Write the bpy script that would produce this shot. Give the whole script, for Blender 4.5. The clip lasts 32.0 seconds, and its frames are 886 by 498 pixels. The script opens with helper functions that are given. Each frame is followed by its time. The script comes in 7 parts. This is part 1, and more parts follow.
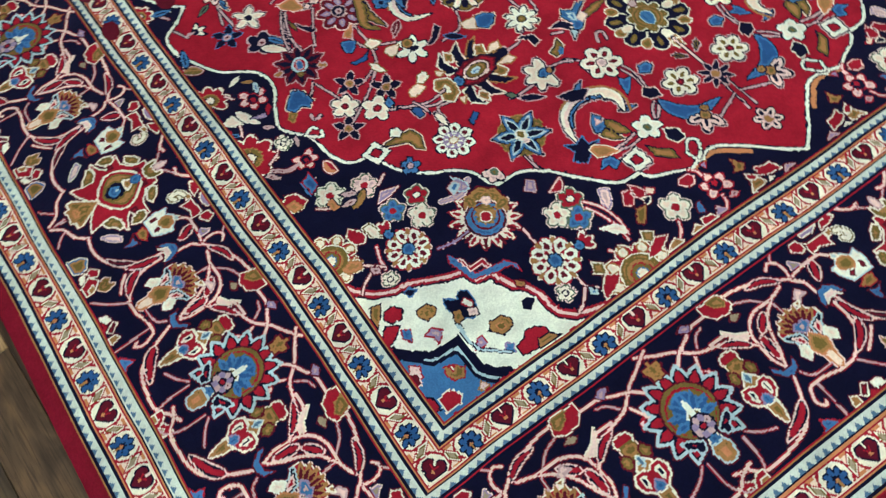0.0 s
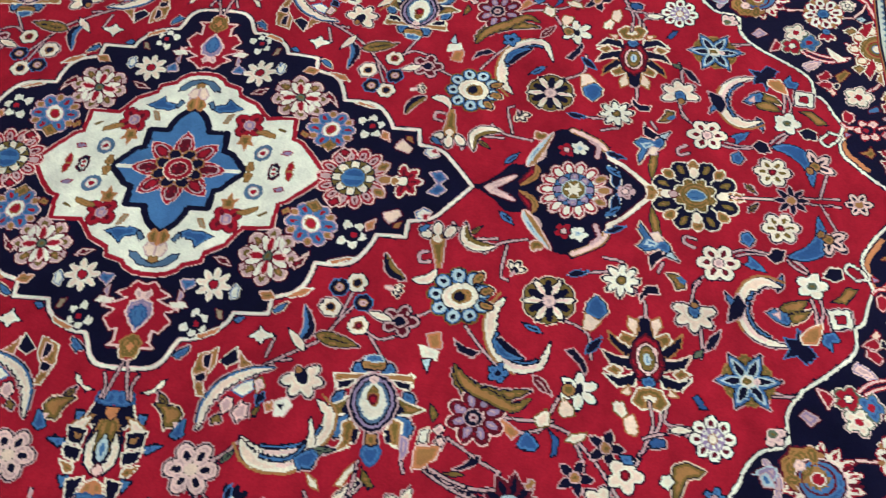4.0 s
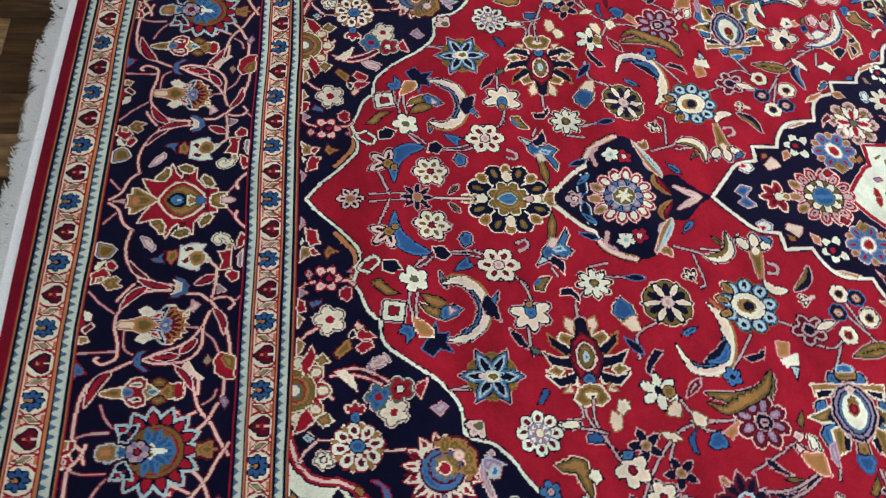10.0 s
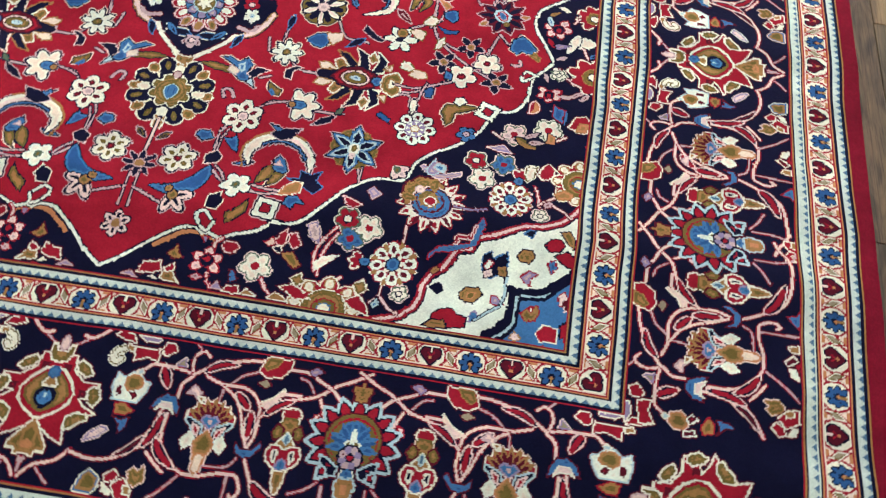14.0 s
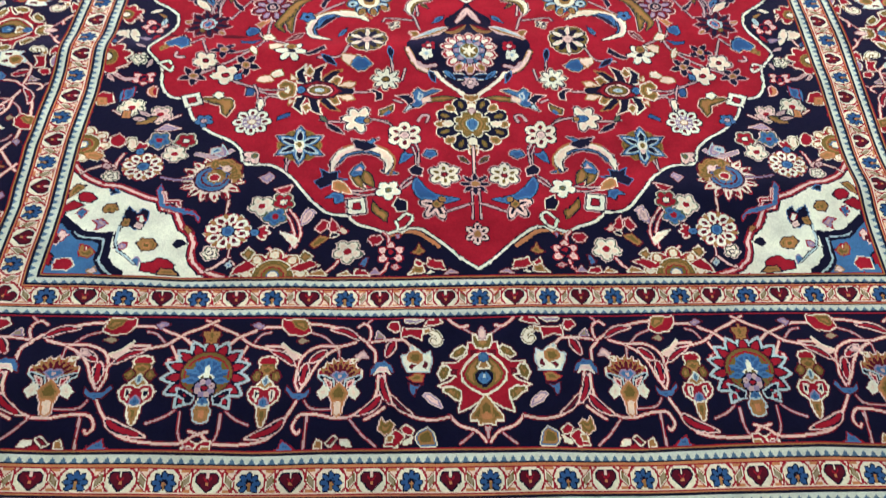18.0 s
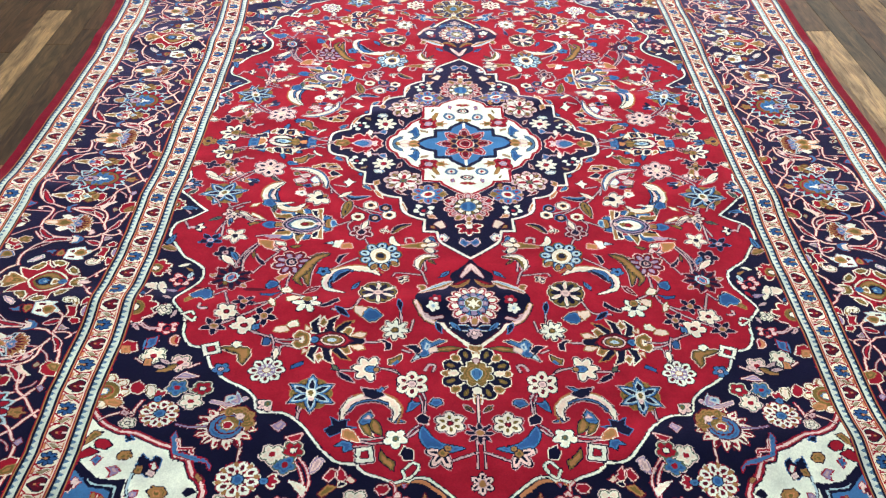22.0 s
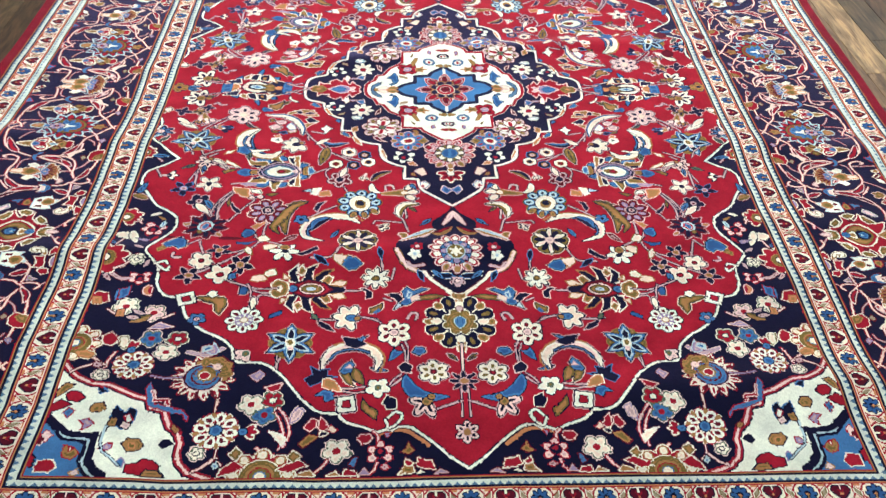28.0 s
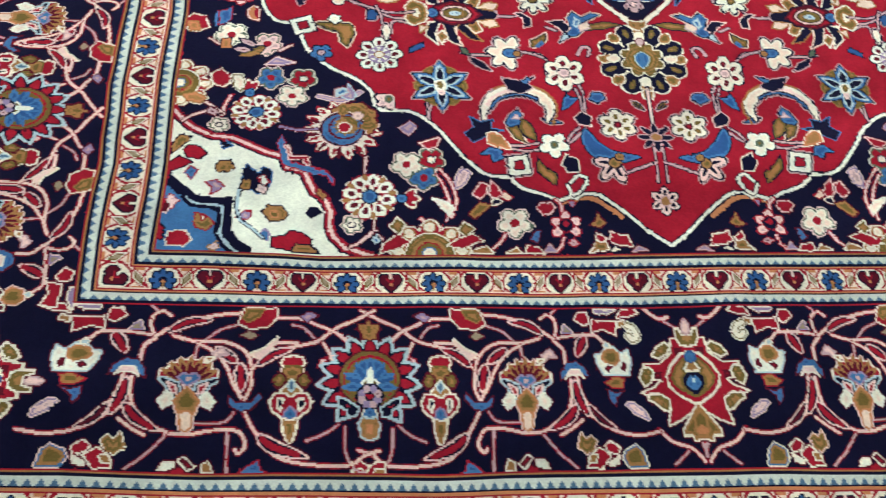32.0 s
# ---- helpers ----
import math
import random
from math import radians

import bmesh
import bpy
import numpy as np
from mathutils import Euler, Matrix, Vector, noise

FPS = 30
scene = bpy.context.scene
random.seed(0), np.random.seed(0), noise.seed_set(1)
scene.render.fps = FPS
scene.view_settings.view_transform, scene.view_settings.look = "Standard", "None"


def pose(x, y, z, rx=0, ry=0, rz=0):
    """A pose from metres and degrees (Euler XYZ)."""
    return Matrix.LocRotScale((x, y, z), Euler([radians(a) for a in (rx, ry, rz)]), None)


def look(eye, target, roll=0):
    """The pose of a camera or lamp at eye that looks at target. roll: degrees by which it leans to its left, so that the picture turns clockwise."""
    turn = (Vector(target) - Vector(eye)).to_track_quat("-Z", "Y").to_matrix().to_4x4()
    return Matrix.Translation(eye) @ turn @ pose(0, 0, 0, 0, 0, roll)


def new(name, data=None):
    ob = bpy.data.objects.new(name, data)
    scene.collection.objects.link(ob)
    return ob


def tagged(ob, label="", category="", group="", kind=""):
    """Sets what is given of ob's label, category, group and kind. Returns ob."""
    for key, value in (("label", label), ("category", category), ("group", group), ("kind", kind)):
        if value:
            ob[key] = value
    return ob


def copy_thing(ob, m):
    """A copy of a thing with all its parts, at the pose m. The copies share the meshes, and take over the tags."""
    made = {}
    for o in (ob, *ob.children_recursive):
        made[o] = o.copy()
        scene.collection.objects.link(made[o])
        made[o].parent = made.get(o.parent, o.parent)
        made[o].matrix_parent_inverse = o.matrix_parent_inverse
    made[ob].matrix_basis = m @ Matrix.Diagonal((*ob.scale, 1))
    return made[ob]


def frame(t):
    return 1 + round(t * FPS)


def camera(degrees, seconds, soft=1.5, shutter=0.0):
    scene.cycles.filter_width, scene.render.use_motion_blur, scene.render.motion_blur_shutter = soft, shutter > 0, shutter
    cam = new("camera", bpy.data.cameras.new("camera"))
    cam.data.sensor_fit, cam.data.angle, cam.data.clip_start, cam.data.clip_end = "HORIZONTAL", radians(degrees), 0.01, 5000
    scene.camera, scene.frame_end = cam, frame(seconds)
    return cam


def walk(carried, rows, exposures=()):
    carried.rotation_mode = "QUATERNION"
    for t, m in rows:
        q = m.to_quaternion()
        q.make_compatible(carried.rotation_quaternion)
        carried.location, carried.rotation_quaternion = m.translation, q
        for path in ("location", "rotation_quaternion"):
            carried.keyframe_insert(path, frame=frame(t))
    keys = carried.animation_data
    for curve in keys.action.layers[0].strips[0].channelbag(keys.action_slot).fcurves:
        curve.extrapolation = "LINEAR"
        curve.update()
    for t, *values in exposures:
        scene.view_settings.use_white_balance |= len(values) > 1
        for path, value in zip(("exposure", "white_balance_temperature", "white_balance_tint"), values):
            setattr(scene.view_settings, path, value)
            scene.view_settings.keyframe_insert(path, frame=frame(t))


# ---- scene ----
cam = camera(55.40, 32.0, soft=1.2, shutter=0.4)
PATH = [
    (0, (1.0186, 1.7568, 1.4324), (0.5576, 1.0453, -0.3790), -5.75),
    (0.5, (1.0024, 1.6322, 1.4224), (0.5144, 1.0404, -0.4247), -7.99),
    (1, (1.0962, 1.4653, 1.4404), (0.4292, 0.9979, -0.3863), -3.75),
    (1.5, (1.2041, 1.2662, 1.4270), (0.3583, 0.9331, -0.3545), -0.05),
    (2, (1.1378, 1.0886, 1.3846), (0.2406, 0.8710, -0.3896), -0.92),
    (2.5, (1.1065, 0.9547, 1.3935), (0.1703, 0.8157, -0.3684), 0.13),
    (4.5, (0.9360, 0.3408, 1.4036), (-0.0713, 0.4105, -0.3229), 6.09),
    (5, (0.9625, 0.1634, 1.4053), (-0.0469, 0.2546, -0.3188), 5.87),
    (5.5, (1.0063, -0.0343, 1.4015), (-0.0074, 0.0843, -0.3184), 6.92),
    (6, (0.9613, -0.1784, 1.3814), (-0.0493, -0.0415, -0.3390), 7.93),
    (6.5, (0.9193, -0.2821, 1.3773), (-0.0952, -0.1397, -0.3404), 6.05),
    (7, (0.9108, -0.3692, 1.3711), (-0.1026, -0.2818, -0.3509), 4.40),
    (7.5, (0.9570, -0.5518, 1.3648), (-0.0951, -0.4521, -0.3332), 6.90),
    (8, (0.9883, -0.7448, 1.3518), (-0.0536, -0.6280, -0.3514), 8.45),
    (8.5, (0.9273, -0.8932, 1.3322), (-0.0960, -0.7569, -0.3809), 8.89),
    (9, (0.8811, -1.0137, 1.3161), (-0.1147, -0.9293, -0.4164), 7.18),
    (9.5, (0.8921, -1.1602, 1.2997), (-0.1112, -0.9733, -0.4203), 10.62),
    (10, (0.9322, -1.3096, 1.3159), (-0.1159, -1.0737, -0.3710), 9.95),
    (10.5, (1.0056, -1.4036, 1.3226), (-0.0247, -1.0298, -0.3504), 9.31),
    (11, (1.0471, -1.4998, 1.3381), (0.0834, -1.0313, -0.3506), 6.87),
    (11.5, (0.9888, -1.6428, 1.3126), (0.1982, -0.9131, -0.3734), 8.26),
    (12, (0.9620, -1.7477, 1.3002), (0.2975, -0.9397, -0.4044), 6.16),
    (12.5, (0.9629, -1.8218, 1.2950), (0.3671, -0.9713, -0.4143), 4.26),
    (13, (0.8697, -1.9234, 1.2641), (0.4405, -1.0065, -0.4607), 5.50),
    (13.5, (0.7353, -1.9670, 1.2579), (0.5266, -0.9751, -0.4662), 6.86),
    (15.5, (0.3067, -2.0385, 1.2858), (0.3936, -1.0599, -0.4562), 3.03),
    (16, (0.2268, -2.0707, 1.3011), (0.2348, -1.1813, -0.4902), -1.83),
    (16.5, (0.0757, -2.0980, 1.2913), (0.1267, -1.2564, -0.5223), 0.09),
    (17, (-0.0481, -2.2099, 1.3232), (-0.0070, -1.2579, -0.4353), 1.49),
    (17.5, (-0.0594, -2.2661, 1.3437), (-0.0476, -1.2210, -0.3615), -0.17),
    (18, (-0.0792, -2.2911, 1.3742), (-0.0676, -1.1435, -0.2638), -0.35),
    (18.5, (-0.0819, -2.3087, 1.3826), (-0.0851, -1.0643, -0.1831), -0.68),
    (19, (-0.0893, -2.3022, 1.4013), (-0.0920, -0.9940, -0.1115), -0.18),
    (19.5, (-0.0842, -2.2890, 1.4253), (-0.0918, -0.9441, -0.0550), -0.30),
    (20, (-0.0841, -2.2892, 1.4383), (-0.1047, -0.8917, 0.0077), -0.50),
    (20.5, (-0.0831, -2.2971, 1.4486), (-0.0888, -0.8565, 0.0612), -0.28),
    (21, (-0.0849, -2.3139, 1.4563), (-0.0774, -0.8337, 0.1113), -0.17),
    (21.5, (-0.0834, -2.3224, 1.4645), (-0.0768, -0.8053, 0.1613), -0.25),
    (22, (-0.0869, -2.3195, 1.4698), (-0.0758, -0.7756, 0.1985), -0.11),
    (22.5, (-0.0910, -2.3146, 1.4670), (-0.0723, -0.7447, 0.2280), 0.03),
    (23, (-0.0851, -2.3146, 1.4698), (-0.0595, -0.7147, 0.2700), 0.16),
    (23.5, (-0.0841, -2.3091, 1.4672), (-0.0523, -0.6819, 0.3049), 0.30),
    (24, (-0.0856, -2.3067, 1.4682), (-0.0556, -0.6572, 0.3376), 0.02),
    (24.5, (-0.0794, -2.3009, 1.4764), (-0.0567, -0.6423, 0.3589), -0.64),
    (26.5, (-0.1047, -2.3035, 1.4667), (-0.0543, -0.6913, 0.2841), 0.52),
    (27, (-0.1047, -2.3099, 1.4511), (-0.0433, -0.7323, 0.2234), 0.73),
    (27.5, (-0.0929, -2.3047, 1.4350), (-0.0357, -0.7755, 0.1474), 0.65),
    (28, (-0.0978, -2.2980, 1.4099), (-0.0337, -0.8179, 0.0663), 0.91),
    (28.5, (-0.1124, -2.2899, 1.3909), (-0.0309, -0.8574, -0.0023), 1.71),
    (29, (-0.1099, -2.2777, 1.3750), (-0.0310, -0.9099, -0.0820), 1.84),
    (29.5, (-0.1057, -2.2745, 1.3465), (-0.0350, -0.9721, -0.1696), 1.96),
    (30, (-0.1389, -2.2510, 1.3363), (-0.0487, -1.0269, -0.2428), 2.91),
    (30.5, (-0.2167, -2.2195, 1.3203), (-0.1158, -1.0620, -0.3076), 2.85),
    (31, (-0.2576, -2.1264, 1.2867), (-0.1814, -1.0479, -0.3959), 2.92),
    (31.5, (-0.3036, -2.0189, 1.2473), (-0.2498, -1.1184, -0.5377), 1.28),
    (32, (-0.4224, -1.9827, 1.2539), (-0.3633, -1.1140, -0.5466), 2.74),
]
EXPOSURE = ((0, -0.84, 6300, 4), (2, -0.76, 6400, 8), (5, -0.72, 6650, 16), (6, -0.58, 6700, 17), (9, -0.52, 6550, 14), (11, -0.18, 6400, 11), (13, -0.01, 6400, 10), (16, 0.1, 6500, 10), (17, 0.08, 6700, 11), (19, 0.06, 6400, 10), (20, 0.08, 6300, 11), (24, 0.0, 6350, 11), (28, 0.1, 6350, 11), (32, 0.07, 6400, 10))
walk(cam, [(t, look(eye, target, roll)) for t, eye, target, roll in PATH], EXPOSURE)

# ---- light ----
world = bpy.data.worlds.new("world")
scene.world = world
world.use_nodes = True
world.node_tree.nodes["Background"].inputs[0].default_value = (0.9, 0.95, 1.0, 1)
world.node_tree.nodes["Background"].inputs[1].default_value = 0.25


# ---- materials ----
def nodes_of(name):
    m = bpy.data.materials.new(name)
    m.use_nodes = True
    return m, m.node_tree.nodes, m.node_tree.links, m.node_tree.nodes["Principled BSDF"]


def ramp(n, stops):
    r = n.new("ShaderNodeValToRGB")
    while len(r.color_ramp.elements) < len(stops):
        r.color_ramp.elements.new(0.5)
    for e, (p, c) in zip(r.color_ramp.elements, stops):
        e.position, e.color = p, (*c, 1)
    return r


def mixed(n, l, kind, a, b, fac=1.0):
    m = n.new("ShaderNodeMix")
    m.data_type, m.blend_type = "RGBA", kind
    for sock, value in ((m.inputs[0], fac), (m.inputs[6], a), (m.inputs[7], b)):
        if isinstance(value, bpy.types.NodeSocket):
            l.new(value, sock)
        else:
            sock.default_value = value
    return m.outputs[2]


KNOT = 0.00235


def wool(name, colour):
    """Dyed pile: each knot a little lighter or darker, slow bands where the dye lot changed, painted-in blotches of
    pile shading, tufted relief.
    """
    m, n, l, b = nodes_of(name)
    co = n.new("ShaderNodeTexCoord")
    snap = n.new("ShaderNodeVectorMath")
    snap.operation = "SNAP"
    snap.inputs[1].default_value = (KNOT, KNOT, 1.0)
    l.new(co.outputs["Object"], snap.inputs[0])
    tint = n.new("ShaderNodeTexWhiteNoise")
    tint.noise_dimensions = "2D"
    l.new(snap.outputs[0], tint.inputs["Vector"])
    per_knot = ramp(n, [(0, (0.88, 0.88, 0.88)), (1, (1.06, 1.06, 1.06))])
    l.new(tint.outputs["Value"], per_knot.inputs[0])
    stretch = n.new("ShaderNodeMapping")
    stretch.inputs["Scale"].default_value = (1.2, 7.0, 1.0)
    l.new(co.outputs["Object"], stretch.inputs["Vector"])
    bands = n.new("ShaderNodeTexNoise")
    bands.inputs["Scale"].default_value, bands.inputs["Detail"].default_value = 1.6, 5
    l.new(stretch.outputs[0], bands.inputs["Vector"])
    # dye-lot bands, made stronger to stand in for pile shading too
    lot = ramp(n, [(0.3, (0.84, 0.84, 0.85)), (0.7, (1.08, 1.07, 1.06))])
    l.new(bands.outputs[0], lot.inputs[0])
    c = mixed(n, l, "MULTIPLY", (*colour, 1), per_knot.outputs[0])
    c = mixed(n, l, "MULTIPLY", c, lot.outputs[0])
    # blotches: light and dark of the leaning pile, put into the colour
    pile_shade = n.new("ShaderNodeTexNoise")
    pile_shade.inputs["Scale"].default_value, pile_shade.inputs["Detail"].default_value, pile_shade.inputs["Roughness"].default_value = 14, 6, 0.65
    l.new(co.outputs["Object"], pile_shade.inputs["Vector"])
    nap_shade = ramp(n, [(0.32, (0.80, 0.80, 0.80)), (0.68, (1.14, 1.13, 1.12))])
    l.new(pile_shade.outputs[0], nap_shade.inputs[0])
    c = mixed(n, l, "MULTIPLY", c, nap_shade.outputs[0])
    l.new(c, b.inputs["Base Color"])
    tuft = n.new("ShaderNodeTexVoronoi")
    tuft.inputs["Scale"].default_value = 1 / KNOT
    l.new(co.outputs["Object"], tuft.inputs["Vector"])
    fuzz = n.new("ShaderNodeTexNoise")
    fuzz.inputs["Scale"].default_value, fuzz.inputs["Detail"].default_value = 160, 4
    l.new(co.outputs["Object"], fuzz.inputs["Vector"])
    add = n.new("ShaderNodeMath")
    add.operation = "MULTIPLY_ADD"
    add.inputs[1].default_value = -0.6
    l.new(tuft.outputs["Distance"], add.inputs[0])
    l.new(fuzz.outputs[0], add.inputs[2])
    bump = n.new("ShaderNodeBump")
    bump.inputs["Strength"].default_value, bump.inputs["Distance"].default_value = 0.25, 0.0012
    l.new(add.outputs[0], bump.inputs["Height"])
    l.new(bump.outputs[0], b.inputs["Normal"])
    b.inputs["Roughness"].default_value = 0.9
    b.inputs["Specular IOR Level"].default_value = 0.04
    b.inputs["Sheen Weight"].default_value, b.inputs["Sheen Roughness"].default_value = 1.0 if name == "navy_wool" else 0.38, 0.34 if name == "navy_wool" else 0.28
    b.inputs["Sheen Tint"].default_value = (0.55, 0.47, 1.0, 1) if name == "navy_wool" else (1.0, 0.95, 0.95, 1)
    return m


DYES = {
    "red": (0.34, 0.012, 0.026), "navy": (0.0042, 0.0046, 0.0190), "cream": (0.82, 0.785, 0.61), "pink": (0.82, 0.60, 0.52),
    "blue": (0.055, 0.17, 0.36), "sky": (0.44, 0.60, 0.62), "olive": (0.17, 0.12, 0.03), "tan": (0.36, 0.18, 0.06),
    "maroon": (0.11, 0.008, 0.018), "white": (0.81, 0.85, 0.69), "rose": (0.56, 0.38, 0.37), "lilac": (0.30, 0.23, 0.36),
    "orange": (0.56, 0.22, 0.09), "green": (0.10, 0.14, 0.09), "pale": (0.60, 0.67, 0.58), "steel": (0.085, 0.17, 0.27), "peach": (0.82, 0.66, 0.50),
    # edge: the red darkened, shade of the down-curled selvedge put into the dye
    "edge": (0.19, 0.008, 0.02), "azure": (0.028, 0.095, 0.25), "heart": (0.10, 0.007, 0.018), "grey": (0.33, 0.27, 0.17),
}
DYE_NAMES = list(DYES)
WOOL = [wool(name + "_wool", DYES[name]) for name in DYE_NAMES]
INK = {name: i + 1 for i, name in enumerate(DYE_NAMES)}


def floor_wood():
    """Dark smoked boards: each its own brown, long streaks, mottled figure, pores."""
    m, n, l, b = nodes_of("plank_wood")
    co = n.new("ShaderNodeTexCoord")
    info = n.new("ShaderNodeObjectInfo")
    shift = n.new("ShaderNodeVectorMath")
    shift.operation = "MULTIPLY_ADD"
    shift.inputs[1].default_value = (7.0, 31.0, 5.0)
    l.new(info.outputs["Random"], shift.inputs[0])
    l.new(co.outputs["Object"], shift.inputs[2])

    def noise(scale, along, size, detail, twist):
        stretch = n.new("ShaderNodeMapping")
        stretch.inputs["Scale"].default_value = (scale, along, 1.0)
        l.new(shift.outputs[0], stretch.inputs["Vector"])
        t = n.new("ShaderNodeTexNoise")
        t.inputs["Scale"].default_value, t.inputs["Detail"].default_value, t.inputs["Distortion"].default_value = size, detail, twist
        l.new(stretch.outputs[0], t.inputs["Vector"])
        return t.outputs[0]

    streak, figure, pores = noise(26, 1.0, 1.6, 8, 0.8), noise(9, 2.2, 1.5, 5, 2.6), noise(160, 6, 2, 2, 0)
    board = ramp(n, [(0.0, (0.038, 0.019, 0.009)), (0.2, (0.074, 0.038, 0.016)), (0.38, (0.046, 0.027, 0.013)), (0.55, (0.100, 0.056, 0.025)), (0.72, (0.066, 0.042, 0.019)), (0.86, (0.155, 0.092, 0.042)), (0.95, (0.27, 0.170, 0.082))])
    l.new(info.outputs["Random"], board.inputs[0])
    c = board.outputs[0]
    for src, stops in ((streak, [(0.3, (0.68, 0.65, 0.62)), (0.5, (1.0, 1.0, 1.0)), (0.7, (1.32, 1.28, 1.2))]), (figure, [(0.34, (0.62, 0.58, 0.55)), (0.5, (0.97, 0.97, 0.96)), (0.64, (1.45, 1.42, 1.32))]), (pores, [(0.36, (0.6, 0.58, 0.55)), (0.5, (1, 1, 1))])):
        r = ramp(n, stops)
        l.new(src, r.inputs[0])
        c = mixed(n, l, "MULTIPLY", c, r.outputs[0])
    l.new(c, b.inputs["Base Color"])
    bump = n.new("ShaderNodeBump")
    bump.inputs["Strength"].default_value, bump.inputs["Distance"].default_value = 0.2, 0.001
    l.new(streak, bump.inputs["Height"])
    l.new(bump.outputs[0], b.inputs["Normal"])
    b.inputs["Roughness"].default_value = 0.55
    b.inputs["Specular IOR Level"].default_value = 0.22
    return m


def plain(name, colour, rough=0.8, scale=40.0):
    m, n, l, b = nodes_of(name)
    co = n.new("ShaderNodeTexCoord")
    t = n.new("ShaderNodeTexNoise")
    t.inputs["Scale"].default_value, t.inputs["Detail"].default_value = scale, 6
    l.new(co.outputs["Object"], t.inputs["Vector"])
    r = ramp(n, [(0.3, tuple(v * 0.85 for v in colour)), (0.7, tuple(min(1, v * 1.1) for v in colour))])
    l.new(t.outputs[0], r.inputs[0])
    l.new(r.outputs[0], b.inputs["Base Color"])
    b.inputs["Roughness"].default_value = rough
    return m


PLANK = floor_wood()
COTTON = plain("fringe_cotton", (0.97, 0.975, 0.96), 0.95, 300)
PLASTER = plain("wall_plaster", (0.62, 0.61, 0.58), 0.9, 3)
GAP = plain("joint_dark", (0.03, 0.02, 0.015), 0.9)


def part(name, bm, material, parent=None, label=""):
    mesh = bpy.data.meshes.new(name)
    bm.to_mesh(mesh)
    bm.free()
    mesh.materials.append(material)
    ob = new(name, mesh)
    ob.parent = parent
    return tagged(ob, label)


def box(bm, x0, y0, z0, x1, y1, z1):
    made = bmesh.ops.create_cube(bm, size=1)["verts"]
    bmesh.ops.scale(bm, vec=(x1 - x0, y1 - y0, z1 - z0), verts=made)
    bmesh.ops.translate(bm, vec=((x0 + x1) / 2, (y0 + y1) / 2, (z0 + z1) / 2), verts=made)
    return made


# ---- room ----
RX0, RX1, RY0, RY1, RH = -3.6, 3.6, -4.2, 4.6, 2.8
FLOOR_Z = -0.011
bm = bmesh.new()
box(bm, RX0, RY0, FLOOR_Z - 0.1, RX1, RY1, FLOOR_Z - 0.006)
floor = tagged(part("floor", bm, GAP), "dark brown wood plank floor under the rug", "floor", kind="structure")
for name, dims in (
    ("wall_west", (RX0 - 0.15, RY0, FLOOR_Z - 0.1, RX0, RY1, RH)), ("wall_east", (RX1, RY0, FLOOR_Z - 0.1, RX1 + 0.15, RY1, RH)),
    ("wall_south", (RX0 - 0.15, RY0 - 0.15, FLOOR_Z - 0.1, RX1 + 0.15, RY0, RH)), ("wall_north", (RX0 - 0.15, RY1, FLOOR_Z - 0.1, RX1 + 0.15, RY1 + 0.15, RH)),
    ("ceiling", (RX0 - 0.15, RY0 - 0.15, RH, RX1 + 0.15, RY1 + 0.15, RH + 0.15)),
):
    bm = bmesh.new()
    box(bm, *dims)
    tagged(part(name, bm, PLASTER), "plain off-white plastered " + name.split("_")[0], name.split("_")[0], kind="structure")

# ceiling lights: unseen, added to light the rug, placed by its brightness
m, n, l, b = nodes_of("lit_diffuser")
b.inputs["Emission Color"].default_value = (0.90, 0.98, 1.03, 1)
b.inputs["Emission Strength"].default_value = 25.0
LIT = m
STEEL = plain("white_enamel", (0.8, 0.8, 0.8), 0.4)
lamp_master = None
for ix in (-0.8, 2.6):
    for iy in (0.0, 1.9, 3.85):
        if lamp_master is None:
            lamp_master = tagged(new("ceiling_light"), "assumed white ceiling light panel, unseen, lit", "ceiling light", "ceiling lights")
            bm = bmesh.new()
            box(bm, -0.32, -0.62, -0.05, 0.32, 0.62, 0.0)
            part("frame", bm, STEEL, lamp_master)
            bm = bmesh.new()
            box(bm, -0.29, -0.59, -0.056, 0.29, 0.59, -0.052)
            part("diffuser", bm, LIT, lamp_master)
            lamp_master.matrix_basis = pose(ix, iy, RH)
        else:
            copy_thing(lamp_master, pose(ix, iy, RH))

# planks
random.seed(4)
PW = 0.104
plank_meshes = {}
rest = []
x = RX0
while x < RX1:
    y = RY0 - random.random() * 0.9
    while y < RY1:
        ln = random.choice((0.62, 0.74, 0.86, 0.98))
        y0, y1 = max(y, RY0), min(y + ln, RY1)
        if y1 - y0 > 0.05:
            rest.append((x + 0.0006, y0 + 0.0006, min(x + PW, RX1) - 0.0006, y1 - 0.0006))
        y += ln
    x += PW


def plank_mesh(w, h):
    key = (round(w, 3), round(h, 3))
    if key not in plank_meshes:
        bm = bmesh.new()
        box(bm, 0, 0, -0.008, w, h, 0)
        bmesh.ops.bevel(bm, geom=[e for e in bm.edges if all(v.co.z > -0.001 for v in e.verts)], offset=0.0012, segments=1, affect="EDGES")
        mesh = bpy.data.meshes.new("plank")
        bm.to_mesh(mesh)
        bm.free()
        mesh.materials.append(PLANK)
        plank_meshes[key] = mesh
    return plank_meshes[key]


for x0, y0, x1, y1 in rest:
    ob = new("plank", plank_mesh(x1 - x0, y1 - y0))
    ob.location = (x0, y0, FLOOR_Z)
    ob.parent = floor

# ---- the rug: knots on a grid ----
SIZE = 1.1
CELL = KNOT / SIZE
NU, NV = int(1.26 / CELL), int(1.72 / CELL)
UU, VV = np.meshgrid((np.arange(NU) + 0.5) * CELL, (np.arange(NV) + 0.5) * CELL)
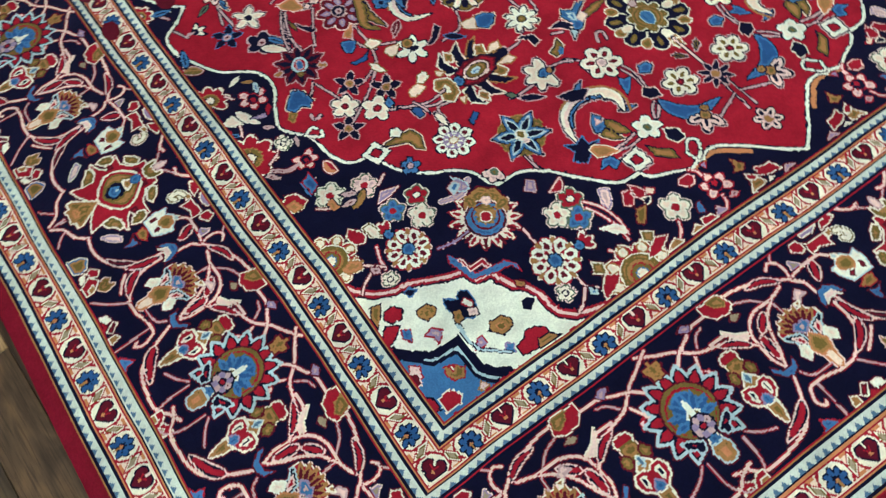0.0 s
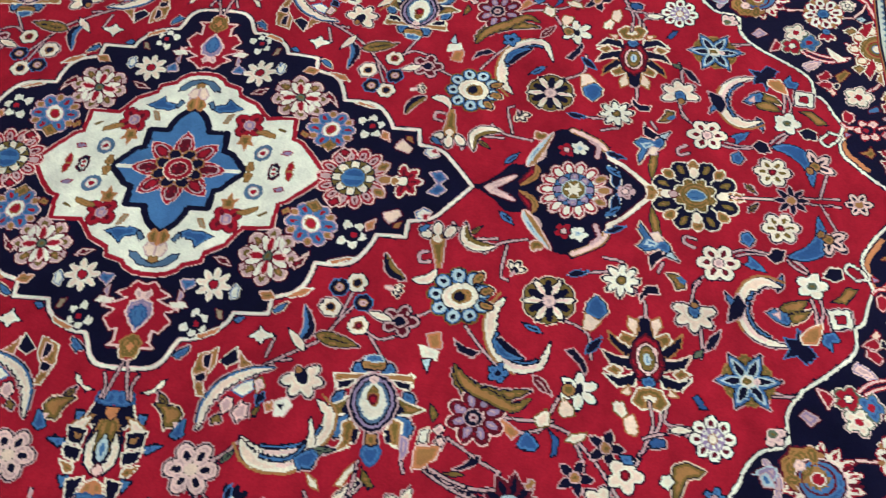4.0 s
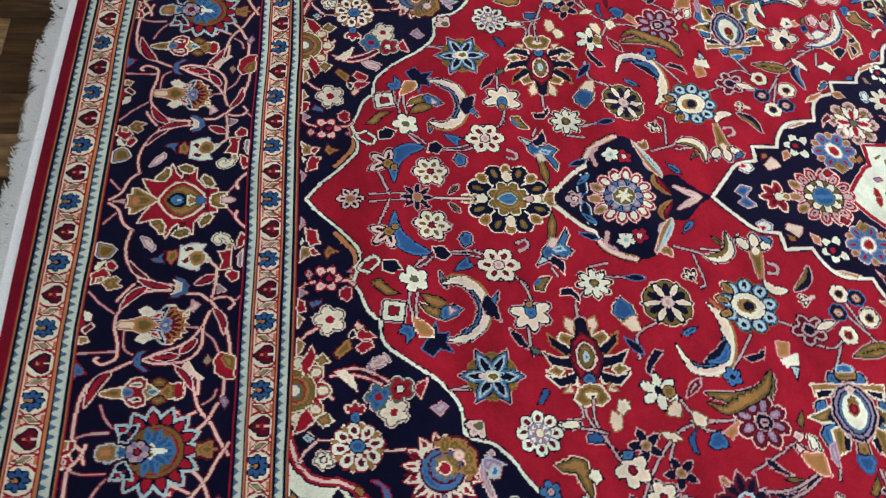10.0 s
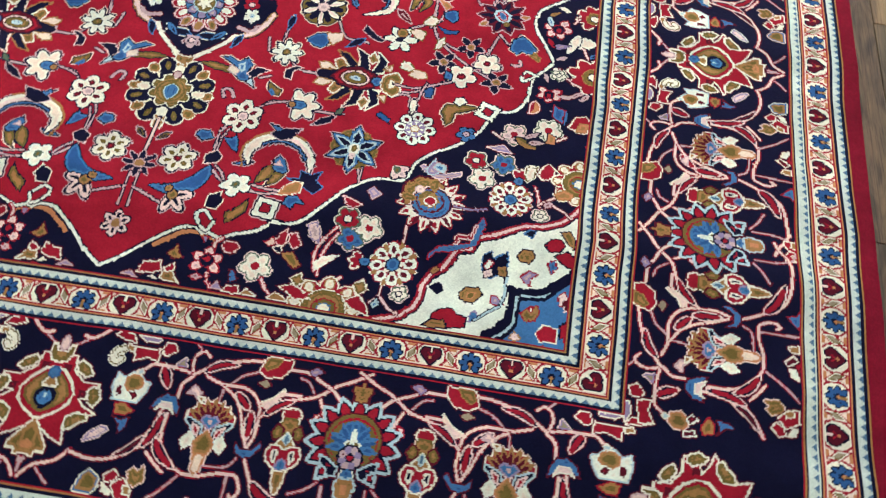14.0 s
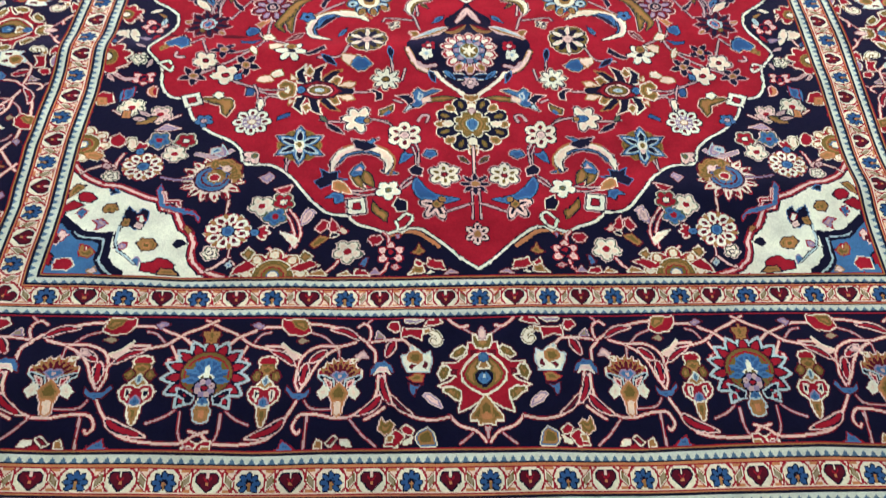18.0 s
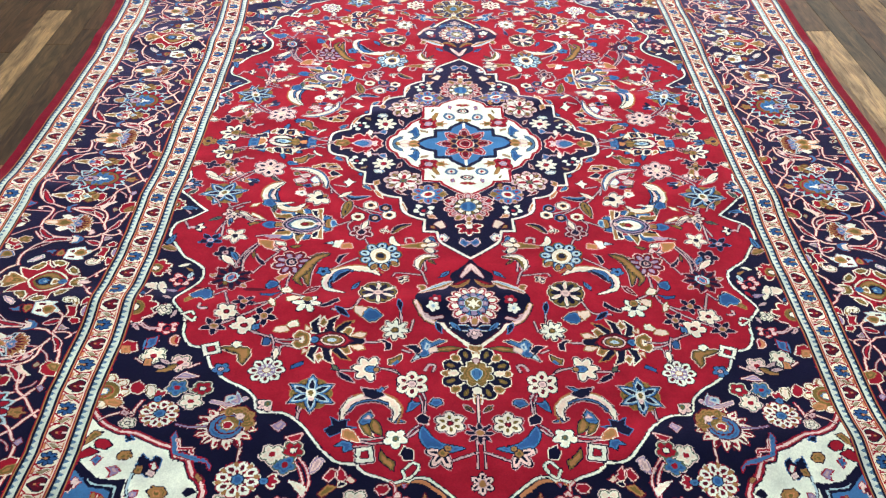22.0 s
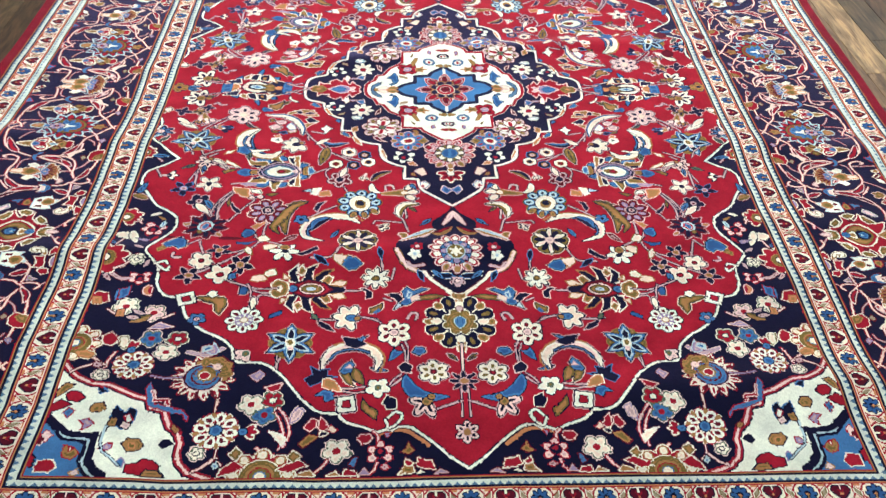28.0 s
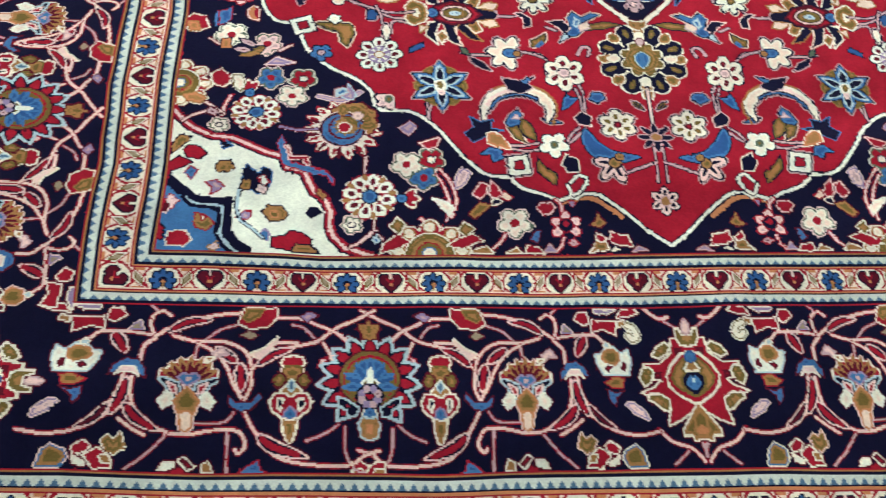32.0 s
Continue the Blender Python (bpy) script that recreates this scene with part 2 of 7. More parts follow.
ink = np.zeros((NV, NU), np.int16)
own = np.zeros((NV, NU), np.int32)
OWNERS = []


SKEW_X = (0.006, -0.0048, -0.0289, 0.0253, -0.0079, 0.055, 0.0178, 0.0155, -0.0035, -0.0176, -0.0009, 0.0109)
SKEW_Y = (-0.018, 0.0013, 0.0134, -0.0123, 0.0265, -0.0143, 0.0061, -0.0097, 0.0172, 0.0007, 0.0042, -0.0049)


def spread(u, v):
    """The woven shape: the rug is not quite true, wider and longer towards its far end."""
    terms = (u, v, u * u, u * v, v * v, u ** 3, u * u * v, u * v * v, v ** 3, u ** 3 * v, u * u * v * v, u * v ** 3)
    x, y = u + 0.0, v + 0.0
    for a, b, t in zip(SKEW_X, SKEW_Y, terms):
        x, y = x + a * t, y + b * t
    return x * SIZE, y * SIZE


def owner(name, parent=0, axis="", label=""):
    OWNERS.append((name, parent, axis, label))
    return len(OWNERS)


def region(mask, colour, who):
    ink[mask] = INK[colour]
    own[mask] = who


EDGE = owner("selvedge", 0, "uv", "plain red overcast edge")
OUTER = owner("outer_guard_stripe", 0, "uv", "cream guard stripe with red and blue flower heads")
MAIN = owner("main_border", 0, "uv", "navy main border with palmettes and pink vines")
INNER = owner("inner_guard_stripe", 0, "uv", "cream guard stripe with red and blue flower heads")
SPAN = owner("spandrel", 0, "uv", "navy corner ground filled with flowers")
FIELD = owner("field", 0, "uv", "deep red field scattered with flowers")
MED = owner("medallion", 0, "uv", "navy lobed medallion with cream centre")
PEND = owner("pendant", 0, "u", "small navy pendant of the medallion")

# stripe limits, across the long side and across the short end
U_IN, U_OUT, U_O1, U_O2, U_END = 0.731, 0.824, 1.057, 1.148, 1.171
V_IN, V_OUT, V_O1, V_O2, V_END = 1.274, 1.357, 1.583, 1.676, 1.692


def ring(u1, v1):
    return (UU < u1) & (VV < v1)


region(ring(U_END, V_END), "edge", EDGE)
region(ring(U_O2, V_O2), "cream", OUTER)
region(ring(U_O1, V_O1), "navy", MAIN)
region(ring(U_OUT, V_OUT), "cream", INNER)
region(ring(U_IN, V_IN), "navy", SPAN)


def smooth(pts, n=8, closed=False):
    """A curve through the points."""
    p = np.array(pts, float)
    q = np.vstack([p[-1], p, p[:2]]) if closed else np.vstack([2 * p[0] - p[1], p, 2 * p[-1] - p[-2]])
    out = []
    for i in range(1, len(q) - 2):
        t = np.linspace(0, 1, n, endpoint=False)[:, None]
        a, b, c, d = q[i - 1], q[i], q[i + 1], q[i + 2]
        out.append(0.5 * (2 * b + (c - a) * t + (2 * a - 5 * b + 4 * c - d) * t ** 2 + (3 * b - a - 3 * c + d) * t ** 3))
    if not closed:
        out.append(p[-1:])
    return np.vstack(out)


def inside(pts, x, y):
    r = np.zeros(x.shape, bool)
    for (x0, y0), (x1, y1) in zip(pts, np.roll(pts, -1, axis=0)):
        if y0 != y1:
            r ^= ((y0 > y) != (y1 > y)) & (x < (x1 - x0) * (y - y0) / (y1 - y0) + x0)
    return r


def away(pts, x, y):
    """Distance to a line of points, and how far along it (0 to 1) the nearest place lies."""
    best, along = np.full(x.shape, 9.0), np.zeros(x.shape)
    seg = np.hypot(*np.diff(pts, axis=0).T)
    at, total = 0.0, seg.sum()
    for (x0, y0), (x1, y1), s in zip(pts, pts[1:], seg):
        if s > 0:
            t = np.clip(((x - x0) * (x1 - x0) + (y - y0) * (y1 - y0)) / s ** 2, 0, 1)
            d = np.hypot(x - x0 - t * (x1 - x0), y - y0 - t * (y1 - y0))
            near = d < best
            best, along = np.where(near, d, best), np.where(near, (at + t * s) / total, along)
        at += s
    return best, along


def window(u0, v0, u1, v1):
    return (slice(max(0, int(v0 / CELL) - 1), max(0, min(NV, int(v1 / CELL) + 2))), slice(max(0, int(u0 / CELL) - 1), max(0, min(NU, int(u1 / CELL) + 2))))


def allowed(who, s):
    """Knots that a motif may take: its own ground, never the stripes beside it."""
    root = who
    while OWNERS[root - 1][1]:
        root = OWNERS[root - 1][1]
    u, v = UU[s], VV[s]
    if root in (SPAN, FIELD, MED, PEND):
        return (u < U_IN) & (v < V_IN)
    if root == MAIN:
        return (u < U_O1) & (v < V_O1) & ((u > U_OUT) | (v > V_OUT))
    return np.ones(u.shape, bool)


def line(pts, bands, who, within=None):
    """A line of bands [(half width, dye), ...], widest first."""
    pts = np.array(pts, float)
    w = bands[0][0] + CELL
    s = window(*(pts.min(0) - w), *(pts.max(0) + w))
    d, _ = away(pts, UU[s], VV[s])
    free = allowed(who, s)
    for half, dye in bands:
        m = (d < half) & free
        if within is not None:
            m &= np.isin(own[s], within)
        ink[s][m], own[s][m] = INK[dye], who


PLACE = FIELD


class Pen:
    """Paints knots round one motif, in the motif's own scale: x ahead, y to its side, 1 = its size."""

    def __init__(self, name, u, v, rot, size, reach=1.25, label=""):
        axis = ("u" if u < 0.004 else "") + ("v" if v < 0.004 else "")
        u, v = (0.0 if u < 0.012 else u), (0.0 if v < 0.006 else v)
        axis = ("u" if u == 0 else "") + ("v" if v == 0 else "")
        if u == 0 and abs(math.sin(radians(rot))) > 0.5:
            rot = 90 if math.sin(radians(rot)) > 0 else -90
        self.who = owner(name, PLACE, axis, label)
        w = size * reach
        self.s = window(u - w, v - w, u + w, v + w)
        a, b = UU[self.s] - u, VV[self.s] - v
        c, d = math.cos(radians(rot)), math.sin(radians(rot))
        self.x, self.y, self.k = (a * c + b * d) / size, (b * c - a * d) / size, CELL / size
        self.free = allowed(self.who, self.s)
        self.r, self.th = np.hypot(self.x, self.y), np.arctan2(self.y, self.x)

    def fill(self, mask, dye):
        mask = mask & self.free
        ink[self.s][mask], own[self.s][mask] = INK[dye], self.who

    def disc(self, x, y, r, dye, edge="", ry=0.0):
        q = np.hypot((self.x - x), (self.y - y) * (r / (ry or r)))
        if edge:
            self.fill(q < r + self.k, edge)
        self.fill(q < r, dye)

    def petals(self, n, r0, a, b, dye, edge="", turn=0.0, rim=1.0):
        w = 2 * math.pi / n
        al = (self.th - turn + w / 2) % w - w / 2
        e = np.hypot((self.r * np.cos(al) - r0) / a, self.r * np.sin(al) / b)
        if edge:
            self.fill(e < 1 + rim * self.k / min(a, b), edge)
        self.fill(e < 1, dye)

    def blades(self, n, lo, hi, dye, edge="", turn=0.0, power=1.0, rim=1.0):
        w = 2 * math.pi / n
        al = np.abs(((self.th - turn + w / 2) % w) / w - 0.5) * 2
        edge_r = lo + (hi - lo) * (1 - al) ** power
        if edge:
            self.fill(self.r < edge_r + rim * self.k * 1.2, edge)
        self.fill(self.r < edge_r, dye)

    def fan(self, n, span, r0, a, b, dye, edge="", x0=0.0):
        for pas in ((edge, 1), (dye, 0)):
            for i in range(n):
                t = (i / (n - 1) - 0.5) * span if n > 1 else 0.0
                px = (self.x - x0) * math.cos(t) + self.y * math.sin(t) - r0
                py = -(self.x - x0) * math.sin(t) + self.y * math.cos(t)
                if pas[0]:
                    self.fill(np.hypot(px / a, py / b) < 1 + pas[1] * self.k / min(a, b), pas[0])

    def spikes(self, n, span, r0, r1, w, dye, edge="", x0=0.0, turn=0.0):
        """Pointed petals spread over an angle; a whole turn if span is 0."""
        for grow, paint in ((1, edge), (0, dye)):
            for i in range(n if paint else 0):
                t = turn + (i / (n - 1) - 0.5) * span if span else turn + i * 2 * math.pi / n
                px = (self.x - x0) * math.cos(t) + self.y * math.sin(t)
                py = -(self.x - x0) * math.sin(t) + self.y * math.cos(t)
                f = (px - r0) / (r1 - r0)
                half = w * np.sin(math.pi * np.clip(f, 0, 1) ** 0.8) ** 0.85
                self.fill((f > -grow * self.k) & (f < 1 + grow * self.k * 1.3) & (np.abs(py) < half + grow * self.k), paint)

    def poly(self, pts, dye, edge="", twin=True):
        """A closed patch in the motif's own scale, on both sides of its axis if twin."""
        q = np.array(pts, float)
        for flip in (1, -1) if twin else (1,):
            y = self.y * flip
            m = inside(q, self.x, y)
            if edge:
                rim, _ = away(np.vstack([q, q[:1]]), self.x, y)
                if twin:
                    m = m & (y > -self.k)
                near = rim < self.k * 0.95
                self.fill((m | (near & (y > 0 if twin else near))), edge)
                m = m & ((rim > self.k * 0.4) | (np.abs(y) < self.k) & m)
            self.fill(m, dye)

    def drop(self, x0, x1, w, dye, edge=""):
        """A pointed drop from x0 to x1."""
        t = np.clip((self.x - x0) / (x1 - x0), 0, 1)
        half = w * np.sin(math.pi * t ** 0.75) ** 0.8
        ok = ((self.x - x0) / (x1 - x0) > 0) & ((self.x - x0) / (x1 - x0) < 1)
        if edge:
            big = ((self.x - x0) / (x1 - x0) > -self.k) & ((self.x - x0) / (x1 - x0) < 1 + self.k)
            self.fill(big & (np.abs(self.y) < half + self.k), edge)
        self.fill(ok & (np.abs(self.y) < half), dye)


def six_flower(u, v, rot, size, petal, core, heart):
    p = Pen("six_petal_flower", u, v, rot, size)
    p.fill(p.r < 0.75, core if petal == "cream" else petal)
    p.petals(6, 0.62, 0.40, 0.33, petal, "navy")
    p.petals(6, 0.56, 0.20, 0.13, core)
    p.disc(0, 0, 0.24, heart, "navy" if heart == "pink" else "")


def five_flower(u, v, rot, size, petal, heart):
    p = Pen("small_flower", u, v, rot, size)
    p.petals(5, 0.58, 0.44, 0.36, petal, "rose" if petal == "navy" else ("navy" if PLACE != SPAN else "green"))
    p.disc(0, 0, 0.3, heart, "navy" if heart in ("cream", "rose", "pink") else "")


def four_flower(u, v, rot, size):
    p = Pen("small_flower", u, v, rot, size)
    p.petals(4, 0.58, 0.5, 0.46, "red", "maroon", math.pi / 4)
    p.petals(4, 0.6, 0.2, 0.16, "maroon", "", math.pi / 4)
    p.disc(0, 0, 0.34, "lilac", "rose")


def daisy(u, v, rot, size):
    p = Pen("daisy", u, v, rot, size)
    p.petals(8, 0.6, 0.42, 0.2, "white" if PLACE == FIELD else "cream", "navy")
    p.disc(0, 0, 0.24, "olive" if PLACE == FIELD else "red", "navy")


def rosette(u, v, rot, size, petal, core, heart, rim):
    p = Pen("rosette", u, v, rot, size)
    p.petals(8, 0.70, 0.33, 0.32, rim if PLACE == SPAN else "navy")
    p.fill(p.r < 0.72, "maroon" if rim == "red" else "navy")
    p.petals(8, 0.70, 0.27, 0.25, petal, "navy" if PLACE == FIELD else "red")
    p.petals(8, 0.66, 0.15, 0.11, core)
    if PLACE == SPAN:
        p.petals(8, 0.84, 0.16, 0.1, "tan", "", math.pi / 8)
        p.petals(8, 0.35, 0.16, 0.10, "cream")
        p.disc(0, 0, 0.26, heart, "navy")
    else:
        p.disc(0, 0, 0.42, "white", "lilac")
        p.petals(8, 0.32, 0.14, 0.08, heart, "", math.pi / 8)
        p.disc(0, 0, 0.16, "cream", "tan")


def ring_flower(u, v, rot, size, dye, heart):
    p = Pen("round_flower", u, v, rot, size)
    p.petals(6, 0.5, 0.5, 0.5, dye, "navy" if dye != "navy" else "blue")
    p.disc(0, 0, 0.38, heart, "tan")


def star_flower(u, v, rot, size, dye, edge, heart, n):
    p = Pen("star_flower", u, v, rot, size)
    p.blades(n, 0.25, 0.95, dye, edge, 0.0, 0.75)
    if dye in ("tan", "rose"):
        p.blades(n, 0.15, 0.6, "navy" if dye == "tan" else "cream", "", 0.0, 0.8)
    p.disc(0, 0, 0.24, heart, edge if heart != "navy" else "")


def leaf_tip(u, v, rot, size, dye):
    p = Pen("leaf", u, v, rot, size)
    light = dye in ("navy", "maroon", "blue", "olive", "green")
    rim = {"navy": "blue", "maroon": "rose"}.get(dye, "navy" if PLACE != MAIN else ("cream" if dye in ("red", "olive") else "navy"))
    p.drop(-1.0, 1.1, 0.36, dye, rim)
    if light and dye != "navy":
        p.fill((np.abs(p.y) < p.k * 0.6) & (np.abs(p.x) < 0.6), "navy" if dye != "maroon" else "rose")


def bud(u, v, rot, size, dye, edge):
    p = Pen("bud", u, v, rot, size * 1.3)
    p.fan(3, 1.6, 0.45, 0.45, 0.24, dye, edge)
    p.disc(-0.25, 0, 0.35, "pink" if dye == "navy" else "blue", "navy")


def tulip(u, v, rot, size, dye, core):
    p = Pen("tulip", u, v, rot, size, 1.6)
    p.fan(3, 1.9, 0.5, 0.55, 0.24, dye, "navy")
    p.disc(0, 0, 0.3, core, "navy")
    p.drop(-1.0, 0.1, 0.16, "tan" if dye == "blue" else "rose")


def cornet(u, v, rot, size, dye, lip):
    p = Pen("cornet_flower", u, v, rot, size, 1.5)
    half = 0.08 + 0.2 * np.clip((p.x + 0.9) / 1.4, 0, 1)
    body = (p.x > -0.9) & (p.x < 0.5)
    p.fill(body & (np.abs(p.y) < half + p.k), "rose" if PLACE == FIELD else "navy")
    p.fill(body & (np.abs(p.y) < half), dye)
    p.fan(3, 1.3, 0.68, 0.26, 0.15, lip, "navy")
    p.disc(0.25, 0, 0.14, "cream")


def cup_flower(u, v, rot, size, petal, heart, base):
    p = Pen("cup_flower", u, v, rot, size)
    p.fan(5, 3.6, 0.52, 0.46, 0.26, petal, "navy", -0.2)
    p.disc(-0.3, 0, 0.34, heart, "navy", 0.26)
    p.disc(-0.62, 0, 0.16, base, "navy")


def fan_flower(u, v, rot, size, petal, edge, heart, n):
    p = Pen("fan_flower", u, v, rot, size)
    p.fan(n, 3.4 if n > 3 else 2.2, 0.5, 0.5, 0.25, petal, edge, -0.1)
    p.fan(n, 3.4 if n > 3 else 2.2, 0.5, 0.24, 0.1, "maroon" if petal == "red" else ("navy" if petal != "navy" else "blue"), "", -0.1)
    p.disc(-0.15, 0, 0.28, heart, "navy")
    p.disc(-0.6, 0, 0.2, "tan", edge)


def half_flower(u, v, rot, size, petal, heart):
    p = Pen("half_flower", u, v, rot, size)
    p.fan(3, 2.0, 0.4, 0.5, 0.3, petal, "cream" if petal in ("navy", "red") else "navy")
    p.disc(0, 0, 0.32, heart, "pink")


def curl_flower(u, v, rot, size):
    p = Pen("curled_flower", u, v, rot, size)
    out = "red" if PLACE == SPAN else "navy"
    p.fan(5, 4.2, 0.62, 0.36, 0.26, "pink" if PLACE == SPAN else "white", out)
    p.disc(0.1, 0, 0.42, "navy", out)
    p.disc(0.2, 0.0, 0.2, "red")


def end_flower(u, v, rot, size):
    p = Pen("end_flower", u, v, rot, size)
    p.petals(6, 0.6, 0.4, 0.28, "pink", "navy")
    p.petals(6, 0.6, 0.2, 0.12, "navy")
    p.disc(0.0, 0, 0.3, "tan", "rose")


def lotus(u, v, rot, size, dye, base):
    p = Pen("lotus_flower", u, v, rot, size, 1.3)
    p.petals(6, 0.58, 0.34, 0.36, base, "tan", math.pi / 6)
    p.spikes(6, 0, 0.05, 1.12, 0.25, dye, "navy")
    p.spikes(6, 0, 0.1, 0.98, 0.18, "sky", "")
    p.spikes(6, 0, 0.15, 0.86, 0.12, "navy", "")
    p.disc(0.0, 0, 0.27, "cream", "sky", 0.22)
    p.disc(0.04, 0, 0.17, "olive", "", 0.12)
    p.disc(-0.3, 0.0, 0.13, "pink", "")


def lotus_rosette(u, v, rot, size):
    p = Pen("lotus_rosette", u, v, rot, size)
    if PLACE == FIELD:
        p.petals(9, 0.72, 0.26, 0.26, "navy", "olive")
        p.petals(9, 0.72, 0.2, 0.18, "sky", "blue")
        p.petals(9, 0.74, 0.1, 0.08, "navy")
        p.disc(0, 0, 0.54, "cream", "navy", 0.46)
        p.disc(0.05, 0, 0.32, "tan", "white", 0.26)
        p.disc(-0.02, 0, 0.17, "navy", "olive")
        p.fan(3, 1.2, 0.85, 0.2, 0.12, "tan", "navy")
        return
    p.petals(14, 0.8, 0.24, 0.16, "red", "pink")
    p.petals(14, 0.78, 0.17, 0.10, "white" if PLACE == PEND else "rose", "")
    p.disc(0, 0, 0.60, "blue" if PLACE == PEND else "olive", "navy")
    p.petals(8, 0.45, 0.16, 0.12, "lilac" if PLACE == PEND else "cream", "navy")
    p.disc(0, 0, 0.34, "olive" if PLACE == PEND else "blue", "sky" if PLACE == PEND else "olive")
    p.blades(6, 0.1, 0.3, "cream" if PLACE == PEND else "blue", "")
    p.fan(3, 1.0, 0.92, 0.18, 0.12, "tan", "rose")


def brown_rosette(u, v, rot, size):
    p = Pen("brown_rosette", u, v, rot, size)
    p.petals(6, 0.62, 0.4, 0.46, "olive", "navy", math.pi / 6)
    p.petals(6, 0.58, 0.34, 0.17, "navy", "", math.pi / 6)
    p.petals(6, 0.66, 0.32, 0.13, "cream", "navy")
    p.petals(6, 0.5, 0.3, 0.05, "pink", "")
    p.disc(0, 0, 0.22, "pink", "rose")


def purple_rosette(u, v, rot, size):
    p = Pen("purple_rosette", u, v, rot, size, 1.35)
    p.spikes(10, 0, 0.2, 1.1, 0.26, "maroon", "rose")
    p.spikes(10, 0, 0.35, 0.98, 0.12, "navy", "")
    p.fan(2, 2.6, 0.95, 0.16, 0.1, "tan", "rose")
    p.disc(0.0, 0, 0.42, "sky", "navy", 0.34)
    p.disc(0.0, 0, 0.32, "red", "", 0.24)
    p.disc(0.0, 0, 0.22, "blue", "rose", 0.13)
    p.disc(0.5, 0, 0.14, "olive", "")


def fan_rosette(u, v, rot, size):
    p = Pen("fan_rosette", u, v, rot, size)
    p.petals(8, 0.65, 0.38, 0.28, "maroon", "pink")
    p.petals(8, 0.62, 0.22, 0.13, "lilac", "")
    p.disc(0.1, 0, 0.3, "navy", "rose")
    p.disc(0.1, 0, 0.16, "rose", "")


def cluster(u, v, rot, size):
    p = Pen("white_blossom", u, v, rot, size)
    p.petals(6, 0.6, 0.42, 0.24, "white", "navy")
    p.disc(-0.5, 0.2, 0.32, "tan", "navy")
    p.disc(0.1, 0.1, 0.2, "navy", "")


def eye_palmette(u, v, rot, size):
    p = Pen("eye_palmette", u, v, rot, size, 1.6)
    p.poly([(-0.86, 0.16), (-0.86, 0.43), (-0.68, 0.51), (-0.54, 0.41), (-0.59, 0.19)], "blue", "navy")
    p.poly([(-0.16, 0.70), (-0.11, 0.89), (0.05, 0.97), (0.32, 0.89), (0.24, 0.65)], "blue", "navy")
    p.poly([(0.38, 0.54), (0.51, 0.84), (0.70, 0.95), (0.95, 0.84), (0.86, 0.54)], "blue", "navy")
    p.poly([(-0.59, 0.00), (-0.57, 0.32), (-0.57, 0.95), (-0.24, 0.89), (-0.32, 0.62), (-0.41, 0.30)], "tan", "cream")
    p.poly([(-0.43, 0.41), (-0.38, 0.86), (-0.19, 0.84), (-0.24, 0.59)], "navy", "cream")
    p.poly([(-0.05, 0.46), (0.11, 0.76), (0.27, 1.19), (0.41, 0.89), (0.38, 0.49)], "olive", "cream")
    p.poly([(-0.19, 0.32), (0.08, 0.59), (0.32, 0.73), (0.46, 0.51)], "navy", "")
    p.poly([(0.49, 0.46), (0.59, 0.68), (0.97, 0.65), (1.24, 0.78), (1.14, 0.49), (0.86, 0.27)], "tan", "cream")
    p.poly([(0.78, 0.27), (0.73, 0.41), (1.03, 0.46), (1.08, 0.35)], "navy", "")
    p.poly([(1.08, 0.00), (1.14, 0.16), (1.30, 0.22), (1.51, 0.11), (1.57, 0.00)], "blue", "azure")
    p.poly([(0.81, 0.00), (0.86, 0.11), (1.08, 0.14), (1.14, 0.00)], "tan", "navy")
    p.poly([(-0.59, 0.00), (-0.49, 0.30), (-0.19, 0.51), (0.19, 0.57), (0.54, 0.43), (0.78, 0.19), (0.84, 0.00)], "navy", "rose")
    p.poly([(-0.54, 0.00), (-0.41, 0.27), (-0.14, 0.45), (0.19, 0.49), (0.51, 0.35), (0.70, 0.16), (0.76, 0.00)], "lilac", "")
    p.poly([(-0.46, 0.00), (-0.32, 0.23), (-0.08, 0.36), (0.19, 0.39), (0.46, 0.27), (0.62, 0.12), (0.65, 0.00)], "steel", "navy")
    p.poly([(-0.38, 0.00), (-0.24, 0.19), (-0.05, 0.28), (0.19, 0.31), (0.41, 0.22), (0.53, 0.09), (0.54, 0.00)], "white", "")
    p.poly([(-0.30, 0.00), (-0.19, 0.11), (-0.05, 0.14), (-0.03, 0.00)], "olive", "")
    p.poly([(-0.08, 0.00), (-0.05, 0.11), (0.11, 0.12), (0.19, 0.05), (0.20, 0.00)], "maroon", "tan")
    p.poly([(-1.05, 0.00), (-1.03, 0.19), (-0.86, 0.30), (-0.70, 0.24), (-0.68, 0.00)], "tan", "navy")
    p.poly([(-1.08, 0.00), (-1.05, 0.16), (-0.92, 0.22), (-0.89, 0.00)], "blue", "sky")
    p.poly([(-0.54, 0.00), (-0.49, 0.11), (-0.35, 0.08), (-0.32, 0.00)], "pink", "")


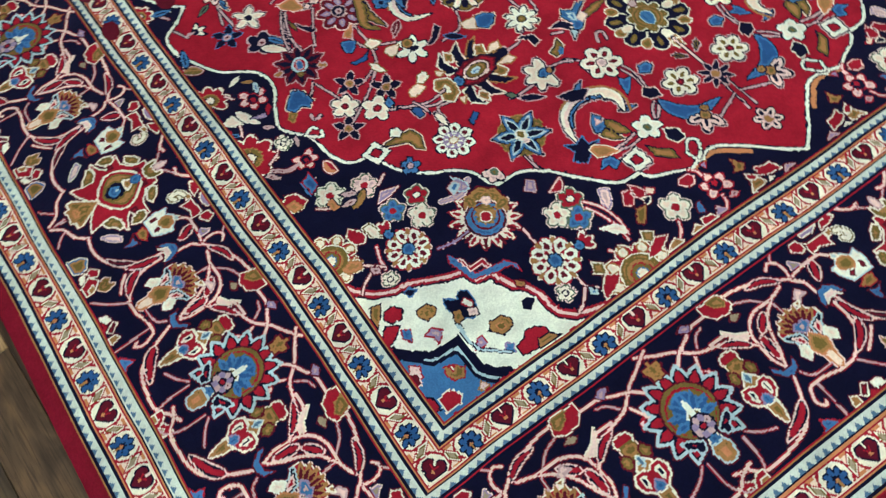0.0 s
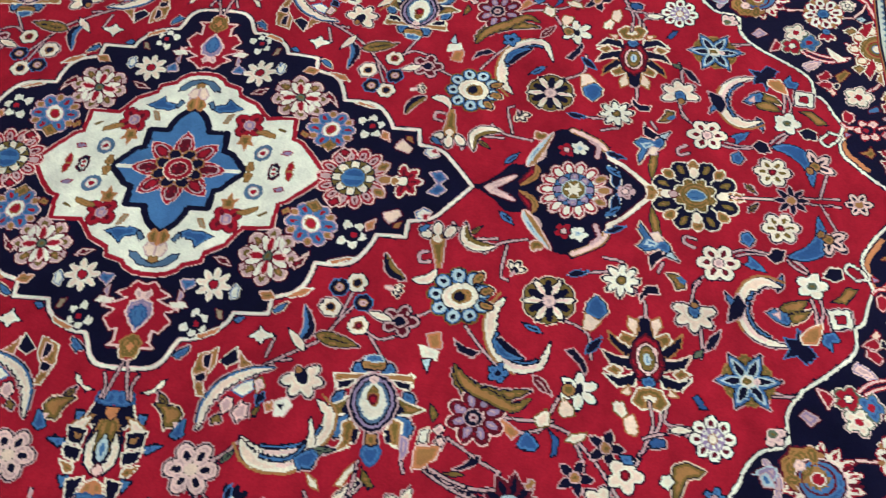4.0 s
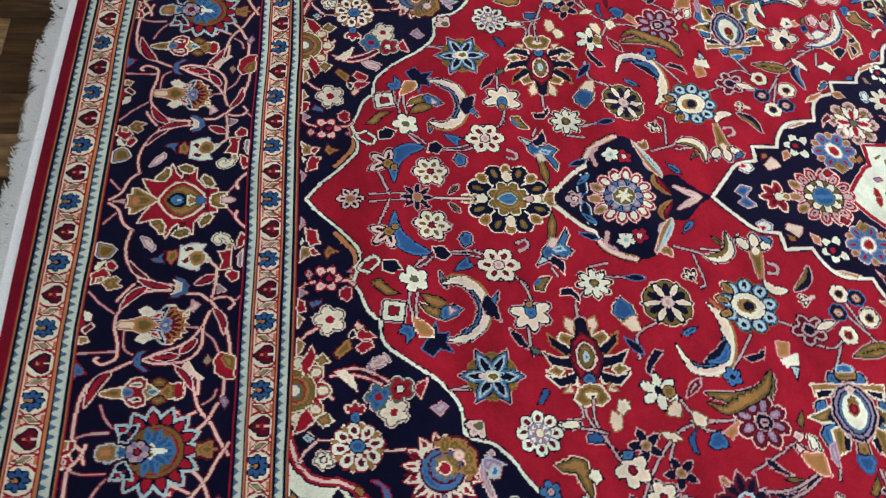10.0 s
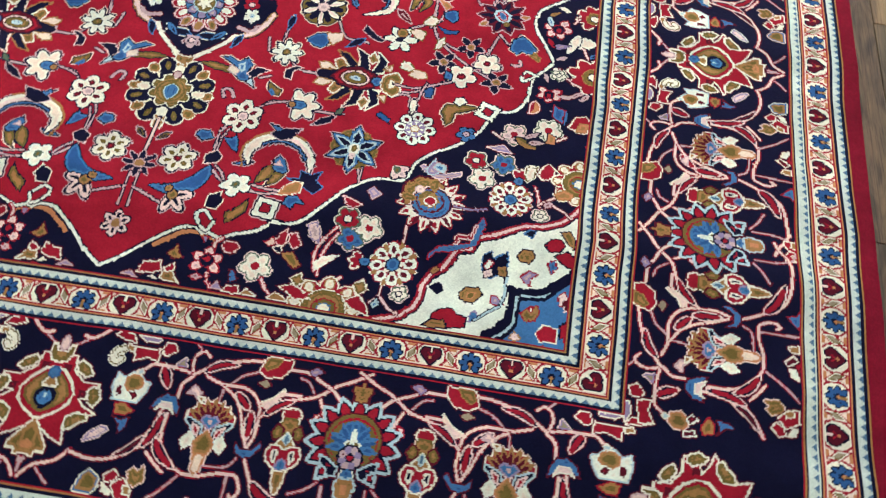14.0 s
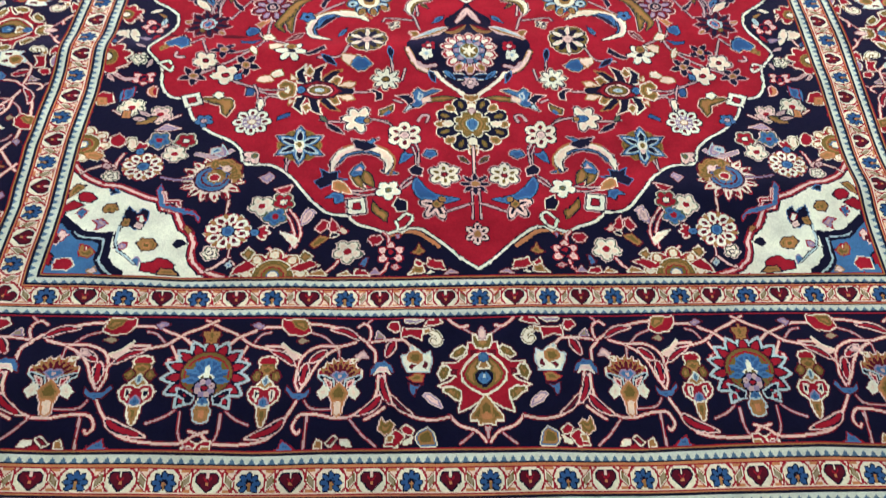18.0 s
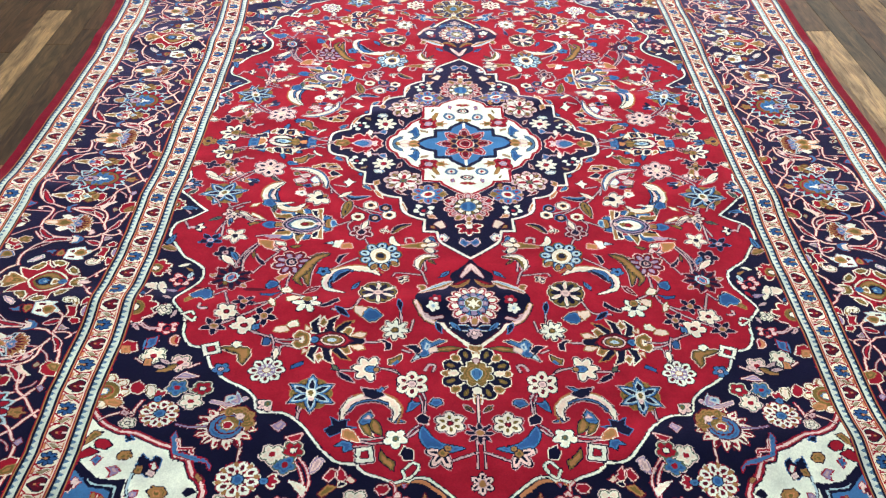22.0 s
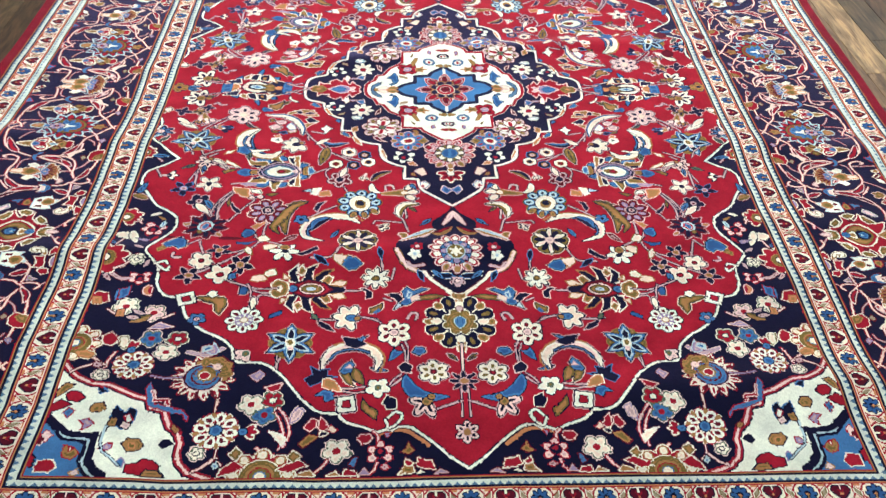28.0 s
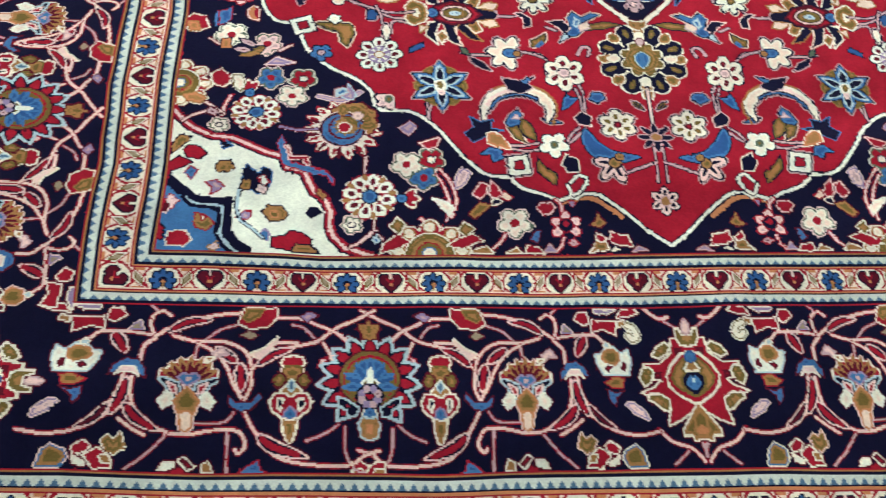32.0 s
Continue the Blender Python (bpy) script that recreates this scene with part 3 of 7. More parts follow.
def side_palmette(u, v, rot, size):
    p = Pen("side_palmette", u, v, rot, size, 1.7)
    p.poly([(-0.67, 0.54), (-0.67, 0.71), (-0.48, 0.69), (-0.50, 0.55)], "blue", "navy")
    p.poly([(-0.05, 0.69), (-0.14, 1.00), (-0.10, 1.14), (0.07, 0.88)], "blue", "navy")
    p.poly([(0.55, 0.50), (0.60, 0.74), (0.81, 0.60), (0.74, 0.50)], "blue", "navy")
    p.poly([(-0.79, 0.10), (-0.90, 0.36), (-0.55, 0.50), (-0.36, 0.31), (-0.52, 0.14)], "navy", "cream")
    p.poly([(-0.60, 0.33), (-0.52, 0.57), (-0.38, 0.74), (-0.29, 0.50)], "cream", "tan")
    p.poly([(-0.31, 0.40), (-0.36, 0.79), (-0.05, 0.74), (0.00, 0.45)], "navy", "cream")
    p.poly([(-0.21, 0.48), (-0.24, 0.64), (-0.10, 0.60), (-0.10, 0.48)], "tan", "")
    p.poly([(0.07, 0.40), (0.00, 0.79), (0.24, 0.71), (0.31, 0.45)], "navy", "cream")
    p.poly([(0.36, 0.50), (0.30, 0.79), (0.52, 0.62), (0.50, 0.48)], "tan", "cream")
    p.poly([(0.57, 0.21), (0.64, 0.55), (1.10, 0.45), (0.95, 0.33)], "navy", "cream")
    p.poly([(-0.69, 0.00), (-0.57, 0.19), (-0.17, 0.38), (0.26, 0.36), (0.50, 0.17), (0.57, 0.00)], "navy", "")
    p.poly([(-0.62, 0.00), (-0.48, 0.17), (-0.17, 0.26), (0.12, 0.21), (0.26, 0.00)], "olive", "tan")
    p.poly([(-0.31, 0.19), (-0.02, 0.35), (0.33, 0.30), (0.52, 0.10), (0.54, 0.00), (0.43, 0.00), (0.26, 0.14), (0.00, 0.19)], "cream", "navy")
    p.poly([(-0.26, 0.00), (-0.07, 0.12), (0.19, 0.10), (0.29, 0.00)], "sky", "navy")
    p.poly([(-0.12, 0.00), (0.02, 0.06), (0.19, 0.00)], "blue", "")
    p.disc(0.43, 0, 0.10, "pink", "maroon")
    p.poly([(-1.10, 0.00), (-1.12, 0.17), (-1.07, 0.36), (-0.90, 0.38), (-0.83, 0.17), (-0.86, 0.00)], "blue", "azure")
    p.poly([(-0.79, 0.00), (-0.79, 0.14), (-0.60, 0.10), (-0.55, 0.00)], "orange", "navy")
    p.poly([(0.60, 0.00), (0.67, 0.17), (0.86, 0.24), (0.87, 0.00)], "orange", "cream")
    p.poly([(0.88, 0.00), (0.90, 0.29), (1.17, 0.29), (1.19, 0.00)], "blue", "azure")


def brown_palmette(u, v, rot, size):
    p = Pen("brown_palmette", u, v, rot, size, 1.5)
    p.poly([(-0.45, 0), (-1.0, 0), (-0.95, 0.12), (-0.45, 0.25)], "navy", "rose")
    p.poly([(-0.5, 0.2), (-0.9, 0.15), (-1.0, 0.35), (-0.78, 0.4)], "peach", "tan")
    p.poly([(-0.2, 0.22), (-0.35, 0.55), (-0.62, 0.84), (-0.32, 0.78), (-0.02, 0.45)], "navy", "tan")
    p.poly([(-0.5, 0.2), (-0.62, 0.5), (-0.45, 0.6), (-0.25, 0.35)], "tan", "cream")
    p.poly([(0.02, 0.3), (0.0, 0.68), (-0.14, 1.02), (0.18, 0.84), (0.3, 0.35)], "navy", "peach")
    p.poly([(0.2, 0.75), (0.34, 0.96), (0.46, 0.7), (0.34, 0.55)], "tan", "cream")
    p.poly([(0.38, 0.28), (0.5, 0.66), (0.44, 0.98), (0.72, 0.7), (0.66, 0.3)], "navy", "cream")
    p.poly([(0.66, 0.45), (0.86, 0.62), (0.86, 0.4)], "peach", "tan")
    p.poly([(-0.62, 0), (-0.4, 0.28), (0.1, 0.4), (0.5, 0.24), (0.62, 0)], "maroon", "navy")
    p.disc(0, 0, 0.36, "pink", "maroon", 0.24)
    p.disc(0, 0, 0.29, "olive", "navy", 0.17)
    p.disc(0.02, 0, 0.14, "sky", "", 0.08)
    p.disc(0.56, 0, 0.13, "blue", "navy")
    p.poly([(0.68, 0), (0.72, 0.26), (1.02, 0.4), (1.2, 0.2), (1.14, 0)], "tan", "cream")
    p.poly([(0.85, 0), (0.9, 0.14), (1.02, 0.1), (1.02, 0)], "cream")


def axis_palmette(u, v, rot, size):
    p = Pen("palmette", u, v, rot, size)
    p.petals(8, 0.72, 0.32, 0.25, "navy", "cream", math.pi / 8)
    p.petals(8, 0.86, 0.15, 0.12, "tan", "cream")
    p.petals(8, 0.80, 0.14, 0.07, "olive", "", math.pi / 8)
    p.petals(4, 0.66, 0.16, 0.12, "cream", "", 0.0)
    p.disc(0.0, 0, 0.5, "navy", "", 0.5)
    p.petals(8, 0.36, 0.14, 0.12, "olive", "cream", math.pi / 8)
    p.disc(0.0, 0, 0.34, "olive", "tan", 0.34)
    p.drop(-0.2, 0.26, 0.15, "blue", "sky")
    p.disc(-0.52, 0, 0.09, "rose", "maroon")
    p.poly([(0.85, 0), (0.95, 0.12), (1.15, 0.1), (1.1, 0)], "tan", "cream")
    p.poly([(-0.85, 0), (-0.95, 0.2), (-1.15, 0.22), (-1.1, 0)], "tan", "cream")


def palmette(u, v, rot, size):
    p = Pen("palmette", u, v, rot, size, 1.35)
    red = PLACE == MED
    if red:
        p.spikes(9, 4.6, 0.1, 1.05, 0.2, "red", "pink", -0.1)
        p.spikes(9, 4.6, 0.4, 0.95, 0.07, "pink", "", -0.1)
        p.disc(0.0, 0, 0.3, "cream", "red", 0.24)
        p.drop(-0.25, 0.25, 0.16, "blue", "sky")
        p.fan(3, 1.2, -0.62, 0.3, 0.14, "red", "pink")
        p.disc(0.95, 0, 0.16, "olive", "tan")
        return
    p.spikes(11, 4.3, 0.4, 0.95, 0.135, "cream", "red", -0.05)
    p.spikes(11, 4.3, 0.62, 0.88, 0.05, "red", "", -0.05)
    p.spikes(5, 2.4, 0.45, 0.98, 0.05, "maroon", "", -0.05)
    p.poly([(-0.98, 0), (-1.02, 0.22), (-0.72, 0.5), (-0.36, 0.64), (-0.2, 0.42), (-0.5, 0.15)], "tan", "maroon")
    p.poly([(-0.85, 0.08), (-0.8, 0.3), (-0.5, 0.42), (-0.55, 0.2)], "olive", "")
    p.disc(-0.05, 0, 0.56, "navy", "pink", 0.54)
    p.disc(-0.05, 0, 0.50, "blue", "maroon", 0.48)
    p.disc(-0.12, 0, 0.40, "maroon", "", 0.38)
    p.disc(-0.14, 0, 0.36, "blue", "", 0.33)
    p.disc(-0.2, 0, 0.3, "olive", "", 0.27)
    p.spikes(7, 4.0, -0.1, 0.34, 0.09, "tan", "", -0.2)
    p.disc(-0.12, 0, 0.14, "red", "cream")
    p.fan(3, 1.3, -0.68, 0.16, 0.1, "olive", "tan")
    p.disc(-0.62, 0, 0.11, "pink", "rose")


def half_rosette(u, v, rot, size):
    p = Pen("half_rosette", u, v, rot, size * 1.25)
    p.fan(5, 3.0, 0.55, 0.42, 0.25, "red", "cream", -0.3)
    p.disc(-0.25, 0, 0.36, "olive", "tan", 0.42)
    p.disc(-0.3, 0, 0.2, "cream", "navy")


def strip(name, pts, n=7):
    c = smooth(pts, n)
    axis = "u" if abs(c[:, 0]).max() < 0.012 else ""
    return c, owner(name, PLACE, axis)


def vine(pts, core="rose", edge="navy"):
    c, who = strip("vine", pts)
    line(c, [(0.0038, edge), (0.0018, core)], who)


def stem(pts):
    c, who = strip("stem", pts)
    c[:, 0] = 0
    line(c, [(0.0048, "navy"), (0.0024, "pink")], who)


def curl(pts, dye):
    c, who = strip("curl", pts)
    line(c, [(0.0042, "navy" if PLACE == FIELD else "maroon"), (0.0026, dye)], who)


def leaf(pts, wl, wr, left, right, edge, saw_l=0.0, saw_r=0.0, name="leaf"):
    c, who = strip(name, pts, 9)
    d = np.gradient(c, axis=0)
    d /= np.hypot(*d.T)[:, None] + 1e-9
    nrm = np.stack([-d[:, 1], d[:, 0]], 1)
    t = np.linspace(0, 1, len(c))
    bulge = np.sin(math.pi * t ** 0.85) ** 0.75
    saw = (np.arange(len(c)) % 3) / 2.0
    a = c + nrm * (wl * bulge * (1 - saw_l * saw))[:, None]
    b = c - nrm * (wr * bulge * (1 - saw_r * saw))[:, None]
    hull = np.vstack([a, b[::-1]])
    w = CELL * 2
    s = window(*(hull.min(0) - w), *(hull.max(0) + w))
    x, y = UU[s], VV[s]
    rim, _ = away(np.vstack([hull, hull[:1]]), x, y)
    whole = inside(hull, x, y)
    for m, dye in ((whole | (rim < CELL * 1.05), edge), (whole, left), (inside(np.vstack([c, b[::-1]]), x, y), right)):
        m = m & allowed(who, s)
        ink[s][m], own[s][m] = INK[dye], who


def crescent(pts):
    """A large scrolling leaf, cream with a dark saw-toothed inside."""
    leaf(pts, 0.0135, 0.0105, "cream", "cream", "navy", 0.35, 0.0, "scroll_leaf")
    c = smooth(pts, 9)
    mid = c[len(c) // 2]
    turn = -np.sign(np.cross(c[-1] - c[0], mid - c[0]))
    d = np.gradient(c, axis=0)
    d /= np.hypot(*d.T)[:, None] + 1e-9
    nrm = np.stack([-d[:, 1], d[:, 0]], 1) * turn
    k = len(c)
    who = len(OWNERS)
    line((c + nrm * -0.011)[: 2 * k // 3], [(0.0022, "tan")], who)
    line((c + nrm * 0.009)[k // 3 : 5 * k // 6], [(0.0044, "navy"), (0.0014, "blue")], who)
    line((c + nrm * 0.001)[k // 2 : 4 * k // 5], [(0.003, "pink")], who)


def guard_palmette(u, v, rot, size):
    p = Pen("guard_palmette", u, v, rot, size, 1.3)
    p.fan(5, 2.9, 0.62, 0.34, 0.24, "red", "cream", 0.0)
    p.fan(5, 2.9, 0.78, 0.14, 0.12, "cream", "tan", 0.0)
    p.disc(0.0, 0, 0.58, "olive", "cream")
    p.disc(0.0, 0, 0.42, "tan", "")
    p.disc(0.0, 0, 0.3, "olive", "red")
    p.disc(0.0, 0, 0.16, "cream", "blue")


def guard_bloom(u, v, rot, size):
    p = Pen("guard_bloom", u, v, rot, size, 1.3)
    p.spikes(5, 2.3, 0.2, 1.05, 0.22, "red", "cream")
    p.spikes(5, 2.3, 0.5, 0.9, 0.07, "maroon", "")
    p.disc(0.0, 0, 0.42, "olive", "navy", 0.55)
    p.disc(0.22, 0, 0.2, "blue", "maroon")


def medal_rosette(u, v, rot, size):
    p = Pen("rosette", u, v, rot, size, 1.3)
    p.petals(8, 0.72, 0.32, 0.26, "rose", "pink")
    p.petals(8, 0.76, 0.18, 0.12, "olive", "")
    p.petals(8, 0.52, 0.3, 0.12, "white", "maroon", math.pi / 8)
    p.petals(4, 0.42, 0.26, 0.11, "red", "pink")
    p.disc(0, 0, 0.16, "green", "navy")


# ---- guard stripes ----
STEP = 0.0605
LINES = ((0, 0.025, "red"), (0.025, 0.05, "tan"), (0.05, 0.085, "navy"), (0.085, 0.23, "pale"), (0.23, 0.262, "navy"), (0.262, 0.288, "orange"), (0.288, 0.315, "red"), (0.315, 0.36, "peach"), (0.36, 0.675, "peach"), (0.675, 0.71, "peach"), (0.71, 0.737, "red"), (0.737, 0.762, "orange"), (0.762, 0.795, "navy"), (0.795, 0.925, "pale"), (0.925, 0.957, "navy"), (0.957, 0.98, "tan"), (0.98, 1.01, "red"))


def guard(u0, u1, v0, v1, who):
    """A guard stripe: fine lines, two pale strips with blue teeth, and a cream strip of flower heads."""
    ringed = (own == who)
    du, dv = (UU - u0) / (u1 - u0), (VV - v0) / (v1 - v0)
    side = du > dv
    f = np.maximum(du, dv)
    along = np.where(side, VV, UU)
    for a, b, dye in LINES:
        ink[ringed & (f >= a) & (f < b)] = INK[dye]
    run = np.where(side, (v0 + 0.515 * (v1 - v0)) / round((v0 + 0.515 * (v1 - v0)) / STEP), (u0 + 0.515 * (u1 - u0)) / round((u0 + 0.515 * (u1 - u0)) / STEP))
    tooth = 7 * CELL
    up = np.abs((along / tooth) % 1 - 0.5) * 2
    for a, b in ((0.125, 0.225), (0.83, 0.925)):
        ink[ringed & (f > b - (b - a) * (0.86 - up)) & (f < b)] = INK["steel"]
    # cream rounds for the heads, ringed in red, with a slanting grey-brown leaf between each two
    g = (along / run + 0.5) % 1 - 0.5
    h = (f - 0.515) / 0.175
    band = ringed & (np.abs(h) < 1.05)
    round_ = np.hypot(g / 0.36, h / 1.25)
    ink[band & (round_ < 1.16)] = INK["red"]
    ink[band & (round_ < 1.0)] = INK["cream"]
    e = (along / run) % 1 - 0.5
    flip = (np.floor(along / run) % 2) * 2 - 1
    slant = np.abs(e - flip * h * 0.11)
    d = slant / 0.125 + np.abs(h) / 0.95
    ink[band & (np.abs(e) < 0.12) & (np.abs(h) > 0.8)] = INK["orange"]
    ink[band & (d < 1.25) & (np.abs(e) < 0.2)] = INK["red"]
    ink[band & (d < 0.95)] = INK["cream"]
    ink[band & (d < 0.72)] = INK["olive"]
    ink[band & (d < 0.55)] = INK["grey"]


def heads(u0, u1, v0, v1, who):
    global PLACE
    PLACE = who
    mid_u, mid_v, wide = u0 + 0.515 * (u1 - u0), v0 + 0.515 * (v1 - v0), 0.0178
    nu, nv = round(mid_u / STEP), round(mid_v / STEP)
    spots = [(i * mid_u / nu, mid_v, -90, i) for i in range(nu)] + [(mid_u, j * mid_v / nv, 180, j + 1) for j in range(nv)] + [(mid_u, mid_v, 225, 1)]
    for u, v, rot, i in spots:
        p = Pen("flower_head", u, v, rot, wide)
        if i % 2:
            # a heart of two lobes
            for y in (0.42, -0.42):
                p.disc(0.22, y, 0.60, "navy", "", 0.56)
            p.drop(0.55, -0.95, 0.72, "navy")
            for y in (0.42, -0.42):
                p.disc(0.22, y, 0.47, "heart", "", 0.44)
            p.drop(0.4, -0.78, 0.56, "heart")
            p.fill((p.x > 0.3) & (p.x < 0.8) & (np.abs(p.y) < 0.1), "cream" if i % 4 == 1 else "pink")
            p.fan(2, 1.2, 0.3, 0.28, 0.07, "red", "", -0.1)
            p.disc(-0.2, 0, 0.14, "orange")
        else:
            # a fan of seven round petals
            p.fan(7, 4.7, 0.60, 0.42, 0.30, "navy", "", -0.15)
            p.disc(-0.1, 0, 0.5, "navy")
            p.fan(7, 4.7, 0.60, 0.33, 0.20, "azure", "", -0.15)
            p.disc(-0.25, 0, 0.16, "orange")
            p.fill((p.x < -0.25) & (p.x > -0.85) & (np.abs(p.y) < 0.09), "tan")


guard(U_IN, U_OUT, V_IN, V_OUT, INNER)
guard(U_O1, U_O2, V_O1, V_O2, OUTER)
heads(U_IN, U_OUT, V_IN, V_OUT, INNER)
heads(U_O1, U_O2, V_O1, V_O2, OUTER)

TIP_EDGE = np.vstack([
    smooth([(0.001, 1.260), (0.031, 1.237), (0.057, 1.212), (0.082, 1.190), (0.106, 1.173), (0.130, 1.171), (0.141, 1.178)], 6),
    smooth([(0.150, 1.175), (0.170, 1.181), (0.195, 1.170), (0.224, 1.159), (0.238, 1.148)], 5),
    smooth([(0.240, 1.140), (0.275, 1.137), (0.297, 1.121), (0.326, 1.086), (0.352, 1.051), (0.389, 1.022), (0.434, 1.018)], 6),
    smooth([(0.444, 1.006), (0.452, 0.977), (0.477, 0.952), (0.507, 0.935), (0.542, 0.904), (0.558, 0.873), (0.567, 0.837)], 6),
])
FIELD_EDGE = np.vstack([
    TIP_EDGE,
    smooth([(0.572, 0.844), (0.603, 0.834), (0.620, 0.803), (0.624, 0.766), (0.630, 0.746), (0.658, 0.705), (0.646, 0.670), (0.620, 0.623), (0.622, 0.581), (0.647, 0.554), (0.677, 0.530), (0.710, 0.472)], 6),
    smooth([(0.721, 0.452), (0.717, 0.405), (0.680, 0.374), (0.655, 0.350)], 5), smooth([(0.657, 0.348), (0.678, 0.327), (0.708, 0.292), (0.732, 0.259), (0.724, 0.190), (0.736, 0.150)], 5),
])
region(inside(np.vstack([FIELD_EDGE, [(0.745, -0.1), (0, -0.1)]]), UU, VV) & (UU < U_IN), "red", FIELD)
MED_EDGE = np.vstack([
    smooth([(0.000, 0.524), (0.046, 0.487), (0.073, 0.461), (0.082, 0.422)], 5), [(0.116, 0.419), (0.114, 0.371)],
    smooth([(0.133, 0.364), (0.158, 0.348), (0.174, 0.325), (0.179, 0.275)], 5), smooth([(0.194, 0.272), (0.221, 0.262), (0.238, 0.245), (0.248, 0.213)], 5),
    [(0.278, 0.210), (0.279, 0.152)], smooth([(0.295, 0.146), (0.314, 0.129), (0.328, 0.103), (0.333, 0.074)], 5), smooth([(0.346, 0.067), (0.368, 0.058), (0.383, 0.041), (0.388, 0.000)], 5),
])
region(inside(np.vstack([MED_EDGE, [(0.394, -0.1), (0, -0.1)]]), UU, VV), "navy", MED)
CREAM_EDGE = np.array([(0.000, 0.262), (0.041, 0.231), (0.066, 0.209), (0.072, 0.193), (0.119, 0.191), (0.120, 0.140), (0.132, 0.129), (0.155, 0.113), (0.166, 0.092), (0.174, 0.078), (0.189, 0.076), (0.199, 0.047), (0.210, 0.040), (0.219, 0.024), (0.222, 0.000)])
region(inside(np.vstack([CREAM_EDGE, [(0.21, -0.1), (0, -0.1)]]), UU, VV), "white", MED)
line(CREAM_EDGE, [(0.007, "pink"), (0.0055, "red")], MED, None)
region(inside(np.vstack([CREAM_EDGE * 0.985, [(0.207, -0.1), (0, -0.1)]]), UU, VV), "white", MED)
STAR_EDGE = np.array([(0.005, 0.115), (0.040, 0.085), (0.045, 0.072), (0.086, 0.070), (0.087, 0.037), (0.100, 0.034), (0.121, 0.024), (0.141, 0.001)])
STAR = owner("centre_star", MED, "uv", "blue stepped star with a red flower")
region(inside(np.vstack([STAR_EDGE, [(0.134, -0.1), (0, -0.1)]]), UU, VV), "blue", STAR)
line(STAR_EDGE, [(0.006, "navy")], STAR)
PLACE = MED
p = Pen("centre_flower", 0, 0, 0, 0.082)
p.blades(8, 0.55, 1.0, "red", "pink", 0, 0.8)
p.petals(8, 0.64, 0.2, 0.12, "maroon", "rose")
p.petals(8, 0.4, 0.14, 0.12, "navy", "tan", math.pi / 8)
p.disc(0, 0, 0.3, "red", "cream")
p.disc(0, 0, 0.17, "maroon", "pink")
PEND_EDGE = np.vstack([smooth([(0, 0.84), (0.058, 0.783), (0.072, 0.761)], 5), smooth([(0.089, 0.758), (0.114, 0.737), (0.135, 0.680), (0.098, 0.639), (0.052, 0.614)], 6), smooth([(0.050, 0.586), (0.015, 0.550), (0, 0.521)], 4)])
region(inside(PEND_EDGE, UU, VV), "navy", PEND)
line(PEND_EDGE[:12], [(0.006, "maroon"), (0.004, "cream")], PEND)
line(PEND_EDGE[12:22], [(0.009, "navy"), (0.0065, "tan"), (0.004, "pink")], PEND)
TRIM = owner("field_outline", SPAN, "", "cream scalloped line round the field")
line(FIELD_EDGE, [(0.0046, "navy"), (0.0026, "white")], TRIM)
line(FIELD_EDGE[14:40] + 0.007, [(0.004, "orange")], TRIM, [SPAN])
PLACE = SPAN
for sq_u, sq_v, a in ((0.228, 1.119, 8), (0.558, 0.846, 20)):
    p = Pen("small_square", sq_u, sq_v, a, 0.0165, 1.5)
    m = np.maximum(np.abs(p.x), np.abs(p.y))
    p.fill(m < 1.15, "navy")
    p.fill(m < 1.0, "white")
    p.fill(m < 0.55, "navy")
    p.fill(m < 0.42, "red")
for pts in ([(0.136, 1.169), (0.123, 1.149), (0.136, 1.139), (0.149, 1.151)], [(0.630, 0.746), (0.610, 0.762), (0.605, 0.752)], [(0.634, 0.744), (0.615, 0.737), (0.609, 0.743)], [(0.134, 1.167), (0.146, 1.172), (0.154, 1.155)]):
    line(smooth(pts), [(0.0042, "navy"), (0.0024, "white")], TRIM)
line(MED_EDGE, [(0.0062, "navy"), (0.0036, "pink"), (0.0022, "white")], MED)

# cream corners with a blue piece
CORNER_EDGE = np.array([(0.755, 1.000), (0.736, 1.013), (0.726, 1.032), (0.705, 1.056), (0.678, 1.071), (0.647, 1.076), (0.623, 1.089), (0.599, 1.102), (0.575, 1.110), (0.567, 1.131), (0.544, 1.136), (0.536, 1.154), (0.528, 1.170), (0.511, 1.185), (0.503, 1.205), (0.504, 1.226), (0.498, 1.244), (0.481, 1.260), (0.460, 1.268), (0.427, 1.279)])
CORNER_BLUE = np.array([(0.751, 1.138), (0.733, 1.150), (0.718, 1.165), (0.691, 1.193), (0.652, 1.198), (0.650, 1.217), (0.651, 1.245), (0.642, 1.260), (0.622, 1.277)])
CORNER = owner("corner_piece", SPAN, "", "cream corner with a blue stepped piece")
ground = (own == SPAN) & (UU < U_IN) & (VV < V_IN)
region(ground & inside(np.vstack([CORNER_EDGE, [(0.5, 1.4), (0.9, 1.4), (0.9, 1.0)]]), UU, VV), "white", CORNER)
line(CORNER_EDGE, [(0.0095, "navy"), (0.0065, "red"), (0.0025, "pink")], CORNER, [SPAN, CORNER])
region((own == CORNER) & inside(np.vstack([CORNER_BLUE, [(0.6, 1.4), (0.9, 1.4), (0.9, 1.1)]]), UU, VV), "blue", CORNER)
line(CORNER_BLUE, [(0.008, "navy"), (0.002, "sky")], CORNER, [CORNER])

# ---- main border ----
S_U = ((0, 0.453, 0.93), (0, 1, 2))
S_V = ((0, 0.215, 0.635, 1.032, 1.46), (0.5, 1, 2, 3, 4))


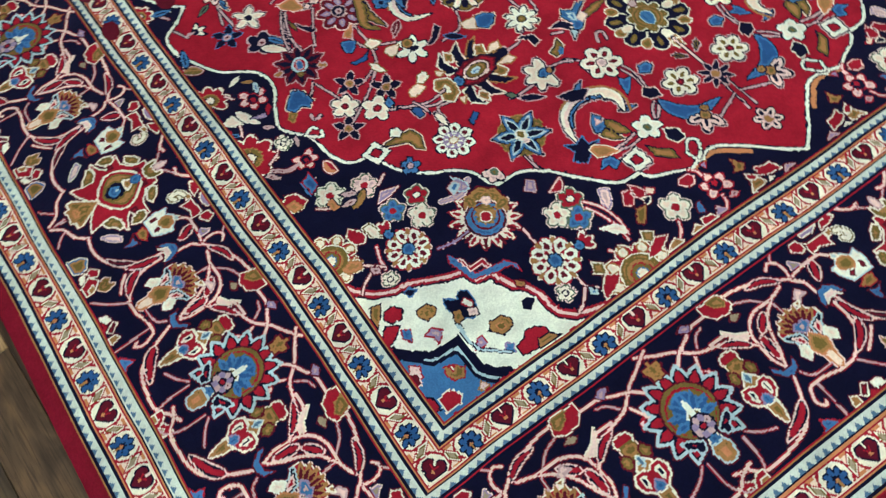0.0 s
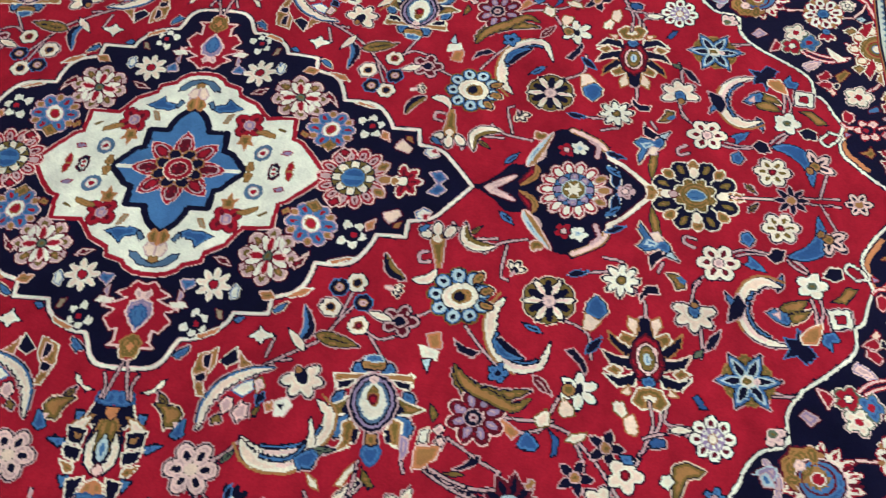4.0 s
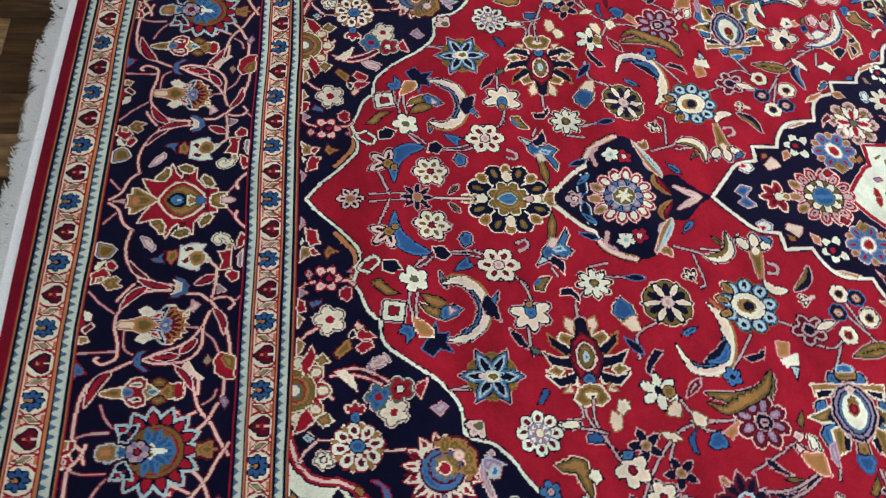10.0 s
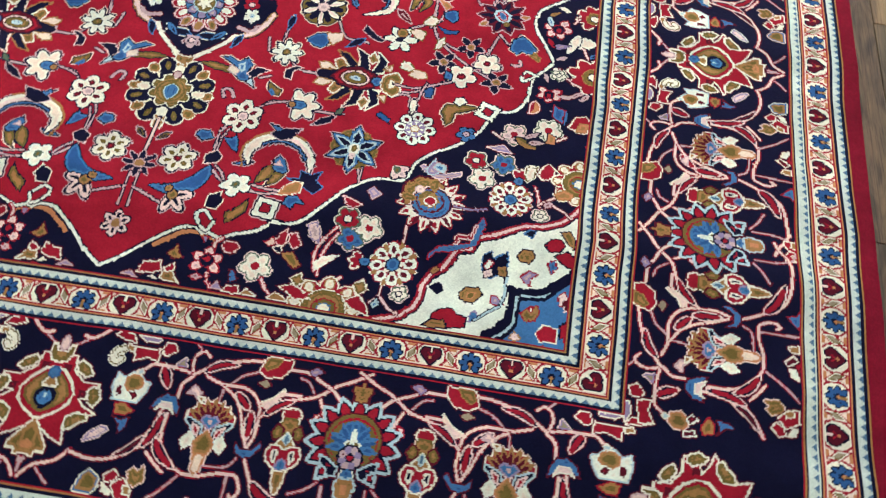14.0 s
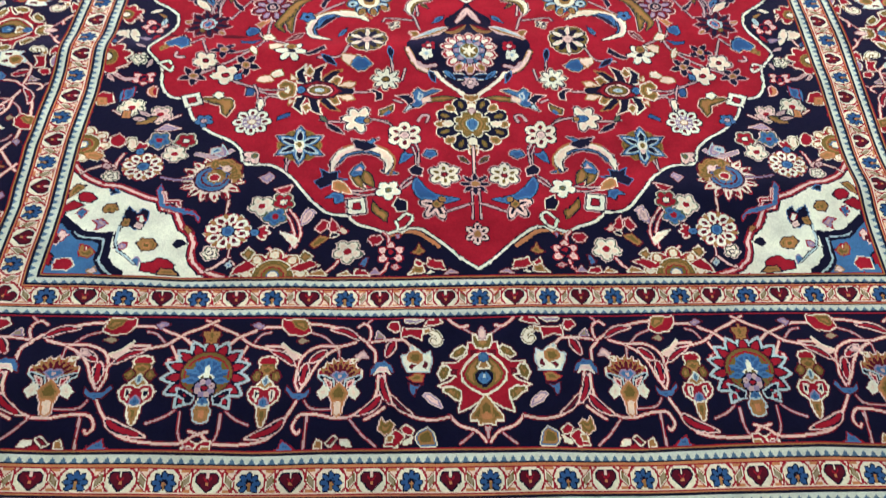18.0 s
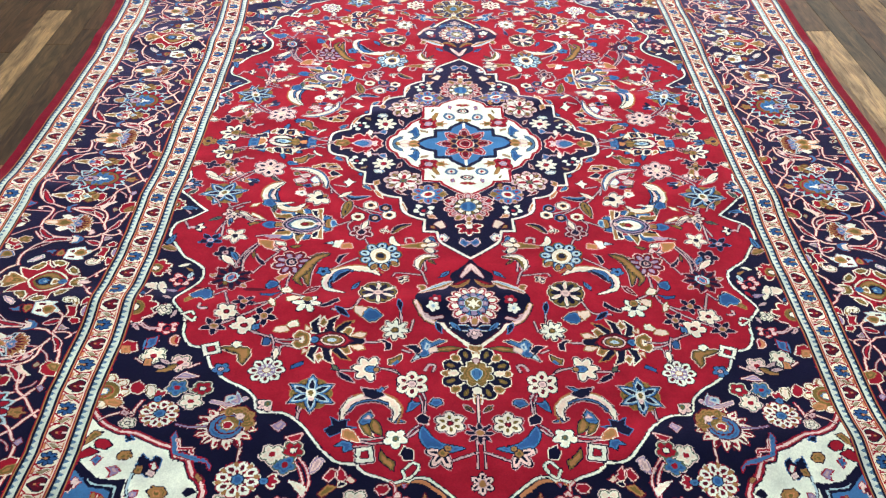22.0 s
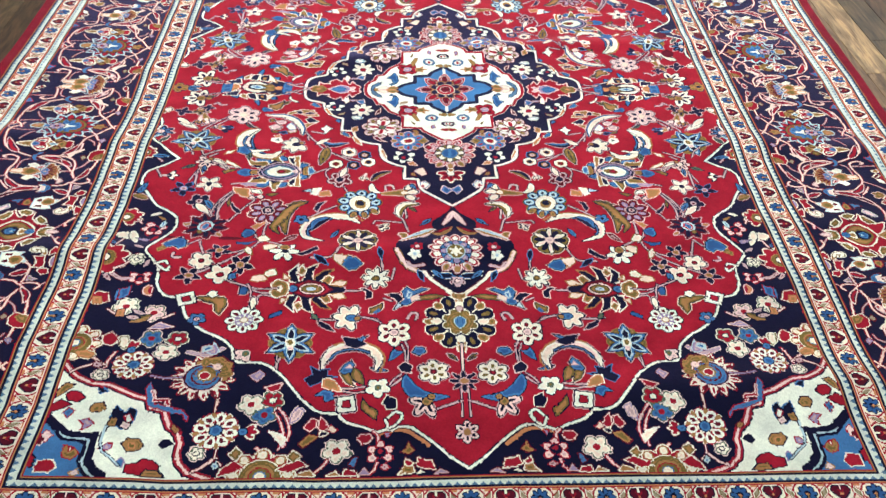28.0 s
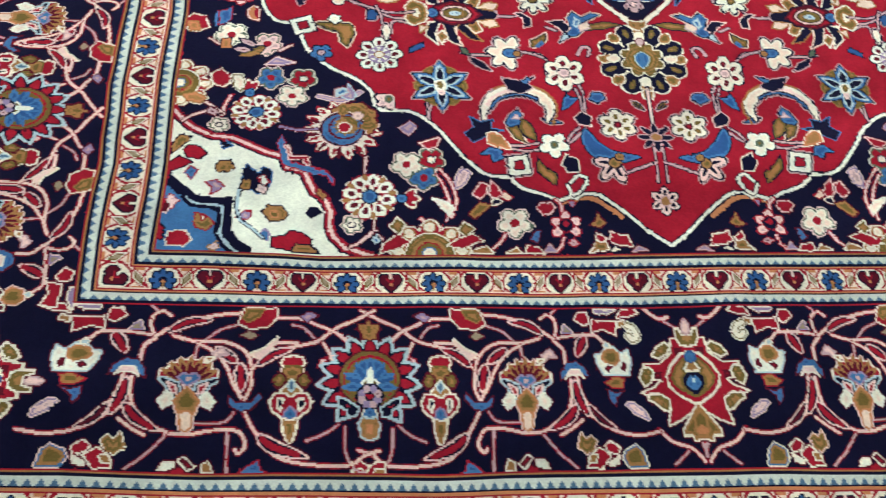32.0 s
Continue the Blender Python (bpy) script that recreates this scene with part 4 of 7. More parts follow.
def on_border(side, s, d):
    if side == "short":
        return float(np.interp(s, S_U[1], S_U[0])), V_OUT + d * (V_O1 - V_OUT)
    return U_OUT + d * (U_O1 - U_OUT), float(np.interp(s, S_V[1], S_V[0]))


def shield(u, v, rot):
    p = Pen("shield_palmette", u, v, rot, 0.078, 1.4)
    p.poly([(0.80, 0.00), (0.80, 0.31), (0.53, 0.34), (0.34, 0.58), (0.33, 0.87), (0.10, 0.86), (0.03, 0.60), (-0.10, 0.74), (-0.20, 0.98), (-0.28, 0.81), (-0.40, 0.65), (-0.58, 0.53), (-0.80, 0.59), (-0.71, 0.35), (-0.58, 0.16), (-0.53, 0.00)], "red", "cream")
    p.poly([(0.63, 0.12), (0.63, 0.26), (0.50, 0.28), (0.48, 0.14)], "maroon")
    p.poly([(0.18, 0.56), (0.18, 0.70), (0.05, 0.70), (0.03, 0.58)], "maroon")
    p.poly([(0.65, 0.35), (0.73, 0.43), (0.65, 0.58), (0.50, 0.70), (0.44, 0.58), (0.53, 0.42)], "olive", "cream")
    p.poly([(0.65, 0.47), (0.58, 0.58), (0.53, 0.51)], "tan")
    p.poly([(0.18, 0.72), (0.28, 0.79), (0.25, 0.91), (0.08, 0.98), (-0.08, 0.91), (-0.00, 0.79)], "olive", "cream")
    p.poly([(0.15, 0.81), (0.13, 0.90), (0.03, 0.87)], "tan")
    p.poly([(-0.33, 0.51), (-0.23, 0.67), (-0.23, 0.84), (-0.33, 0.88), (-0.38, 0.77), (-0.50, 0.67), (-0.55, 0.53)], "olive", "cream")
    p.poly([(-0.35, 0.63), (-0.28, 0.74), (-0.34, 0.79), (-0.43, 0.67)], "tan")
    p.poly([(-0.43, 0.00), (-0.50, 0.07), (-0.63, 0.16), (-0.88, 0.33), (-0.98, 0.33), (-0.98, 0.19), (-1.08, 0.16), (-1.03, 0.00)], "tan", "cream")
    p.poly([(-0.58, 0.00), (-0.70, 0.09), (-0.83, 0.07), (-0.85, 0.00)], "olive")
    p.poly([(-0.80, 0.00), (-0.88, 0.12), (-0.95, 0.09), (-0.95, 0.00)], "orange")
    p.poly([(0.65, 0.00), (0.68, 0.14), (0.78, 0.19), (0.98, 0.19), (0.98, 0.13), (0.85, 0.10), (0.83, 0.00)], "olive", "cream")
    p.poly([(0.83, 0.00), (0.85, 0.07), (0.78, 0.09), (0.73, 0.00)], "tan")
    p.poly([(1.15, 0.00), (1.08, 0.05), (0.93, 0.07), (0.88, 0.00)], "pink", "rose")
    p.poly([(0.58, 0.00), (0.53, 0.19), (0.33, 0.40), (0.10, 0.51), (-0.10, 0.49), (-0.30, 0.30), (-0.43, 0.07), (-0.43, 0.00)], "cream")
    p.poly([(0.53, 0.00), (0.48, 0.16), (0.29, 0.36), (0.09, 0.47), (-0.08, 0.44), (-0.25, 0.28), (-0.38, 0.06), (-0.38, 0.00)], "red")
    p.poly([(0.48, 0.00), (0.44, 0.14), (0.25, 0.33), (0.08, 0.41), (-0.05, 0.38), (-0.19, 0.23), (-0.30, 0.05), (-0.30, 0.00)], "olive")
    p.poly([(0.50, 0.00), (0.38, 0.06), (0.23, 0.16), (0.15, 0.12), (0.15, 0.00)], "cream")
    p.poly([(0.45, 0.00), (0.34, 0.05), (0.23, 0.10), (0.19, 0.00)], "tan")
    p.poly([(0.15, 0.00), (0.15, 0.12), (0.05, 0.20), (-0.13, 0.17), (-0.23, 0.06), (-0.25, 0.00)], "navy")
    p.poly([(0.05, 0.00), (0.11, 0.05), (0.04, 0.10), (-0.06, 0.15), (-0.14, 0.08), (-0.18, 0.00)], "blue")
    p.poly([(0.08, 0.00), (0.01, 0.03), (-0.05, 0.00)], "sky")
    p.disc(0.45, 0, 0.09, "blue", "azure")


def sunburst(u, v, rot):
    p = Pen("sunburst_palmette", u, v, rot, 0.0735, 1.45)
    p.spikes(13, 5.0, 0.35, 0.95, 0.18, "sky", "", 0.0)
    p.spikes(13, 5.0, 0.35, 0.86, 0.135, "navy", "", 0.0)
    p.spikes(13, 5.0, 0.5, 0.81, 0.085, "red", "", 0.0)
    p.disc(0.04, 0, 0.55, "maroon", "", 0.56)
    p.disc(0.04, 0, 0.52, "olive", "", 0.52)
    p.disc(0.02, 0, 0.46, "red", "", 0.46)
    p.disc(0.0, 0, 0.43, "olive", "", 0.44)
    p.spikes(7, 3.4, 0.0, 0.5, 0.11, "blue", "", -0.08)
    p.disc(0.06, 0, 0.36, "blue", "", 0.3)
    p.spikes(5, 2.6, 0.1, 0.46, 0.04, "azure", "", -0.08)
    p.poly([(0.28, 0.00), (0.18, 0.05), (0.05, 0.06), (-0.03, 0.17), (-0.15, 0.12), (-0.17, 0.00)], "white")
    p.poly([(-0.00, 0.07), (-0.05, 0.12), (-0.10, 0.07)], "olive")
    p.disc(-0.30, 0, 0.25, "navy", "")
    for k in range(8):
        a = k * math.pi / 4 + 0.39
        p.disc(-0.30 + 0.15 * math.cos(a), 0.15 * math.sin(a), 0.07, "lilac" if k % 2 else "rose", "")
    p.disc(-0.30, 0, 0.05, "red", "")
    p.poly([(-0.51, 0.19), (-0.38, 0.38), (-0.31, 0.55), (-0.46, 0.52), (-0.54, 0.40), (-0.67, 0.36), (-0.64, 0.24)], "navy", "sky")
    p.poly([(-0.51, 0.29), (-0.41, 0.45), (-0.51, 0.38)], "red")
    p.disc(-0.62, 0, 0.11, "blue", "")
    p.poly([(-0.69, 0.00), (-0.67, 0.12), (-0.77, 0.19), (-1.00, 0.14), (-1.05, 0.05), (-1.05, 0.00)], "tan", "sky")
    p.poly([(-0.77, 0.00), (-0.79, 0.07), (-0.95, 0.05), (-0.97, 0.00)], "orange")
    p.poly([(1.23, 0.00), (1.10, 0.06), (1.10, 0.17), (1.02, 0.20), (0.90, 0.13), (0.82, 0.15), (0.79, 0.00)], "tan", "maroon")
    p.poly([(1.10, 0.00), (1.00, 0.05), (0.90, 0.00)], "olive")


def half_border(side, s0, way, part_only=0.0):
    """From a shield palmette at s0 to the sunburst one step on (way +1 or -1)."""
    global PLACE
    PLACE = MAIN

    def at(s, d):
        return on_border(side, s0 + way * s, d)

    def vine_line(pts, wide=0.0032, core="pink"):
        q = [at(s, d) for s, d in pts if s >= part_only]
        if len(q) > 1:
            c = smooth(q, 7)
            who = owner("border_vine", MAIN)
            line(c, [(wide, "red"), (wide * 0.66, core)], who)
            line(c, [(wide * 0.24, "peach" if core == "pink" else "rose")], who)

    def blade(pts, dye="red", w=0.007, edge="pink"):
        q = [at(s, d) for s, d in pts if s >= part_only]
        if len(q) > 1:
            leaf(q, w, w, "navy", "navy", edge, name="border_leaf")
            line(smooth(q, 7)[2:-2], [(w * 0.55, dye)], len(OWNERS))

    def shape(name, pts, dye, edge):
        """A small closed patch."""
        if min(s for s, d in pts) < part_only:
            return
        q = np.array([at(s, d) for s, d in pts])
        who = owner(name, MAIN)
        w = CELL * 2
        sl = window(*(q.min(0) - w), *(q.max(0) + w))
        free = allowed(who, sl)
        rim, _ = away(np.vstack([q, q[:1]]), UU[sl], VV[sl])
        core_ = inside(q, UU[sl], VV[sl])
        for m, ink_ in ((core_ | (rim < CELL * 0.55), edge), (core_ & (rim > CELL * 0.45), dye)):
            if ink_:
                m = m & free
                ink[sl][m], own[sl][m] = INK[ink_], who

    def spot(kind, s, d, size, heading, *more):
        """heading: +1 outward, -1 inward, 2 along the way to the sunburst, -2 back."""
        if s < part_only:
            return
        u, v = at(s, d)
        turn = {"short": {1: 90, -1: -90, 2: 0 if way > 0 else 180, -2: 180 if way > 0 else 0}, "long": {1: 0, -1: 180, 2: 90 if way > 0 else -90, -2: -90 if way > 0 else 90}}[side][heading]
        kind(u, v, turn, size, *more)

    # fine tendrils
    for pts in ([(0.019, 0.144), (0.056, 0.093), (0.091, 0.053)], [(0.566, 0.210), (0.599, 0.151), (0.647, 0.115)], [(0.791, 0.119), (0.822, 0.138), (0.848, 0.201)], [(0.541, 0.726), (0.623, 0.714), (0.650, 0.660)], [(0.636, 0.761), (0.639, 0.869), (0.642, 0.993)], [(0.934, 0.745), (0.936, 0.881), (0.958, 0.974), (0.996, 1.005)], [(0.836, 0.823), (0.882, 0.784), (0.919, 0.729)], [(0.484, 0.796), (0.444, 0.896), (0.396, 0.985)], [(0.053, 0.901), (0.078, 0.947), (0.101, 0.978)], [(0.000, 0.936), (0.006, 0.855)], [(0.543, 0.254), (0.539, 0.332)], [(0.437, 0.030), (0.422, 0.003)], [(0.895, 0.389), (0.912, 0.424)]):
        vine_line(pts, 0.0021, "rose")
    # vines
    vine_line([(0.008, 0.963), (0.040, 0.890), (0.097, 0.847), (0.135, 0.770)])
    vine_line([(0.135, 0.781), (0.191, 0.800), (0.246, 0.788), (0.292, 0.746), (0.342, 0.676)])
    vine_line([(0.482, 0.780), (0.541, 0.784), (0.592, 0.761), (0.653, 0.753), (0.676, 0.796), (0.683, 0.850), (0.668, 0.889), (0.658, 0.866)], 0.0031)
    vine_line([(0.050, 0.057), (0.083, 0.061), (0.127, -0.006)], 0.0034)
    vine_line([(0.275, 0.212), (0.304, 0.169), (0.377, 0.172), (0.434, 0.191)], 0.0028)
    vine_line([(0.434, 0.195), (0.423, 0.121), (0.431, 0.062), (0.452, 0.038), (0.473, 0.065)], 0.0029)
    vine_line([(0.434, 0.195), (0.496, 0.120), (0.577, 0.061), (0.665, 0.037)])
    vine_line([(0.436, 0.207), (0.409, 0.258), (0.403, 0.364)])
    vine_line([(0.480, 0.191), (0.541, 0.226), (0.599, 0.222), (0.648, 0.257), (0.679, 0.327), (0.688, 0.421)])
    vine_line([(0.543, 0.238), (0.589, 0.296), (0.623, 0.386), (0.645, 0.492), (0.671, 0.586)], 0.0029)
    vine_line([(0.688, 0.421), (0.689, 0.511), (0.675, 0.586)], 0.0029)
    vine_line([(0.688, 0.402), (0.740, 0.300), (0.792, 0.260), (0.856, 0.224), (0.910, 0.138), (0.965, 0.082), (1.020, 0.014)])
    vine_line([(0.696, 0.327), (0.748, 0.241), (0.806, 0.233)], 0.0029)
    vine_line([(0.722, 0.072), (0.813, 0.079), (0.857, 0.118), (0.912, 0.173), (0.967, 0.299)], 0.0031)
    vine_line([(0.873, 0.236), (0.895, 0.338), (0.900, 0.417)], 0.0028)
    vine_line([(0.677, 0.660), (0.703, 0.757), (0.744, 0.873), (0.776, 0.924), (0.846, 0.955), (0.945, 0.959), (0.988, 0.904), (1.030, 0.873)])
    vine_line([(0.371, 0.438), (0.359, 0.567), (0.321, 0.672), (0.271, 0.753)], 0.0029)
    vine_line([(0.392, 0.461), (0.397, 0.602), (0.429, 0.714), (0.486, 0.776)], 0.0029)
    vine_line([(0.368, 0.707), (0.397, 0.753), (0.433, 0.796)], 0.0029)
    # two-tone leaves along the vines
    blade([(0.380, 0.462), (0.370, 0.586), (0.345, 0.683)], "red", 0.006)
    blade([(0.344, 0.617), (0.309, 0.707), (0.267, 0.761)], "maroon", 0.004)
    blade([(0.380, 0.617), (0.410, 0.699), (0.463, 0.765)], "red", 0.0065)
    blade([(0.467, 0.164), (0.517, 0.104), (0.573, 0.088)], "red", 0.005)
    blade([(0.591, 0.265), (0.623, 0.316), (0.648, 0.359)], "red", 0.006)
    blade([(0.657, 0.367), (0.663, 0.449), (0.666, 0.535)], "red", 0.0065)
    blade([(0.701, 0.378), (0.742, 0.311), (0.792, 0.268)], "red", 0.005)
    blade([(0.714, 0.788), (0.757, 0.858), (0.839, 0.916)], "red", 0.0075)
    blade([(0.333, 0.180), (0.348, 0.231), (0.365, 0.301)], "red", 0.007)
    shape("forked_leaf", [(0.681, 0.308), (0.717, 0.276), (0.750, 0.205), (0.738, 0.268), (0.705, 0.335)], "pink", "peach")
    shape("vine_bud", [(0.858, 0.389), (0.866, 0.338), (0.886, 0.323), (0.876, 0.366)], "pink", "red")
    # caps where the vines meet
    shape("blue_cap", [(0.332, 0.446), (0.342, 0.380), (0.369, 0.337), (0.400, 0.344), (0.420, 0.407), (0.424, 0.465), (0.409, 0.446), (0.394, 0.403), (0.365, 0.395), (0.348, 0.430)], "blue", "maroon")
    shape("cap_lip", [(0.348, 0.446), (0.361, 0.395), (0.394, 0.395), (0.409, 0.454), (0.392, 0.430), (0.365, 0.423)], "pink", "cream")
    shape("blue_cap", [(0.633, 0.558), (0.654, 0.601), (0.690, 0.601), (0.714, 0.546), (0.721, 0.578), (0.692, 0.644), (0.667, 0.652), (0.639, 0.625)], "blue", "maroon")
    # red sprays under the inner stripe
    shape("half_blossom", [(0.145, 0.025), (0.160, -0.003), (0.201, 0.001), (0.220, 0.056), (0.183, 0.052)], "red", "cream")
    shape("half_blossom", [(0.218, 0.001), (0.297, -0.000), (0.293, 0.027), (0.251, 0.036)], "lilac", "cream")
    shape("half_blossom", [(0.224, 0.079), (0.304, 0.074), (0.310, 0.153), (0.272, 0.134), (0.229, 0.169)], "red", "cream")
    shape("half_blossom", [(0.318, 0.027), (0.347, 0.019), (0.362, 0.066), (0.331, 0.110), (0.312, 0.090)], "red", "cream")
    shape("half_blossom", [(0.195, 0.071), (0.220, 0.079), (0.218, 0.114), (0.193, 0.107)], "tan", "cream")
    shape("bud", [(0.373, 0.152), (0.396, 0.101), (0.402, 0.156)], "grey", "lilac")
    shape("half_blossom", [(0.663, 0.009), (0.750, 0.008), (0.751, 0.072), (0.726, 0.135), (0.678, 0.143), (0.647, 0.108)], "red", "cream")
    shape("half_blossom", [(0.671, 0.009), (0.717, 0.009), (0.705, 0.064), (0.674, 0.100), (0.659, 0.072)], "olive", "tan")
    shape("leaf", [(0.651, 0.186), (0.678, 0.151), (0.701, 0.186), (0.683, 0.214)], "grey", "maroon")
    shape("leaf", [(0.811, 0.063), (0.838, 0.028), (0.865, 0.055), (0.832, 0.103)], "lilac", "maroon")
    # curl, cup flower and what hangs under it
    if part_only < 0.1:
        who = owner("curl", MAIN)
        line(smooth([at(s, d) for s, d in [(0.189, 0.107), (0.168, 0.123), (0.160, 0.170), (0.174, 0.193), (0.187, 0.170)]], 6), [(0.0052, "olive"), (0.0034, "cream")], who)
    shape("cup_flower", [(0.197, 0.256), (0.222, 0.283), (0.243, 0.240), (0.268, 0.239), (0.287, 0.282), (0.308, 0.294), (0.302, 0.353), (0.283, 0.427), (0.202, 0.427), (0.191, 0.342)], "white", "sky")
    shape("cup_flower", [(0.227, 0.283), (0.247, 0.255), (0.277, 0.267), (0.287, 0.318), (0.256, 0.376), (0.229, 0.334)], "tan", "orange")
    shape("cup_flower", [(0.204, 0.342), (0.225, 0.334), (0.227, 0.400), (0.210, 0.408)], "maroon", "white")
    shape("cup_flower", [(0.248, 0.369), (0.269, 0.353), (0.283, 0.384), (0.266, 0.419)], "maroon", "white")
    shape("cup_flower", [(0.252, 0.232), (0.266, 0.212), (0.277, 0.232), (0.264, 0.255)], "sky", "cream")
    shape("bud", [(0.220, 0.451), (0.246, 0.435), (0.285, 0.478), (0.262, 0.509), (0.227, 0.509)], "tan", "red")
    shape("leaf", [(0.223, 0.525), (0.250, 0.544), (0.279, 0.520), (0.273, 0.591), (0.258, 0.626), (0.252, 0.575)], "blue", "maroon")
    shape("bud", [(0.164, 0.704), (0.174, 0.653), (0.204, 0.606), (0.223, 0.614), (0.202, 0.665)], "pink", "lilac")
    # flowers along the outer stripe
    shape("low_flower", [(0.187, 0.982), (0.197, 0.897), (0.214, 0.866), (0.246, 0.897), (0.254, 0.935), (0.242, 0.981)], "tan", "blue")
    shape("low_flower", [(0.261, 0.877), (0.288, 0.831), (0.309, 0.862), (0.296, 0.900), (0.271, 0.916)], "red", "cream")
    shape("low_flower", [(0.292, 0.916), (0.326, 0.869), (0.358, 0.923), (0.364, 0.985), (0.320, 0.993)], "red", "cream")
    shape("low_flower", [(0.267, 0.924), (0.299, 0.954), (0.301, 0.981), (0.273, 0.966)], "white", "cream")
    shape("low_flower", [(0.334, 0.831), (0.347, 0.807), (0.362, 0.831), (0.376, 0.792), (0.385, 0.865), (0.364, 0.900), (0.345, 0.885)], "olive", "tan")
    shape("low_flower", [(0.330, 0.916), (0.351, 0.908), (0.362, 0.954), (0.341, 0.962)], "tan", "cream")
    shape("low_flower", [(0.474, 0.989), (0.485, 0.943), (0.512, 0.935), (0.514, 0.989)], "white", "cream")
    shape("low_flower", [(0.521, 0.927), (0.537, 0.908), (0.567, 0.962), (0.548, 0.989)], "maroon", "cream")
    shape("low_flower", [(0.580, 0.947), (0.597, 0.931), (0.608, 0.993), (0.580, 1.001)], "tan", "cream")
    shape("low_flower", [(0.489, 0.997), (0.531, 0.966), (0.548, 1.005)], "red", "maroon")
    shape("low_flower", [(0.671, 1.001), (0.690, 0.966), (0.719, 0.928), (0.724, 0.982), (0.745, 1.005)], "blue", "red")
    spot(border_fan, 0.531, 0.500, 0.052, -1)
    spot(border_bud, 0.794, 0.554, 0.054, -1)
    if part_only == 0 or s0:
        shape("low_flower", [(0.985, 1.021), (1.004, 0.959), (1.024, 0.935), (1.045, 0.935), (1.048, 1.021)], "red", "cream")
        shape("low_flower", [(1.004, 1.021), (1.020, 0.974), (1.044, 0.982), (1.044, 1.021)], "tan", "cream")


def border_fan(u, v, rot, size):
    p = Pen("fan_blossom", u, v, rot, size, 1.4)
    p.poly([(0.64, 0.00), (0.68, 0.14), (0.60, 0.28), (0.60, 0.42), (0.42, 0.53), (0.34, 0.67), (0.15, 0.67), (0.19, 0.35), (0.26, 0.00)], "red", "cream")
    p.fan(7, 2.0, 0.42, 0.2, 0.055, "maroon", "tan", 0.0)
    p.poly([(0.26, 0.00), (0.30, 0.14), (0.19, 0.25), (0.08, 0.14), (-0.00, 0.00)], "blue", "lilac")
    p.poly([(0.23, 0.00), (0.21, 0.07), (0.11, 0.05), (0.09, 0.00)], "rose")
    p.poly([(0.04, 0.21), (0.19, 0.63), (0.11, 0.67), (-0.04, 0.49), (-0.30, 0.39), (-0.38, 0.25), (-0.23, 0.14)], "navy", "sky")
    p.poly([(-0.04, 0.28), (0.04, 0.46), (-0.19, 0.35), (-0.23, 0.25)], "red", "pink")
    p.poly([(-0.30, 0.32), (-0.19, 0.46), (-0.42, 0.63), (-0.60, 0.53), (-0.49, 0.35)], "cream", "white")
    p.poly([(-0.08, 0.00), (-0.23, 0.14), (-0.42, 0.28), (-0.68, 0.18), (-0.75, 0.00)], "tan", "orange")
    p.poly([(-0.68, 0.00), (-0.72, 0.14), (-1.09, 0.11), (-1.17, 0.00)], "peach", "orange")
    p.poly([(0.68, -0.53), (0.83, -0.63), (0.83, -0.84), (1.02, -0.70), (0.87, -0.49)], "pink", "rose", False)
    p.poly([(0.75, -0.53), (0.75, -0.35), (0.60, -0.39)], "tan", "cream", False)


def border_bud(u, v, rot, size):
    p = Pen("tall_bud", u, v, rot, size, 1.4)
    p.poly([(0.98, 0.00), (0.95, 0.20), (0.80, 0.27), (0.66, 0.17), (0.66, 0.00)], "red", "cream")
    p.poly([(0.69, 0.00), (0.69, 0.17), (0.47, 0.24), (0.36, 0.10), (0.36, 0.00)], "tan", "olive")
    p.poly([(0.44, 0.14), (0.55, 0.31), (0.33, 0.44), (0.15, 0.34), (0.22, 0.17)], "olive", "maroon")
    p.poly([(0.36, 0.00), (0.22, 0.10), (0.07, 0.24), (-0.07, 0.17), (-0.11, 0.00)], "tan", "cream")
    p.poly([(0.33, 0.00), (0.18, 0.08), (0.07, 0.00)], "steel", "sky")
    p.poly([(-0.11, 0.00), (-0.00, 0.14), (-0.00, 0.37), (-0.18, 0.47), (-0.40, 0.41), (-0.55, 0.20), (-0.73, 0.10), (-0.77, 0.00)], "red", "cream")
    p.poly([(-0.15, 0.17), (-0.11, 0.27), (-0.29, 0.29), (-0.40, 0.22)], "navy", "cream")
    p.poly([(-0.33, 0.00), (-0.40, 0.10), (-0.55, 0.14), (-0.62, 0.00)], "blue", "lilac")
    p.poly([(-0.66, 0.00), (-0.58, 0.17), (-0.87, 0.14), (-1.13, 0.05), (-1.17, 0.00)], "tan", "cream")


half_border("short", 0, 1)
half_border("short", 2, -1, 0.12)
half_border("long", 2, -1)
half_border("long", 2, 1)
half_border("long", 4, -1, 0.2)
half_border("long", 0, 1, 0.5)
PLACE = MAIN
for side, s in (("short", 0), ("short", 1), ("long", 1), ("long", 2), ("long", 3)):
    u, v = on_border(side, s, 0.47)
    (shield if s % 2 == 0 else sunburst)(u, v, -90 if side == "short" else 180)
shield((U_OUT + U_O1) / 2 - 0.01, (V_OUT + V_O1) / 2, 180)

